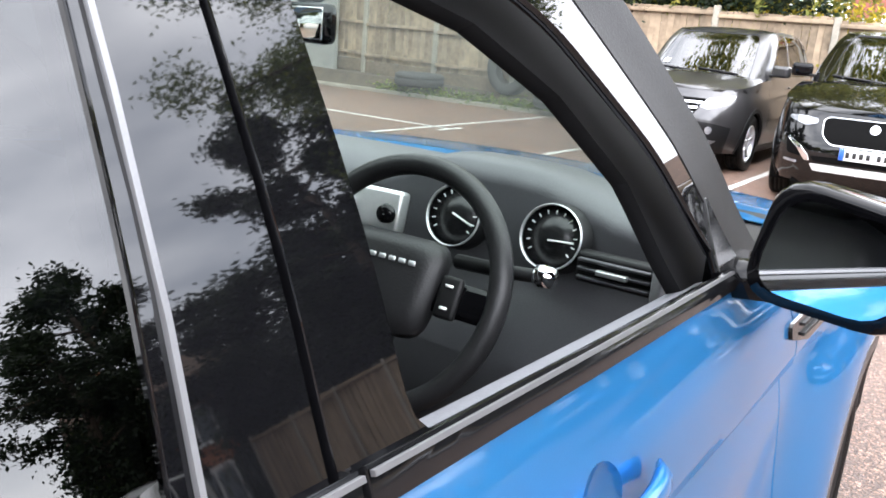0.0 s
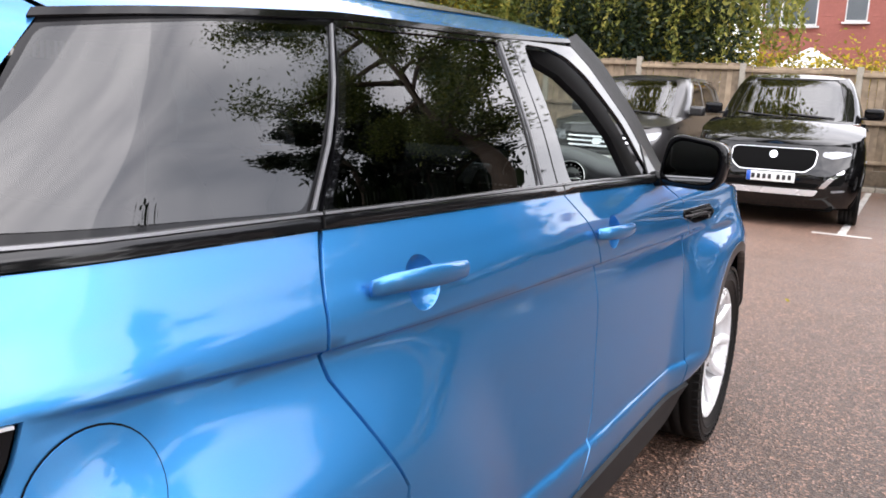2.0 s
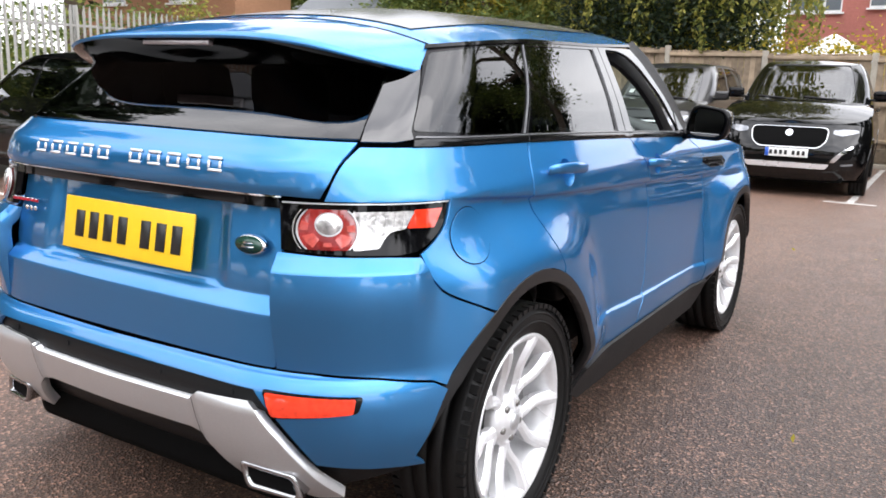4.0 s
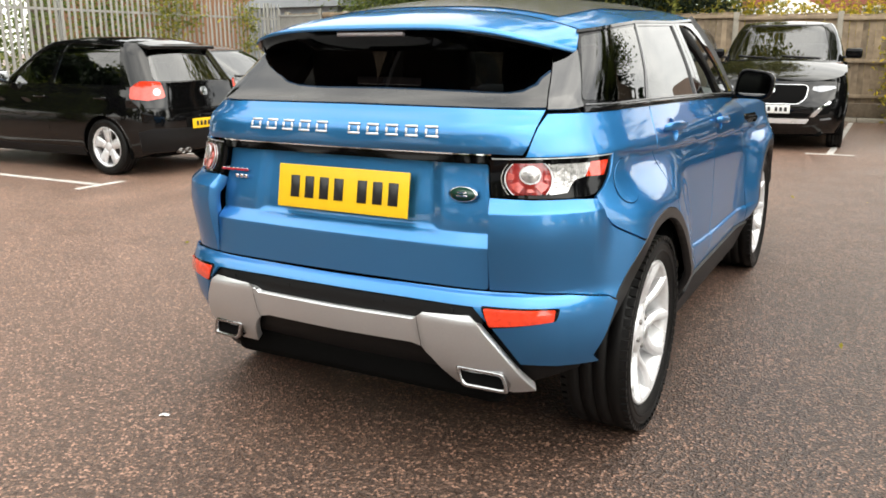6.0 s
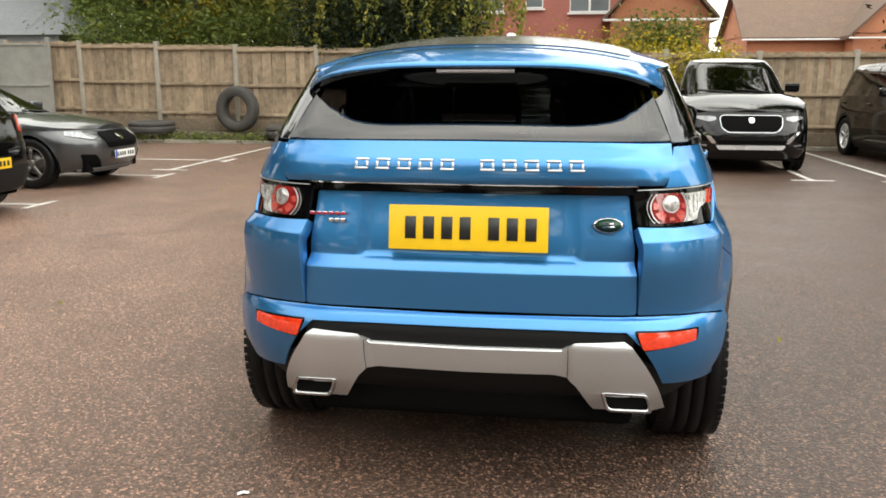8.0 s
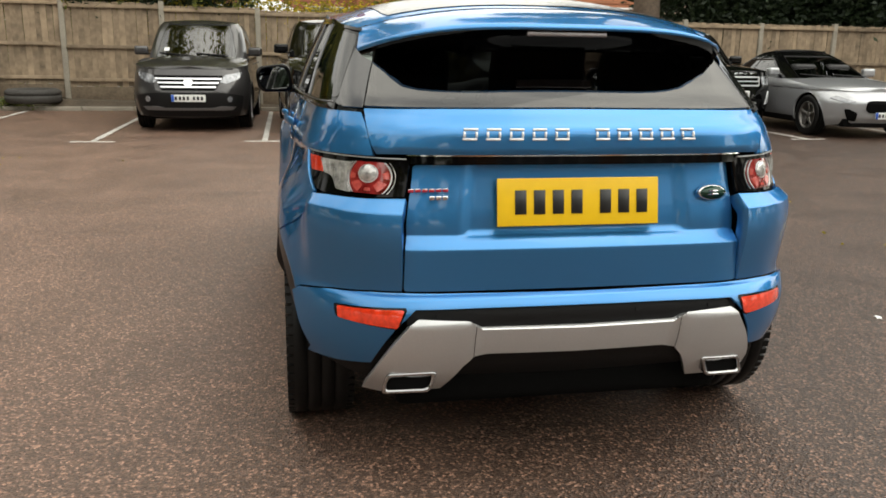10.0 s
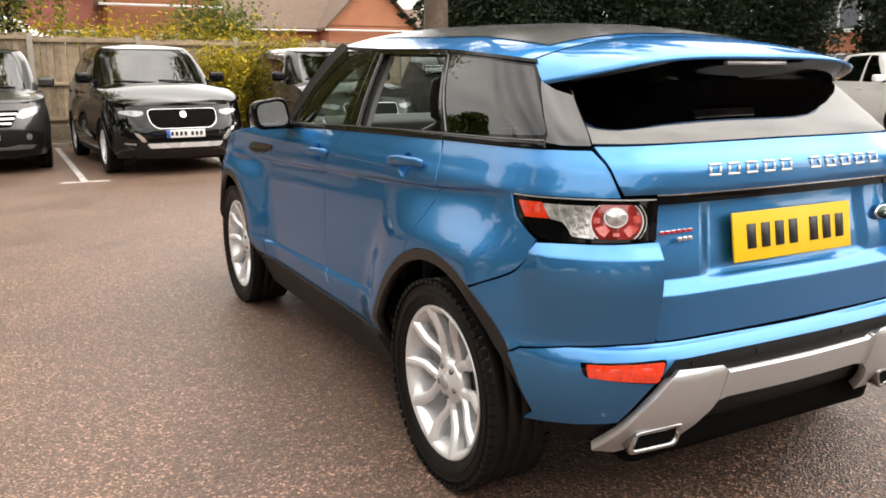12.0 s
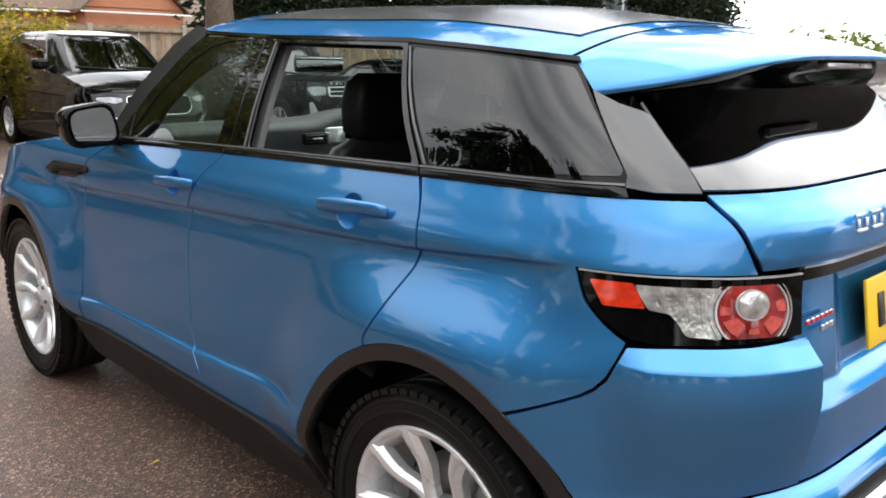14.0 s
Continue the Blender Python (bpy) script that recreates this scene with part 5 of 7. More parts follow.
    cap("bonnet", low, [pc + (end - pc) * k / 18 for k in range(19)], top, lambda y: knots(y, [cowl - 0.3, cowl + 0.3, yf - 0.5, yf - 0.1, yf], [0.02, 0.085, 0.075, 0.03, 0.0]), paint)
    pt = low.p_of(tail_b + 0.25, 0.7)
    cap("rear_deck", low, [pt * k / 10 for k in range(11)], top, lambda y: 0.01, paint)
    ce = cab.end
    zt = rz - 0.03

    def arch_of(p):
        """How far the roof line rises over its ends."""
        u = (p - 0.48) / (ce - 0.505 - 0.48)
        return s.get("roof_arch", 0.05) * math.sin(math.pi * u) ** 0.8 if 0 < u < 1 else 0.0

    z0, z1 = bz + 0.015, zt - 0.045
    p_r0, p_r1 = cab.p_of(s["side"][0], z0), cab.p_of(s["side"][0] + s["side"][3], z1)
    p_f0, p_f1 = cab.p_of(s["side"][2], z0), cab.p_of(s["side"][2] - s["side"][4], z1)
    pm = cab.p_of(s["side"][1], z0)
    w_rear = rounded([(p_r0, z0), (pm - 0.035, z0), (pm - 0.035, z1 + arch_of(pm)), (p_r1, z1 + arch_of(p_r1))], 0.05)
    w_front = rounded([(pm + 0.035, z0), (p_f0, z0 - 0.01), (p_f1, z1 + arch_of(p_f1)), (pm + 0.035, z1 + arch_of(pm))], 0.05)
    wsd = rounded([(ce - 0.56, bz - 0.02), (ce + 0.56, bz - 0.02), (ce + 0.50, zt - 0.02), (ce - 0.50, zt - 0.02)], 0.05)
    bs = rounded([(-0.52, s.get("screen_low", bz) + 0.01), (0.52, s.get("screen_low", bz) + 0.01), (0.47, zt - 0.03), (-0.47, zt - 0.03)], 0.06)
    side = [(0.53, bz - 0.03), (ce - 0.565, bz - 0.03)] + [(p, zt + arch_of(p)) for p in (ce - 0.505 + (0.48 - ce + 0.505) * k / 20 for k in range(21))]
    shade = s.get("cabin_paint", paint)
    panel(cab, "cabin_side", side, shade, root, holes=[w_rear[::-1], w_front[::-1]], sides=BOTH, cell=0.12, cellz=0.05, lip=0.03)
    rim_w = [(ce - 0.566, bz - 0.03), (ce + 0.566, bz - 0.03), (ce + 0.506, zt), (ce - 0.506, zt)]
    panel(cab, "windscreen_frame", rim_w, SATIN_BLACK, root, holes=[wsd[::-1]], cell=0.12, lip=0.02)
    rim_b = [(-0.531, bz - 0.03), (0.531, bz - 0.03), (0.481, zt), (-0.481, zt)]
    panel(cab, "tail_frame", rim_b, shade, root, holes=[bs[::-1]], cell=0.12, lip=0.02)
    panel(cab, "windscreen", wsd, CAR_GLASS, root, off=-0.003, cell=0.12)
    for w0, w1 in ((0.50, 0.06), (0.0, -0.42)):
        panel(cab, "windscreen_wiper", [(ce - w0, bz + 0.050), (ce - w1, bz + 0.012), (ce - w1, bz + 0.024), (ce - w0, bz + 0.060)], SATIN_BLACK, root, off=0.012, lip=0.008, cell=0.1)
    if s.get("sticker"):
        panel(cab, "windscreen_sticker", [(ce - 0.44, bz + 0.09), (ce - 0.36, bz + 0.09), (ce - 0.36, bz + 0.145), (ce - 0.44, bz + 0.145)], WHITE_PLATE, root, off=0.003, lip=0.001, label="small white paper permit")
    panel(cab, "rear_screen", bs, CAR_GLASS, root, off=-0.003, cell=0.12)
    panel(cab, "side_window", w_rear, CAR_GLASS, root, off=-0.004, sides=BOTH, cell=0.15)
    panel(cab, "side_window", w_front, CAR_GLASS, root, off=-0.004, sides=BOTH, cell=0.15)
    cap("roof", cab, [0.0 + ce * k / 26 for k in range(27)], lambda p: zt + arch_of(p), lambda y: knots(y, [roof_r - 0.02, roof_r + 0.4, roof_f - 0.4, roof_f + 0.02], [0.0, 0.036, 0.036, 0.0]), roof or paint)
    for gx in (-0.32, 0.32):
        for gy in (wb * 0.52, wb * 0.16):
            part("seat", box((gx * W / 0.9, gy, bz - 0.02), (0.46, 0.16, 0.52), 0.06, pose(0, 0, 0, -14), 3), LEATHER, root)
    # body seams
    for y in (s["side"][1], s["side"][2] + 0.12, s["side"][0] + 0.12):
        panel(low, "door_seam", [(low.p_of(y, 0.6) - 0.003, 0.36), (low.p_of(y, 0.6) + 0.003, 0.36), (low.p_of(y, 0.6) + 0.003, bz - 0.03), (low.p_of(y, 0.6) - 0.003, bz - 0.03)], VOID, root, off=0.0015, lip=0, sides=BOTH, cell=0.2)
    for y in (s["side"][1] + 0.12, s["side"][0] + 0.22):
        for sd in BOTH:
            q, n = low.at(low.p_of(y, bz - 0.13), bz - 0.13), low.normal(low.p_of(y, bz - 0.13), bz - 0.13)
            part("door_handle", box((sd * (q.x + 0.018), y, q.z), (0.024, 0.20, 0.026), 0.009), paint, root)
    for sd in BOTH:
        q = cab.at(cab.p_of(s["side"][2] - 0.05, bz + 0.02), bz + 0.02)
        m = part("door_mirror", box((sd * (q.x + 0.13), q.y, bz + 0.09), (0.23, 0.12, 0.15), 0.045, pose(0, 0, 0, 0, 0, sd * 12), 3), s.get("mirror_paint", paint), root)
        part("mirror_glass", box((sd * (q.x + 0.13), q.y - 0.062, bz + 0.09), (0.19, 0.004, 0.115), 0.002, pose(0, 0, 0, 0, 0, sd * 12)), MIRROR, m)
        part("mirror_arm", box((sd * (q.x + 0.02), q.y + 0.01, bz + 0.035), (0.10, 0.06, 0.03), 0.01), SATIN_BLACK, m)

    def nose(name, pts, mat, off=0.006, lip=0.012, both=True, **kw):
        """Outline in (distance from the middle of the nose, height)."""
        return panel(low, name, [(end - a, b) for a, b in pts], mat, root, off=off, lip=lip, sides=BOTH if both else (1,), cell=0.12, **kw)

    def tail_piece(name, pts, mat, off=0.006, lip=0.012, both=True, **kw):
        return panel(low, name, pts, mat, root, off=off, lip=lip, sides=BOTH if both else (1,), cell=0.12, **kw)

    s["detail"](root, low, nose, tail_piece, wb + fo)
    return root


def mirrored(pts):
    return pts + [(-a, b) for a, b in pts[::-1]]


def nose_plate(root, yf, z, w=0.52, h=0.111, dy=0.02):
    plate(root, (0, yf + dy, z), w, h, WHITE_PLATE, pose(0, 0, 0, 0, 0, 180), eu=True)


def mesh_grille_detail(root, low, nose, tail_piece, yf, plated=True):
    nose("grille_frame", rounded(mirrored([(0.34, 0.64), (0.43, 0.72), (0.45, 0.865), (0.40, 0.90)]), 0.04), CHROME, 0.010, both=False)
    nose("grille", rounded(mirrored([(0.335, 0.649), (0.421, 0.722), (0.441, 0.862), (0.395, 0.892)]), 0.037), VOID, 0.016, both=False)
    nose("badge", circle(0, 0.815, 0.042, 0.042, 18), CHROME, 0.026, both=False)
    nose("headlamp", rounded([(0.50, 0.825), (0.62, 0.80), (0.90, 0.85), (0.88, 0.88), (0.66, 0.888), (0.50, 0.872)], 0.02), LAMP_GLASS, 0.008)
    nose("lower_intake", rounded([(0.56, 0.50), (0.80, 0.52), (0.86, 0.66), (0.78, 0.69), (0.62, 0.60)], 0.03), VOID, 0.008)
    nose("intake_trim", [(0.50, 0.475), (0.56, 0.475), (0.66, 0.575), (0.83, 0.665), (0.80, 0.685), (0.62, 0.605), (0.52, 0.52)], CHROME, 0.012)
    nose("skid_bar", rounded(mirrored([(0.46, 0.385), (0.50, 0.45)]), 0.02), ALLOY, 0.016, both=False)
    nose("centre_intake", rounded(mirrored([(0.46, 0.47), (0.50, 0.52), (0.30, 0.53)]), 0.01), VOID, 0.008, both=False)
    nose("fog_lamp", rounded([(0.66, 0.43), (0.86, 0.44), (0.86, 0.462), (0.66, 0.455)], 0.008), LAMP_GLASS, 0.01)
    if plated:
        nose_plate(root, yf, 0.575)


def bar_grille_detail(root, low, nose, tail_piece, yf):
    nose("grille", rounded(mirrored([(0.40, 0.655), (0.55, 0.88)]), 0.02), VOID, 0.006, both=False)
    for k in range(3):
        z = 0.690 + 0.062 * k
        nose("grille_bar", rounded(mirrored([(0.41 + 0.045 * k, z), (0.425 + 0.045 * k, z + 0.024)]), 0.006), CHROME, 0.018, both=False)
    nose("badge", rounded(mirrored([(0.055, 0.715), (0.07, 0.80)]), 0.02), CHROME, 0.032, both=False)
    nose("headlamp", rounded([(0.47, 0.785), (0.60, 0.755), (0.88, 0.83), (1.02, 0.93), (0.90, 0.925), (0.58, 0.89)], 0.03), LAMP_GLASS, 0.008)
    nose("lower_bumper", mirrored([(0.95, 0.25), (1.00, 0.56), (0.72, 0.60), (0.45, 0.62)]), SATIN_BLACK, 0.008, both=False)
    nose("silver_lip", mirrored([(0.72, 0.35), (0.80, 0.40), (0.50, 0.415), (0.36, 0.385)]), DARK_CHROME, 0.016, both=False)
    nose("fog_lamp", circle(0.66, 0.52, 0.05, 0.045, 16), LAMP_GLASS, 0.014)
    nose_plate(root, yf, 0.535)


def slot_grille_detail(root, low, nose, tail_piece, yf):
    nose("grille", rounded(mirrored([(0.46, 0.80), (0.50, 0.97)]), 0.03), SILVER, 0.010, both=False)
    for k in range(2):
        nose("grille_slot", rounded(mirrored([(0.43, 0.825 + 0.07 * k), (0.45, 0.875 + 0.07 * k)]), 0.015), VOID, 0.018, both=False)
    nose("headlamp", rounded([(0.53, 0.83), (0.80, 0.82), (0.92, 0.93), (0.86, 0.97), (0.53, 0.97)], 0.03), LAMP_GLASS, 0.008)
    for k in range(9):
        x = -0.40 + 0.10 * k
        nose("letter_bar", rounded([(x - 0.03, 1.005), (x + 0.03, 1.005), (x + 0.03, 1.035), (x - 0.03, 1.035)], 0.004), CHROME, 0.010, both=False)
    nose("lower_intake", rounded(mirrored([(0.50, 0.46), (0.54, 0.58)]), 0.03), VOID, 0.008, both=False)
    nose("fog_surround", rounded([(0.66, 0.48), (0.85, 0.50), (0.88, 0.70), (0.80, 0.72)], 0.03), SILVER, 0.010)
    nose("skid_bar", rounded(mirrored([(0.44, 0.36), (0.48, 0.43)]), 0.02), SILVER, 0.014, both=False)
    nose_plate(root, yf, 0.67)


def coupe_detail(root, low, nose, tail_piece, yf):
    nose("grille", rounded(mirrored([(0.36, 0.44), (0.42, 0.50), (0.40, 0.61), (0.30, 0.635)]), 0.03), VOID, 0.008, both=False)
    nose("badge", circle(0, 0.575, 0.04, 0.04, 16), CHROME, 0.02, both=False)
    nose("headlamp", rounded([(0.58, 0.62), (0.72, 0.585), (1.05, 0.66), (0.86, 0.70)], 0.02), LAMP_GLASS, 0.008)
    nose("side_intake", rounded([(0.56, 0.30), (0.72, 0.31), (0.80, 0.49), (0.72, 0.50), (0.55, 0.44)], 0.03), VOID, 0.008)
    nose("splitter", mirrored([(0.80, 0.20), (0.84, 0.25), (0.50, 0.27)]), SATIN_BLACK, 0.012, both=False)
    nose_plate(root, yf, 0.40)


def saloon_detail(root, low, nose, tail_piece, yf):
    nose("grille", rounded(mirrored([(0.34, 0.52), (0.40, 0.58), (0.40, 0.70), (0.32, 0.73)]), 0.03), VOID, 0.010, both=False)
    nose("badge", circle(0, 0.65, 0.04, 0.04, 16), CHROME, 0.02, both=False)
    nose("headlamp", rounded([(0.48, 0.66), (0.62, 0.64), (0.98, 0.70), (0.90, 0.755), (0.60, 0.735)], 0.02), LAMP_GLASS, 0.008)
    nose("lower_intake", rounded([(0.44, 0.26), (0.80, 0.28), (0.86, 0.45), (0.60, 0.44)], 0.03), VOID, 0.008)
    nose("splitter", mirrored([(0.84, 0.20), (0.88, 0.245), (0.50, 0.255)]), DARK_CHROME, 0.014, both=False)
    nose_plate(root, yf, 0.42)


def hatch_detail(root, low, nose, tail_piece, yf):
    tail_piece("tail_lamp", rounded([(0.60, 0.875), (0.84, 0.845), (1.10, 0.865), (1.10, 0.985), (0.95, 1.06), (0.66, 1.05)], 0.03), ORANGE_RED, 0.012, label="red tail lamp")
    tail_piece("reversing_lens", circle(0.72, 0.935, 0.050, 0.040, 18), CLEAR_LENS, 0.019, lip=0.004)
    tail_piece("lower_bumper", mirrored([(0.98, 0.28), (1.02, 0.50), (0.80, 0.54), (0.40, 0.53)]), SATIN_BLACK, 0.010, both=False)
    tail_piece("badge", circle(0, 0.93, 0.05, 0.05, 20), CHROME, 0.014, both=False)
    tail_piece("plate_recess", rounded(mirrored([(0.32, 0.505), (0.34, 0.645)]), 0.02), VOID, 0.006, both=False)
    plate(root, (0, low.rear(0.63) - 0.02, 0.570), 0.52, 0.111, YELLOW, pose(0, 0, 0, 0))
    part("tail_spoiler", box((0, low.rear(0.9) + 0.42, 1.435), (1.02, 0.30, 0.045), 0.018, pose(0, 0, 0, 6), 3), BLACK_PAINT, root)
    for sx in (-0.40, -0.30):
        bm = bmesh.new()
        add_lathe(bm, [(0.030, -0.06), (0.032, 0.03), (0.026, 0.03), (0.024, -0.05)], 20, Matrix.Translation((sx, low.rear(0.3) - 0.0, 0.27)) @ pose(0, 0, 0, 0, 0, -90))
        part("exhaust_tip", finish(bm), DISC, root)
    tail_piece("bumper_seam", [(0.0, 0.735), (0.55, 0.745), (0.90, 0.76), (0.90, 0.766), (0.55, 0.751), (0.0, 0.741)], VOID, 0.002, lip=0)


SPORT_SPEC = dict(width=1.94, base=2.87, rear=0.99, front=0.87, belt=1.22, roof=1.775, tail=1.12, hood=0.94, nose_in=0.18, cabin=(2.42, 1.62, -0.55, -0.93), side=(-0.38, 0.98, 1.98, 0.30, 0.62), tyre=0.365, detail=mesh_grille_detail, mirror_paint=GLOSS_BLACK)
NO_PLATE = dict(SPORT_SPEC, detail=lambda r, l, n, t, y: mesh_grille_detail(r, l, n, t, y, False))
FAMILY_SPEC = dict(width=1.86, base=2.62, rear=1.02, front=0.93, belt=1.15, roof=1.73, tail=1.05, hood=0.98, cabin=(2.35, 1.60, -0.60, -0.95), side=(-0.40, 0.90, 1.92, 0.30, 0.66), tyre=0.345, detail=bar_grille_detail, clad=True, sticker=True, nose_in=0.16, roof_w=0.76)
BOXY_SPEC = dict(width=1.90, base=2.74, rear=0.96, front=0.89, belt=1.14, roof=1.72, tail=1.08, hood=1.04, cabin=(2.42, 1.66, -0.66, -0.90), side=(-0.45, 0.92, 1.98, 0.25, 0.60), tyre=0.365, detail=slot_grille_detail, nose_in=0.06, clad=True, roof_w=0.76)
COUPE = dict(width=1.92, base=2.62, rear=0.98, front=0.88, belt=0.95, roof=1.36, tail=0.90, hood=0.76, cabin=(1.98, 0.92, 0.15, -0.72), cabin_paint=BLACK_PAINT, roof_arch=0.085, side=(0.0, 0.42, 1.50, 0.30, 0.62), tyre=0.345, detail=coupe_detail, nose_in=0.30, nose_round=0.7, roof_w=0.66, sill=0.20)
SALOON = dict(width=1.85, base=2.835, rear=1.0, front=0.84, belt=0.95, roof=1.42, tail=0.98, hood=0.76, cabin=(2.30, 1.30, 0.10, -0.72), side=(-0.30, 0.85, 1.78, 0.42, 0.72), tyre=0.335, detail=saloon_detail, nose_in=0.22, nose_round=0.6, sill=0.20, tail_in=0.05)
HATCH = dict(width=1.76, base=2.58, rear=0.75, front=0.87, belt=1.0, roof=1.485, tail=1.04, hood=0.84, cabin=(2.22, 1.30, -0.34, -0.66), side=(-0.22, 0.92, 1.80, 0.10, 0.68), tyre=0.318, rim=0.225, spoke=five_holes, detail=hatch_detail, sill=0.20, roof_w=0.74, screen_low=1.04, tail_in=0.06, roof_arch=0.065)


def facing(x, nose_y, spec, deg=180.0):
    """Where a car stands whose nose reaches nose_y and points to -y."""
    return Matrix.Translation((x, nose_y, 0)) @ pose(0, 0, 0, 0, 0, deg) @ Matrix.Translation((0, -(spec["base"] + spec["front"]), 0))


parked_car("grey_suv", "dark grey SUV with a chrome three-bar grille, parked nose out", facing(-2.42, 10.45, FAMILY_SPEC, 179), FAMILY_SPEC, GREY_PAINT)
parked_car("black_suv", "glossy black SUV with a chrome-framed mesh grille and front plate", facing(0.10, 9.32, SPORT_SPEC, 183), SPORT_SPEC, BLACK_PAINT)
parked_car("black_suv", "glossy black SUV without a front plate beside a yellow bush", facing(3.15, 9.85, NO_PLATE, 180), NO_PLATE, BLACK_PAINT)
parked_car("black_suv", "black SUV with a white roof and silver grille", facing(6.80, 10.3, BOXY_SPEC, 182), BOXY_SPEC, BLACK_PAINT, roof=ROOF_WHITE)
parked_car("silver_coupe", "low silver two-door coupe with a dark roof, parked nose out", facing(8.85, 9.0, COUPE, 178), COUPE, SILVER_PAINT, rim=DISC, roof=BLACK_PAINT)
parked_car("black_hatchback", "black hatchback with red tail lamps and silver alloys", Matrix.Translation((-6.22, 4.33, 0)) @ pose(0, 0, 0, 0, 0, 90), HATCH, BLACK_PAINT)
parked_car("grey_saloon", "dark grey saloon with dark alloys, parked nose out", Matrix.Translation((-9.52, 7.55, 0)) @ pose(0, 0, 0, 0, 0, -90), SALOON, DARK_GREY_PAINT, rim=DISC)
parked_car("white_car", "white SUV parked across the car park", facing(13.2, 6.2, FAMILY_SPEC, 150), dict(FAMILY_SPEC, sticker=False), WHITE_PAINT)


# ---- markings, fences, verge ----
LINE = surface("worn_white_line", (0.48, 0.46, 0.43), 0.7, vary=0.45, grain=30, stain=6)
YELLOW_LINE = surface("worn_yellow_line", (0.45, 0.30, 0.06), 0.7, vary=0.4, grain=30, stain=6)
TIMBER = surface("weathered_timber", (0.285, 0.215, 0.145), 0.85, vary=0.50, grain=7, stain=1.3, bump=0.004, per_piece=0.40)
CONCRETE = surface("pale_concrete", (0.31, 0.28, 0.23), 0.85, vary=0.25, grain=40, stain=3, bump=0.002)
GRAVEL_BOARD = surface("damp_brown_gravel_board", (0.165, 0.125, 0.085), 0.85, vary=0.4, grain=16, stain=2.5, bump=0.003)
GALVANISED = surface("galvanised_steel", (0.38, 0.375, 0.35), 0.5, 0.4, vary=0.2, grain=50, stain=4, per_piece=0.3)
SOIL = surface("leaf_litter_soil", (0.085, 0.065, 0.045), 0.95, vary=0.5, grain=30, stain=3, bump=0.02)


def line(name, x0, y0, x1, y1, w=0.085, mat=None, label="worn white parking bay line", group="bay lines"):
    d = Vector((x1 - x0, y1 - y0, 0))
    n = max(2, int(d.length / 0.25))
    side = Vector((-d.y, d.x, 0)).normalized() * w / 2
    bm = bmesh.new()
    rings = []
    for k in range(n + 1):
        q = Vector((x0, y0, 0)) + d * k / n
        a, b = random.uniform(0.88, 1.08), random.uniform(0.88, 1.08)
        rings.append([q - side * a + Vector((0, 0, 0.001)), q + side * b + Vector((0, 0, 0.001)), q + side * b + Vector((0, 0, 0.005)), q - side * a + Vector((0, 0, 0.005))])
    add_loft(bm, rings)
    return tagged(part(name, finish(bm), mat or LINE, smooth=False), label, "road marking", group, "structure")


for x in (-6.0, -3.62, -1.24, 0.92, 3.9, 5.15, 7.55, 9.95, 12.3):
    line("bay_line", x, 9.25, x, 14.6)
    line("bay_line_end", x - 0.30, 9.2, x + 0.30, 9.2)
for y in (0.5, 2.93, 5.35, 8.4, 10.9):
    line("bay_line", -5.75, y, -10.2, y)
    line("bay_line_end", -5.70, y - 0.30, -5.70, y + 0.30)
line("yellow_line", 3.75, 2.25, 3.1, 1.0, 0.09, YELLOW_LINE, "worn yellow line on the tarmac", "yellow lines")
line("yellow_line", 3.75, 2.25, 5.2, 2.7, 0.09, YELLOW_LINE, "worn yellow line on the tarmac", "yellow lines")


def rise(x):
    return 0.03 + 0.024 * max(0.0, 1.0 - x)


FENCE_Y = 15.6
bm = bmesh.new()
rings = []
for k in range(36):
    x = -14 + 36 * k / 35
    z = rise(x)
    rings.append([(x, 14.85, 0.002), (x, 14.9, 0.06), (x, 15.15, z), (x, 17.5, z + 0.05), (x, 17.5, -0.1), (x, 14.85, -0.1)])
add_loft(bm, rings)
tagged(part("verge", finish(bm), SOIL, smooth=False), "soil verge with leaf litter along the fence", "verge", kind="structure")
kerb = thing("kerb", "pale concrete edging along the back of the bays", "kerb")
tagged(kerb, kind="structure")
for k in range(36):
    part("kerb_stone", box((-13.5 + k * 1.0, 14.82, 0.035), (0.985, 0.07, 0.09), 0.01), CONCRETE, kerb)

# timber fence: concrete posts, gravel boards, boards and rails
POSTS = [-13.3 + 1.97 * k for k in range(18)]
board_me = bpy.data.meshes.new("fence_board")
bm = box((0, 0, 0.86), (0.118, 0.016, 1.72), 0.004, seg=1)
bm.to_mesh(board_me)
bm.free()
board_me.materials.append(TIMBER)
fence = tagged(thing("timber_fence", "weathered close-boarded timber fence with concrete posts", "fence"), kind="structure")
for i, x in enumerate(POSTS):
    z = rise(x)
    h = 2.03 + 0.02 * (i % 3)
    part("fence_post", box((x, FENCE_Y, z + h / 2 - 0.05), (0.11, 0.11, h + 0.1), 0.012), CONCRETE, fence)
    if i + 1 < len(POSTS):
        xm = x + 0.985
        zm = rise(xm)
        part("gravel_board", box((xm, FENCE_Y, zm + 0.14), (1.86, 0.05, 0.28), 0.008), GRAVEL_BOARD, fence)
        for rz_ in (0.42, 1.10, 1.92):
            part("fence_rail", box((xm, FENCE_Y - 0.045, zm + rz_), (1.86, 0.05, 0.07), 0.008), TIMBER, fence)
        for j in range(16):
            b = new("fence_board", board_me)
            b.parent = fence
            b.matrix_basis = pose(x + 0.115 + j * 0.116, FENCE_Y + 0.004 * (j % 2), zm + 0.28 + random.uniform(-0.012, 0.012), random.uniform(-0.4, 0.4), random.uniform(-0.5, 0.5), random.uniform(-4, 4))

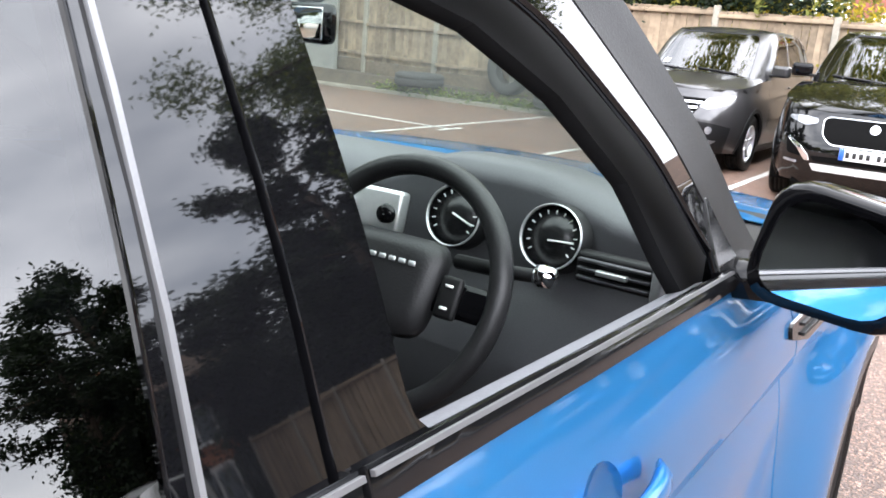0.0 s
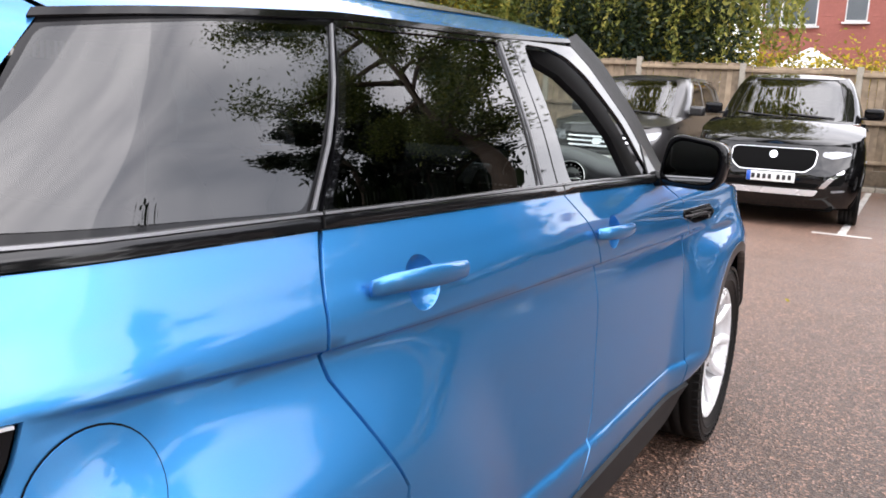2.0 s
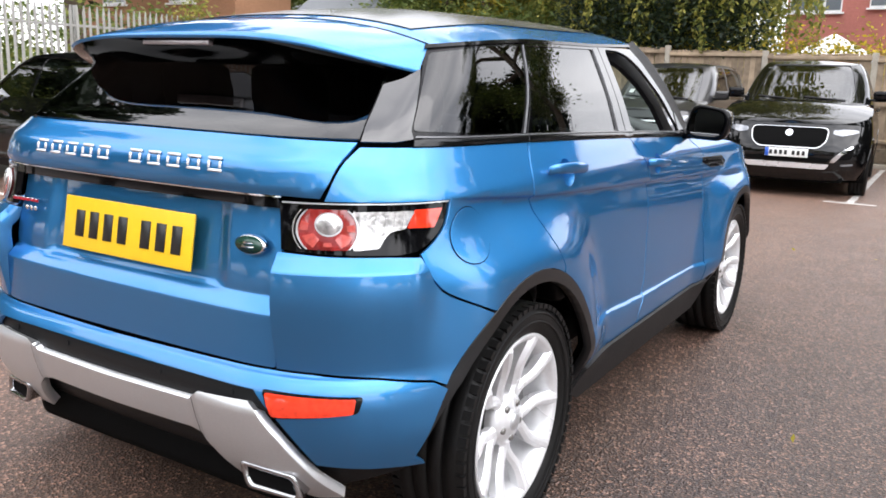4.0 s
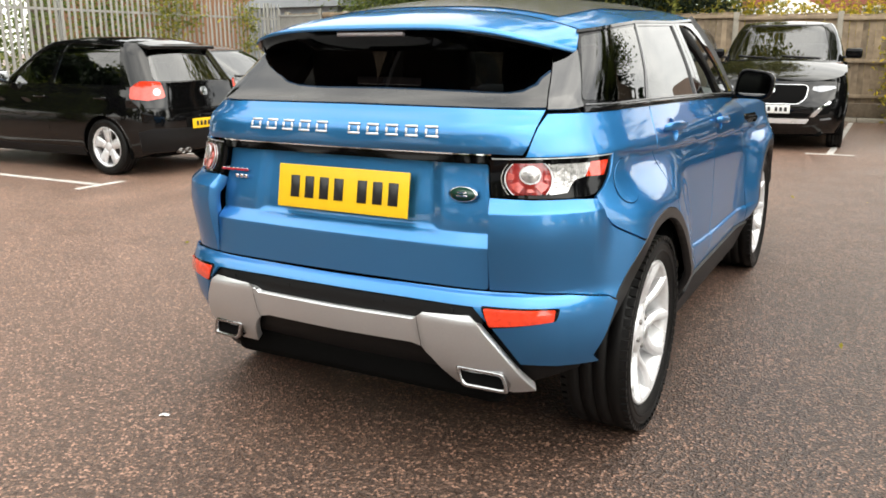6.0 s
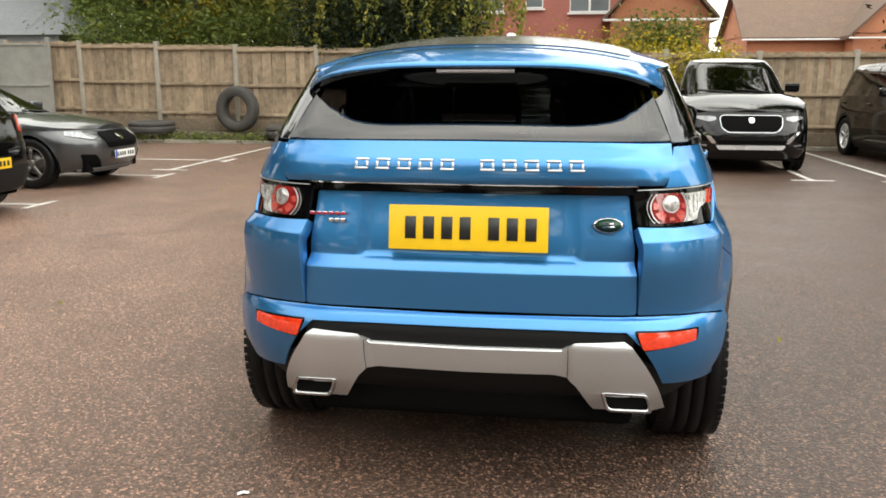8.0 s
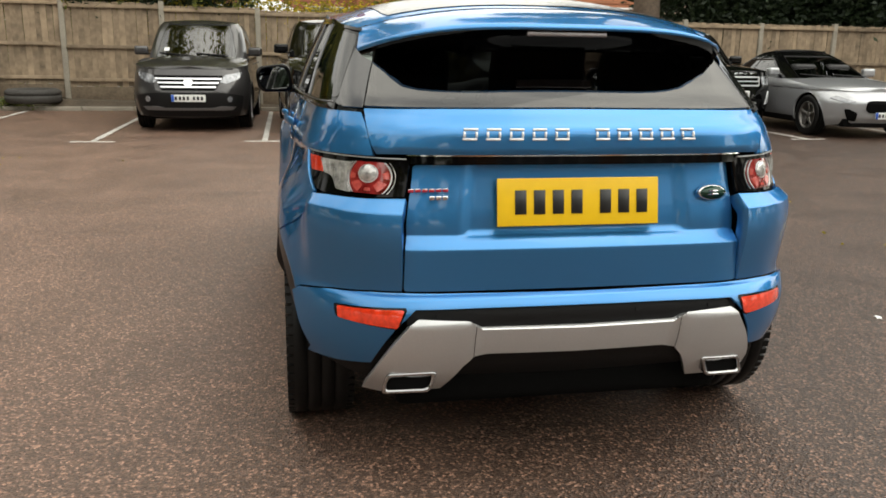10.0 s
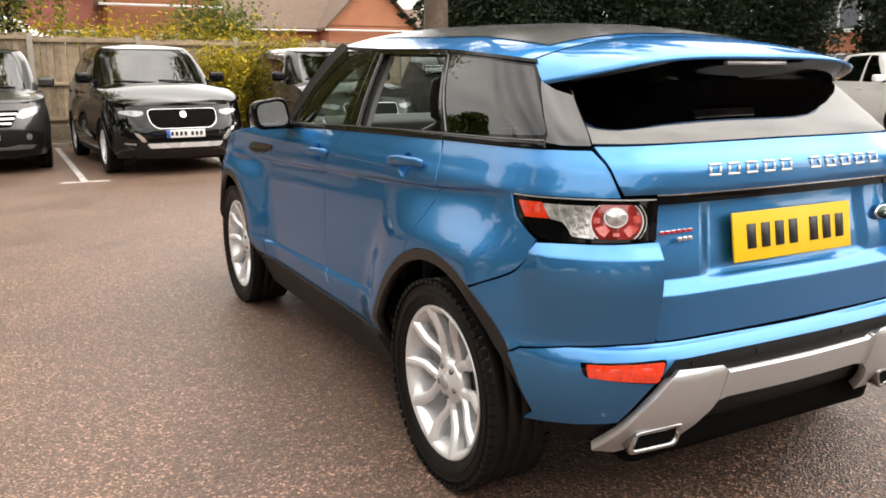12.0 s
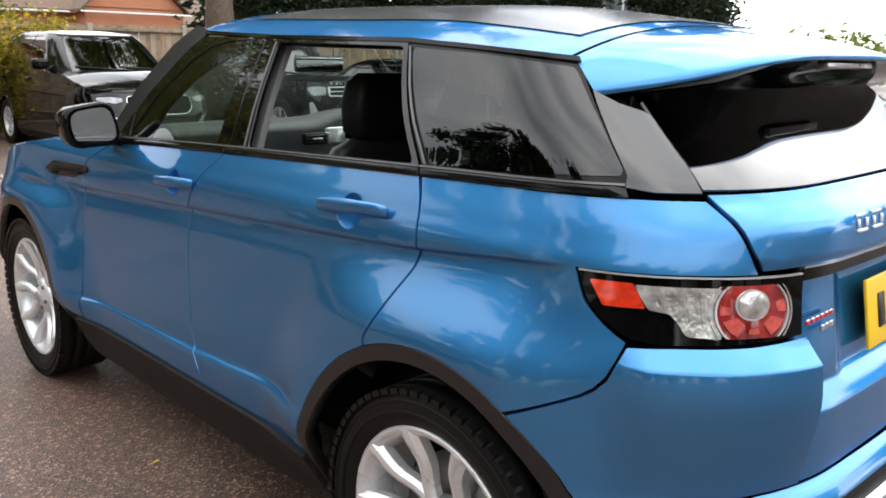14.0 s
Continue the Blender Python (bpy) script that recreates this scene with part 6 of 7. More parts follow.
# palisade fence
PALE_X = -13.4
pale_me = bpy.data.meshes.new("pale")
bm = bmesh.new()
add_loft(bm, [[(0.0, -0.034 * s, z), (0.018, -0.02 * s, z), (0.018, 0.02 * s, z), (0.0, 0.034 * s, z), (0.004, 0.02 * s, z), (0.004, -0.02 * s, z)] for z, s in ((0.06, 1), (2.14, 1), (2.28, 0.25))])
finish(bm)
bm.to_mesh(pale_me)
bm.free()
pale_me.materials.append(GALVANISED)
pal = tagged(thing("palisade_fence", "galvanised steel palisade fence with pointed pales", "fence"), kind="structure")
for k in range(90):
    y = 2.0 + 0.15 * k
    b = new("pale", pale_me)
    b.parent = pal
    b.matrix_basis = pose(PALE_X, y, 0.32, 0, random.uniform(-0.5, 0.5), random.uniform(-3, 3))
for z in (0.75, 2.2):
    part("palisade_rail", box((PALE_X - 0.03, 8.65, z), (0.05, 13.4, 0.05), 0.004), GALVANISED, pal)
for k in range(5):
    part("palisade_post", box((PALE_X - 0.08, 2.2 + 3.2 * k, 1.3), (0.06, 0.10, 2.6), 0.006), GALVANISED, pal)

# solid steel gate leaf between the two fences
gate = tagged(thing("steel_gate", "solid grey steel gate leaf between palisade and timber fence", "gate"), kind="structure")
part("gate_sheet", box((-12.68, 15.32, 1.32), (1.36, 0.03, 1.95), 0.004), GALVANISED, gate, smooth=False)
for gx in (-13.37, -11.98):
    part("gate_post", box((gx, 15.32, 1.22), (0.08, 0.08, 2.44), 0.006), GALVANISED, gate, smooth=False)
for gz in (0.36, 1.32, 2.28):
    part("gate_rail", box((-12.68, 15.29, gz), (1.30, 0.04, 0.05), 0.004), GALVANISED, gate, smooth=False)

# tyres against the fence
def tyre(x, y, z, m, label):
    bm = bmesh.new()
    add_lathe(bm, [(0.30, -0.10), (0.34, -0.13), (0.46, -0.14), (0.52, -0.10), (0.53, -0.04), (0.51, -0.035), (0.51, -0.02), (0.53, -0.015), (0.53, 0.04), (0.52, 0.10), (0.46, 0.14), (0.34, 0.13), (0.30, 0.10), (0.31, 0.0), (0.30, -0.10)], 40)
    t = tagged(part("old_tyre", finish(bm), surface("dusty_rubber", (0.055, 0.052, 0.048), 0.8, vary=0.3, grain=20, bump=0.002)), label, "tyre", "old tyres")
    t.matrix_basis = Matrix.Translation((x, y, z)) @ m


tyre(-7.25, 15.22, 0.78, pose(0, 0, 0, 12, 0, 80), "large worn black tyre leaning on the timber fence")
tyre(-5.95, 15.0, 0.28, pose(0, 0, 0, 0, 90, 0), "worn black tyre lying flat by the fence")
tyre(-9.3, 15.0, 0.36, pose(0, 0, 0, 0, 90, 0), "worn black tyre lying flat by the fence")


# ---- plants ----
def leaf_material(name, base, other, rough=0.6):
    m = bpy.data.materials.new(name)
    m.use_nodes = True
    n, l = m.node_tree.nodes, m.node_tree.links
    b = n["Principled BSDF"]
    geo, ramp = n.new("ShaderNodeNewGeometry"), n.new("ShaderNodeValToRGB")
    e = ramp.color_ramp.elements
    e[0].color, e[1].color = (*base, 1), (*other, 1)
    mid = ramp.color_ramp.elements.new(0.6)
    mid.color = (*[0.7 * p + 0.3 * q for p, q in zip(base, other)], 1)
    l.new(geo.outputs["Random Per Island"], ramp.inputs["Fac"])
    l.new(ramp.outputs["Color"], b.inputs["Base Color"])
    b.inputs["Roughness"].default_value = rough
    tr, mix = n.new("ShaderNodeBsdfTranslucent"), n.new("ShaderNodeMixShader")
    mix.inputs["Fac"].default_value = 0.35
    l.new(ramp.outputs["Color"], tr.inputs["Color"])
    l.new(b.outputs["BSDF"], mix.inputs[1])
    l.new(tr.outputs["BSDF"], mix.inputs[2])
    l.new(mix.outputs["Shader"], n["Material Output"].inputs["Surface"])
    return m


GREEN = leaf_material("green_leaves", (0.070, 0.115, 0.020), (0.260, 0.280, 0.055))
WILLOW = leaf_material("yellow_green_leaves", (0.130, 0.165, 0.028), (0.460, 0.400, 0.075))
GOLD = leaf_material("autumn_yellow_leaves", (0.210, 0.195, 0.020), (0.760, 0.550, 0.030))
DARKGREEN = leaf_material("dark_evergreen_leaves", (0.010, 0.022, 0.008), (0.035, 0.055, 0.018))
BARK = surface("bark", (0.13, 0.095, 0.07), 0.9, vary=0.4, grain=18, stain=4, bump=0.012)
rng = np.random.default_rng(7)


def leaves(name, centres, spread, count, size, mat, parent=None, droop=0.0):
    """Many small bent leaves scattered about centres (k x 3), each of them its own island."""
    k = len(centres)
    pick = rng.integers(0, k, count)
    pos = centres[pick] + rng.normal(0, 1, (count, 3)) * spread
    ax = rng.normal(0, 1, (count, 3))
    ax[:, 2] = ax[:, 2] * 0.6 - droop
    ax /= np.linalg.norm(ax, axis=1)[:, None]
    up = rng.normal(0, 1, (count, 3))
    sd = np.cross(ax, up)
    sd /= np.linalg.norm(sd, axis=1)[:, None] + 1e-9
    nn = np.cross(ax, sd)
    s = size * rng.uniform(0.6, 1.4, count)[:, None]
    tip, base = pos + ax * s, pos - ax * s
    left, right = pos + sd * s * 0.45 + nn * s * 0.18, pos - sd * s * 0.45 + nn * s * 0.18
    verts = np.stack([base, left, tip, right], 1).reshape(-1, 3)
    me = bpy.data.meshes.new(name)
    me.vertices.add(count * 4)
    me.vertices.foreach_set("co", verts.ravel())
    me.loops.add(count * 4)
    me.loops.foreach_set("vertex_index", np.arange(count * 4, dtype=np.int32))
    me.polygons.add(count)
    me.polygons.foreach_set("loop_start", np.arange(0, count * 4, 4, dtype=np.int32))
    me.update(calc_edges=True)
    return meshed(name, me, mat, parent, smooth=False)


def tree(name, x, y, h, trunk_r, crown, mat, label, count=9000, size=0.11, z0=0.0, clear=0.35, droop=0.0, lean=0.0):
    """A tapered trunk, forking limbs and a crown of leaf clumps round the limbs' ends. crown: its radii (across, up)."""
    root = thing(name, label, "tree", "trees", Matrix.Translation((x, y, z0)))
    bm = bmesh.new()
    pts = [(0.12 * math.sin(k * 1.3) * k / 6 + lean * k / 6, 0.1 * math.cos(k * 1.7) * k / 6, h * 0.86 * k / 6) for k in range(7)]
    add_tube(bm, pts, [trunk_r * (1.25 if k == 0 else 1 - 0.14 * k) for k in range(7)], 10)
    tips = []
    for k in range(22):
        t = clear + (0.95 - clear) * (k + 0.5) / 22
        i = t * 0.86 / 0.86 * 6
        a, b = pts[min(5, int(i))], pts[min(6, int(i) + 1)]
        f = i - int(i)
        o = Vector(a).lerp(Vector(b), min(1, f))
        ang = k * 2.4 + random.uniform(-0.4, 0.4)
        reach = crown[0] * math.sin(math.pi * min(0.97, 0.12 + 0.85 * (1 - (t - clear) / (1 - clear)))) * random.uniform(0.75, 1.1)
        e = o + Vector((math.cos(ang) * reach, math.sin(ang) * reach, crown[1] * random.uniform(0.10, 0.30)))
        m = o.lerp(e, 0.5) + Vector((0, 0, 0.12 * reach))
        add_tube(bm, [o, m, e], [trunk_r * 0.30, trunk_r * 0.18, trunk_r * 0.06], 6)
        for q in range(5):
            s = o.lerp(e, random.uniform(0.45, 1.05))
            tips.append((s.x + random.uniform(-0.5, 0.5), s.y + random.uniform(-0.5, 0.5), s.z + random.uniform(-0.25, 0.45)))
            if droop:
                for w in range(4):
                    tips.append((s.x + random.uniform(-0.3, 0.3), s.y + random.uniform(-0.3, 0.3), s.z - droop * (w + random.random()) * 0.5))
    tips += [(random.uniform(-0.4, 0.4), random.uniform(-0.4, 0.4), h * random.uniform(0.8, 1.0)) for _ in range(6)]
    part("trunk", finish(bm), BARK, root)
    leaves("crown", np.array(tips), np.array([0.30, 0.30, 0.26 + 0.16 * bool(droop)]) * (crown[0] / 3.0) ** 0.5, count, size, mat, root, droop)
    return root


def bush(name, pts, spread, count, size, mat, label, category="bush"):
    ob = leaves(name, np.array(pts, float), np.array(spread), count, size, mat)
    tagged(ob, label, category, kind="stuff")
    return ob


willow = tree("willow_tree", -4.0, 18.8, 18.5, 0.30, (5.2, 4.6), WILLOW, "tall tree with drooping yellow-green foliage behind the fence", 56000, 0.092, 0.2, 0.16, 0.9)
strands = []
for k in range(150):
    sx, sy, top, low = random.uniform(-2.6, 3.3), random.uniform(-3.4, -0.8), random.uniform(4.0, 7.5), random.uniform(1.9, 3.4)
    strands += [(sx + 0.05 * math.sin(z * 5 + k), sy, z) for z in np.arange(low, top, 0.22)]
leaves("hanging_foliage", np.array(strands), np.array([0.045, 0.045, 0.10]), 30000, 0.055, WILLOW, willow, 1.2)
tree("willow_tree", -8.6, 21.0, 11.5, 0.24, (3.4, 3.0), WILLOW, "tall tree with drooping yellow-green foliage behind the fence", 20000, 0.090, 0.2, 0.32, 0.8)
tree("broadleaf_tree", -12.5, 21.5, 8.5, 0.26, (3.8, 3.0), GREEN, "broadleaf tree with green and yellowing leaves", 14000, 0.10, 0.2, 0.22)
tree("broadleaf_tree", -10.2, 19.8, 8.0, 0.22, (1.7, 2.6), GOLD, "small tree turning autumn yellow behind the fence", 9000, 0.075, 0.2, 0.25)
tree("broadleaf_tree", -7.0, 24.0, 9.5, 0.28, (3.6, 3.0), DARKGREEN, "dark green tree behind the fence", 11000, 0.11, 0.2, 0.22)
tree("broadleaf_tree", 7.75, 16.5, 17.5, 0.36, (5.2, 4.8), GREEN, "large tree with a thick bare trunk behind the fence", 60000, 0.078, 0.1, 0.36)
tree("evergreen_tree", 11.5, 18.5, 13.0, 0.30, (3.2, 3.2), DARKGREEN, "dense dark evergreen behind the timber fence", 24000, 0.14, 0.0, 0.08)
tree("evergreen_tree", 15.2, 18.0, 15.0, 0.30, (3.2, 3.0), DARKGREEN, "dense dark evergreen behind the timber fence", 22000, 0.14, 0.0, 0.08)
tree("evergreen_tree", 23.5, 14.5, 13.0, 0.30, (3.6, 3.4), DARKGREEN, "dense dark evergreen behind the timber fence", 20000, 0.14, 0.0, 0.08)
tree("evergreen_tree", 20.2, 11.4, 8.5, 0.24, (2.0, 2.4), DARKGREEN, "dark conical evergreen at the edge of the car park", 16000, 0.09, 0.0, 0.06)
tree("evergreen_tree", 23.0, 2.0, 8.0, 0.28, (3.0, 2.8), DARKGREEN, "dark evergreen at the edge of the car park", 9000, 0.13, 0.0, 0.12)

# tall trees mostly out of view, added so the left windows reflect dark
for tx, ty, th in ((-24.0, 12.5, 19.0), (-27.0, 18.0, 22.0), (-22.0, 31.0, 14.0), (-14.5, 29.0, 11.0), (-27.5, 5.0, 17.0)):
    tree("broadleaf_tree", tx, ty, th, 0.45, (5.6, 5.4), DARKGREEN if tx < -22 else GREEN, "tall broadleaf tree added over the fences to darken reflections", 15000, 0.25, 0.0, 0.22)
bush("hedge", [(x, 23.5 + 0.6 * math.sin(x * 1.7), 0.8 + 0.6 * k) for x in np.arange(-11.0, -2.6, 0.8) for k in range(12)], (0.5, 0.5, 0.4), 20000, 0.11, GREEN, "tall green shrubs beyond the willow", "hedge")
bush("yellow_bush", [(x, 15.1 + 0.25 * math.sin(x * 3), 0.5 + 0.17 * k + 0.2 * math.sin(x * 2)) for x in (1.85, 2.2, 2.6, 3.0, 3.4) for k in range(8)], (0.22, 0.24, 0.20), 20000, 0.045, GOLD, "overgrown bush turning bright yellow on the fence")
bush("hedge", [(x, 17.2 + 0.5 * math.sin(x * 1.7), 1.2 + 0.4 * k) for x in np.arange(-3.5, 3.4, 0.6) for k in range(3)], (0.45, 0.4, 0.28), 18000, 0.05, GOLD, "overgrown hedge turning yellow behind the fence", "hedge")
bush("hedge", [(x, 18.2 + 0.5 * math.sin(x * 1.7), 1.0 + 0.4 * k) for x in (2.1, 2.6, 3.1) for k in range(5)], (0.32, 0.3, 0.24), 7000, 0.055, GREEN, "rounded green shrub behind the timber fence", "shrub")
bush("hedge", [(x, 18.5 + 0.5 * math.sin(x * 1.7), 1.0 + 0.5 * k) for x in np.arange(-12.6, -3.0, 0.8) for k in range(5 if x < -6.5 else 8)], (0.5, 0.5, 0.4), 30000, 0.062, GREEN, "green hedge and shrubs behind the fence", "hedge")
bush("hedge", [(x, 17.3 + 0.4 * math.sin(x * 1.7), 0.8 + 0.5 * k) for x in np.arange(8.8, 24.0, 0.8) for k in range(8)], (0.5, 0.45, 0.4), 64000, 0.072, DARKGREEN, "tall dark evergreen hedge behind the fence", "hedge")
bush("hedge", [(x, 20.5 + 0.6 * math.sin(x * 1.3), 0.8 + 0.75 * k) for x in np.arange(10.5, 27.0, 1.0) for k in range(12)], (0.6, 0.5, 0.5), 24000, 0.20, DARKGREEN, "tall dark evergreen belt behind the timber fence", "hedge")
bush("hedge", [(x, 27.0 + 0.6 * math.sin(x * 1.7), 0.8 + 0.7 * k) for x in np.arange(-27.0, -13.0, 0.9) for k in range(10)], (0.6, 0.5, 0.5), 22000, 0.13, GREEN, "tall green shrubs behind the outbuilding", "hedge")
bush("overhang", [(x, 15.95, 2.3 + 0.3 * k) for x in np.arange(-5.8, -1.8, 0.35) for k in range(4)], (0.22, 0.22, 0.18), 6500, 0.06, DARKGREEN, "dark foliage showing over the fence", "shrub")
bush("ivy", [(-7.0 + 0.2 * k, 14.95, 0.12) for k in range(-16, 6)], (0.2, 0.12, 0.07), 2600, 0.035, GREEN, "low weeds and ivy along the fence foot", "weeds")
bush("hedge", [(-14.9 + 0.4 * math.sin(y * 2), y, 0.6 + 0.45 * k) for y in np.arange(-4.0, 12.5, 0.6) for k in range(8 if y < 4.5 else 5)], (0.35, 0.4, 0.3), 22000, 0.065, GREEN, "scrubby hedge growing through the steel fence", "hedge")
bush("climber", [(-13.35, y, z) for y, z in ((11.2, 2.3), (11.6, 2.6), (12.0, 2.2), (11.4, 1.7), (13.9, 2.2), (14.1, 1.6))], (0.15, 0.25, 0.3), 1600, 0.055, WILLOW, "yellow-green climber on the steel fence", "climber")
bush("fallen_leaves", [(random.uniform(-9, 10), random.uniform(1, 14.7), 0.012) for _ in range(60)], (0.25, 0.25, 0.0015), 90, 0.018, GOLD, "scattered fallen yellow leaves on the tarmac", "leaves")


# ---- buildings ----
BRICK = surface("red_brick", (0.42, 0.175, 0.095), 0.85, vary=0.2, grain=14, stain=1.0)
RENDER = surface("pink_red_wall", (0.42, 0.155, 0.125), 0.85, vary=0.12, grain=10, stain=0.8)
BROWN_BRICK = surface("brown_brick", (0.34, 0.175, 0.095), 0.85, vary=0.2, grain=14, stain=1.2)
TILES = surface("brown_roof_tiles", (0.13, 0.085, 0.060), 0.8, vary=0.25, grain=8, stain=1.5, bump=0.02)
SLATE = surface("grey_roof", (0.19, 0.20, 0.21), 0.75, vary=0.15, grain=8, stain=1.5)
UPVC = surface("white_window_frame", (0.78, 0.78, 0.77), 0.4, vary=0.05)
PANE = surface("window_pane", (0.16, 0.18, 0.20), 0.05, vary=0.3, stain=0.7, coat=1.0)


def courses(parent, x0, x1, y, z0, z1, mat):
    """Proud brick courses so that the wall's joints are real."""
    bm = bmesh.new()
    n = int((z1 - z0) / 0.15)
    for k in range(n):
        add_box(bm, ((x0 + x1) / 2, y, z0 + 0.15 * (k + 0.5)), (x1 - x0, 0.02, 0.135))
    return part("brick_course", bm, mat, parent, smooth=False)


def house(label, at, w, d, eaves, ridge, wall, roof, windows, gable_front=False):
    root = thing("house", label, "house", "houses", at)
    part("wall", box((0, d / 2, eaves / 2), (w, d, eaves)), wall, root, smooth=False)
    courses(root, -w / 2, w / 2, -0.008, 0.1, eaves, wall)
    bm = bmesh.new()
    o = 0.35
    if gable_front:
        rows = [[(-w / 2 - o, y, eaves - 0.15), (0, y, ridge), (w / 2 + o, y, eaves - 0.15), (w / 2 + o, y, eaves - 0.3), (0, y, ridge - 0.18), (-w / 2 - o, y, eaves - 0.3)] for y in (-o, d + o)]
    else:
        rows = [[(x, -o, eaves - 0.15), (x, d / 2, ridge), (x, d + o, eaves - 0.15), (x, d + o, eaves - 0.3), (x, d / 2, ridge - 0.18), (x, -o, eaves - 0.3)] for x in (-w / 2 - o, w / 2 + o)]
    add_loft(bm, rows)
    rf = part("roof", finish(bm), roof, root, smooth=False)
    bm = bmesh.new()
    if gable_front:
        add_loft(bm, [[(-w / 2, y, eaves - 0.05), (w / 2, y, eaves - 0.05), (0, y, ridge - 0.2)] for y in (0.0, d)])
    else:
        add_loft(bm, [[(x, 0, eaves - 0.05), (x, d, eaves - 0.05), (x, d / 2, ridge - 0.2)] for x in (-w / 2, w / 2)])
    part("gable", finish(bm), wall, root, smooth=False)
    part("gutter", box((0, -o, eaves - 0.28), (w + 2 * o, 0.10, 0.10), 0.03), UPVC, root)
    part("chimney", box((w * 0.25, d / 2, ridge + 0.4), (0.6, 0.6, 1.4), 0.02), wall, rf, smooth=False)
    for x, z, ww, hh in windows:
        win = part("window", box((x, -0.01, z), (ww, 0.10, hh), 0.01), UPVC, root, smooth=False)
        n = max(1, round(ww / 0.75))
        for k in range(n):
            pw = ww / n - 0.10
            part("pane", box((x - ww / 2 + ww / n * (k + 0.5), -0.058, z), (pw, 0.03, hh - 0.14), 0.004), PANE, win, smooth=False)
        part("sill", box((x, -0.07, z - hh / 2 - 0.05), (ww + 0.2, 0.18, 0.07), 0.01), UPVC, win, smooth=False)
    return root


house("red brick house with white-framed windows and a brown tiled roof", Matrix.Translation((-1.0, 36, 0.6)), 7.4, 9.0, 6.4, 9.2, RENDER, TILES,
      [(-2.6, 4.7, 2.0, 1.5), (-0.2, 4.8, 0.8, 1.4), (2.3, 4.7, 1.8, 1.6), (-2.6, 1.7, 2.2, 1.5), (2.0, 1.7, 2.0, 1.5)])
house("orange brick house with a lower tiled porch roof", Matrix.Translation((4.3, 34.5, 0.6)), 4.2, 9.0, 3.7, 6.2, BRICK, TILES, [(0.5, 1.6, 1.8, 1.4)], True)
house("low house with a brown tiled roof far behind the fence", Matrix.Translation((14.6, 46.5, 0.4)), 8.4, 8.0, 3.6, 6.4, BRICK, TILES, [(-3.0, 1.8, 1.8, 1.3), (1.5, 1.8, 2.2, 1.3)])
house("low orange brick house with a tiled gable beyond the fence", Matrix.Translation((18.4, 45.0, 0.4)), 5.6, 9.0, 3.6, 6.6, BRICK, TILES, [(-0.8, 1.8, 1.8, 1.3)], True)
house("white bungalow with a grey-brown roof", Matrix.Translation((27.0, 58, 0.4)), 12.0, 8.0, 3.2, 6.0, UPVC, TILES, [(-3.0, 1.8, 1.8, 1.3), (2.0, 1.8, 2.2, 1.3)])
house("brown brick building behind the steel fence", Matrix.Translation((-25.9, 20.5, 0)), 9.6, 3.0, 6.5, 8.5, BROWN_BRICK, SLATE, [(-2.0, 4.6, 1.4, 1.3), (2.0, 4.6, 1.4, 1.3)])
house("terraced brick house across the road", Matrix.Translation((32.4, 21.1, 0)) @ pose(0, 0, 0, 0, 0, -57), 7.0, 8.0, 5.6, 8.6, BRICK, TILES, [(-1.5, 3.9, 2.6, 1.6), (1.9, 3.9, 2.2, 1.6), (-1.5, 1.4, 2.6, 1.4), (1.9, 1.4, 2.0, 1.4)])
shed = thing("outbuilding", "grey felt-roofed outbuilding behind the steel fence", "outbuilding", at=Matrix.Translation((-16.3, 18.8, 0)))
part("wall", box((0.6, 2, 1.4), (3.6, 4.0, 2.8)), surface("grey_cladding", (0.26, 0.28, 0.30), 0.7, vary=0.12, grain=6), shed, smooth=False)
bm = bmesh.new()
add_loft(bm, [[(x, -0.2, 2.7), (x, 2.0, 4.1), (x, 4.2, 2.7), (x, 2.0, 3.9)] for x in (-1.3, 1.4)] + [[(2.7, -0.2, 2.7), (2.7, 2.0, 2.75), (2.7, 4.2, 2.7), (2.7, 2.0, 2.65)]])
part("roof", finish(bm), SLATE, shed, smooth=False)
tent = thing("garden_canopy", "white pitched garden canopy beyond the fence", "canopy", at=Matrix.Translation((-1.65, 27.0, 0.3)))
bm = bmesh.new()
rings = []
for r, z in ((1.66, 1.78), (1.70, 1.80), (1.66, 1.98), (1.15, 2.22), (0.60, 2.50), (0.06, 2.82)):
    rings.append([(r * a - 0.02 * r * a * abs(b), r * b - 0.02 * r * b * abs(a), z - 0.05 * r * (1 - max(abs(a), abs(b)) + min(abs(a), abs(b)))) for a, b in ((-1, -1), (-0.5, -1), (0, -1), (0.5, -1), (1, -1), (1, 0), (1, 1), (0, 1), (-1, 1), (-1, 0))])
add_loft(bm, rings)
part("canopy", finish(bm), UPVC, tent)
for sx in (-1.6, 1.6):
    for y in (-1.6, 1.6):
        part("pole", box((sx, y, 0.78), (0.06, 0.06, 2.1), 0.01), UPVC, tent)
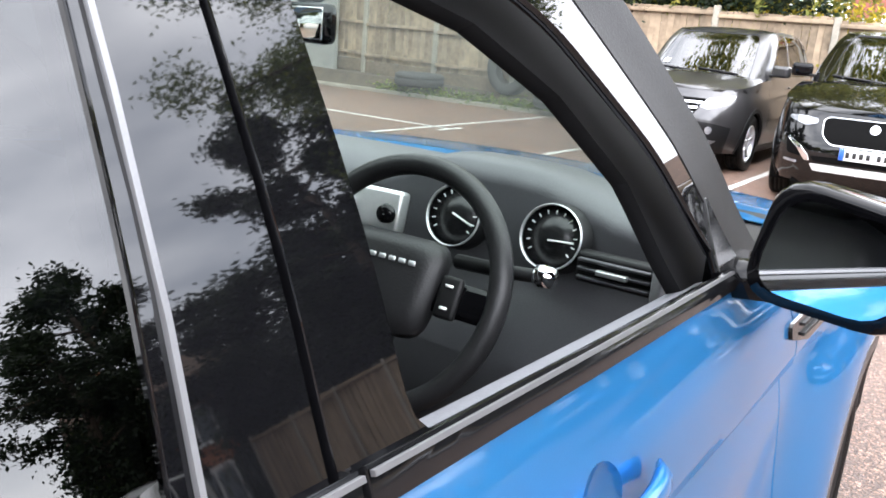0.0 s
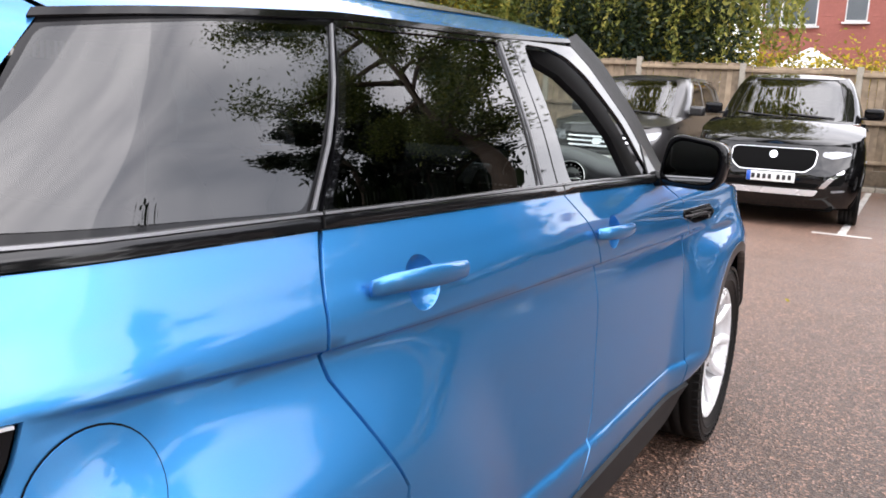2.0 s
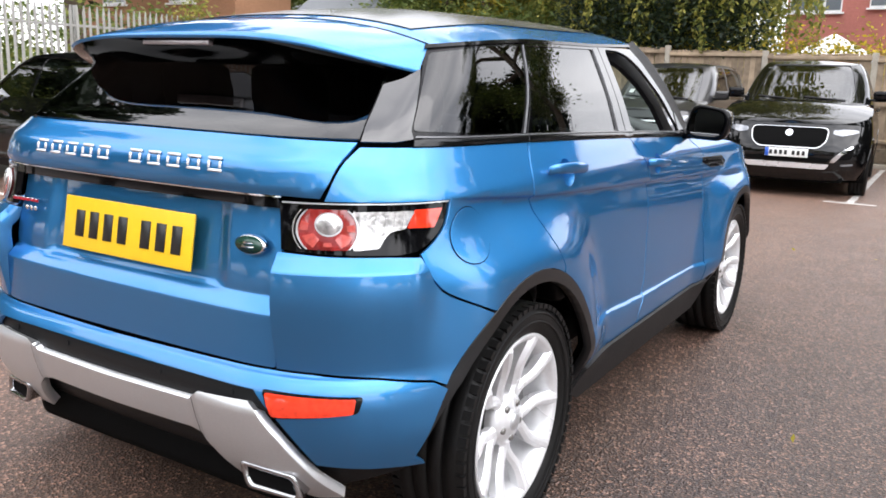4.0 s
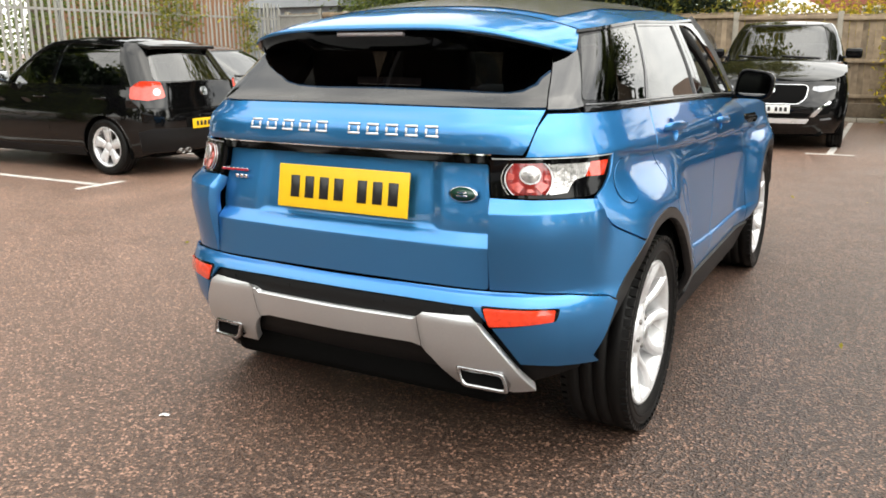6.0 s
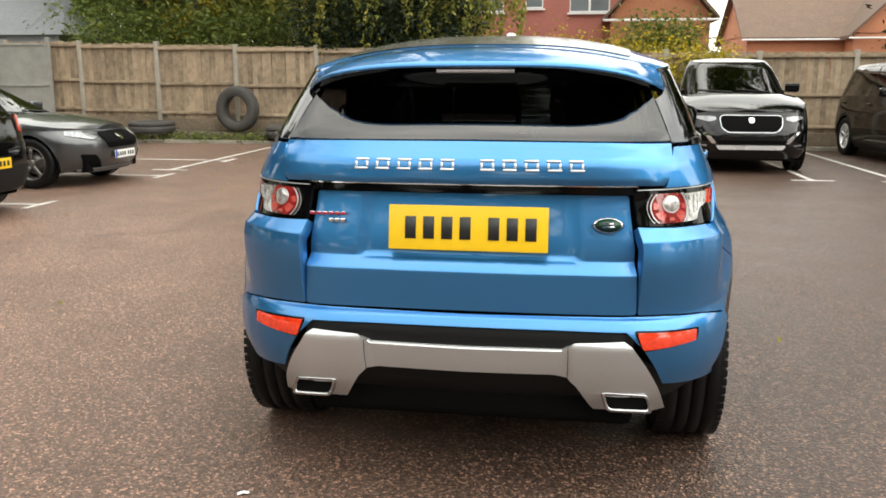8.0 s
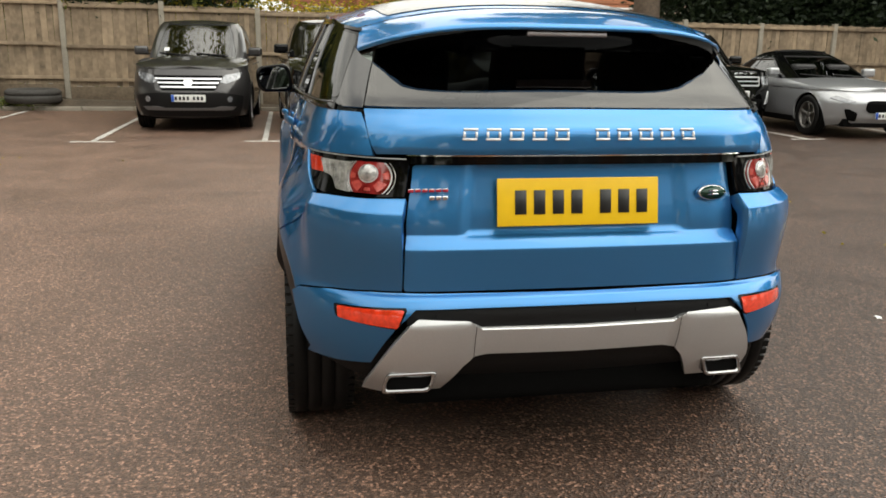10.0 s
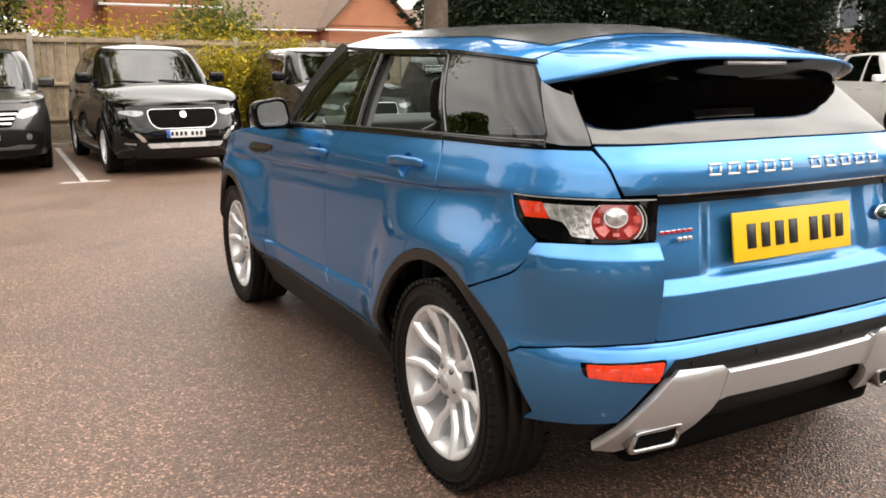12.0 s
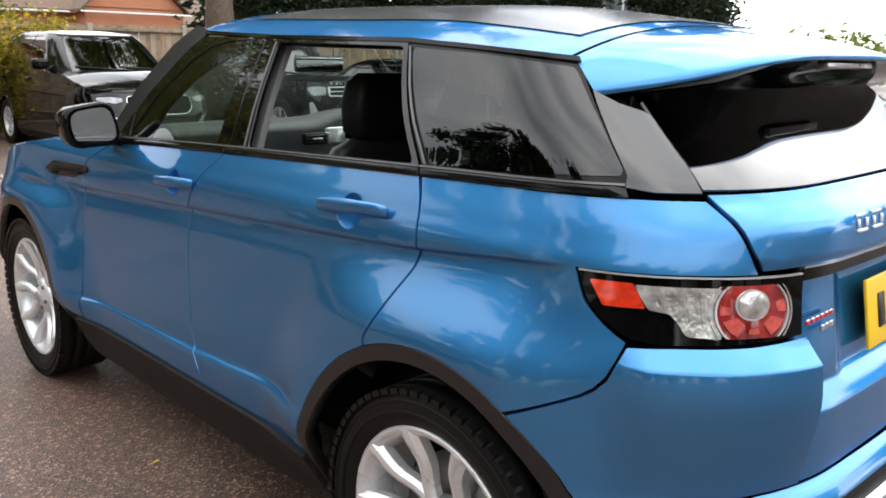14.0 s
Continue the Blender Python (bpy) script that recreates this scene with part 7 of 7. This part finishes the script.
# unseen trees and a building behind the camera, added for paint and glass reflections
for i in range(11):
    x = -24 + 5.2 * i
    tree("broadleaf_tree", x, -25.0 - 3.0 * math.sin(i * 2.1), (8.0 if x < -4 else 12.0) + 1.6 * math.sin(i * 1.3), 0.32, (4.2, 4.4 if x > -4 else 3.2), (GREEN, DARKGREEN, WILLOW)[i % 3], "unseen broadleaf tree added behind the camera to darken reflections", 12000, 0.19, 0.0, 0.10)
# unseen trees left of the car, added to darken its flank and windows
for i in range(5):
    tree("broadleaf_tree", -18.5 - 2 * (i % 2), -14 + 4.2 * i, (8.5 if i < 3 else 15.5) + 1.5 * math.sin(i * 1.9), 0.34, (4.6, 4.6), (DARKGREEN, GREEN)[i % 2], "unseen tall tree added on the left to darken reflections", 26000, 0.22, 0.0, 0.10)
for i in range(4):
    tree("broadleaf_tree", 24.0 + 2 * (i % 2), -12 + 5.0 * i, 8.5, 0.28, (3.4, 3.0), (DARKGREEN, GREEN)[i % 2], "tree at the edge of the car park", 14000, 0.13, 0.0, 0.15)
house("brown brick building across the car park", Matrix.Translation((9.0, -16.0, 0)) @ pose(0, 0, 0, 0, 0, 180), 14.0, 8.0, 4.0, 6.0, BROWN_BRICK, SLATE, [(-4.5, 1.6, 3.6, 2.4), (0.0, 1.6, 3.6, 2.4), (4.5, 1.6, 3.6, 2.4)])
bush("far_woods", [(60 * math.sin(radians(a)) * (1 + 0.1 * math.sin(a)), 70 * math.cos(radians(a)), 0.6 + 0.55 * k + 0.8 * (0.5 + 0.5 * math.sin(a * 0.21))) for a in np.arange(-80, 200, 1.6) for k in range(4)], (1.3, 1.3, 0.45), 30000, 0.28, GREEN, "far belt of trees round the car park", "woods")


# scraps of paper on the tarmac
for lx, ly, ls, la in ((-0.76, -0.83, 0.020, 20), (2.23, 0.645, 0.026, 70)):
    bm = bmesh.new()
    rows = [[(-ls, -ls * 0.5, 0.002), (0, -ls * 0.6, 0.008), (ls, -ls * 0.4, 0.003)], [(-ls * 0.9, 0, 0.006), (0.1 * ls, 0, 0.012), (ls * 1.1, 0.1 * ls, 0.005)], [(-ls, ls * 0.5, 0.002), (0, ls * 0.45, 0.007), (ls * 0.9, ls * 0.6, 0.002)]]
    add_loft(bm, rows, closed=False)
    scrap = tagged(part("paper_scrap", finish(bm), UPVC), "small crumpled white paper scrap on the tarmac", "litter", "litter")
    scrap.matrix_basis = pose(lx, ly, 0.001, 0, 0, la)
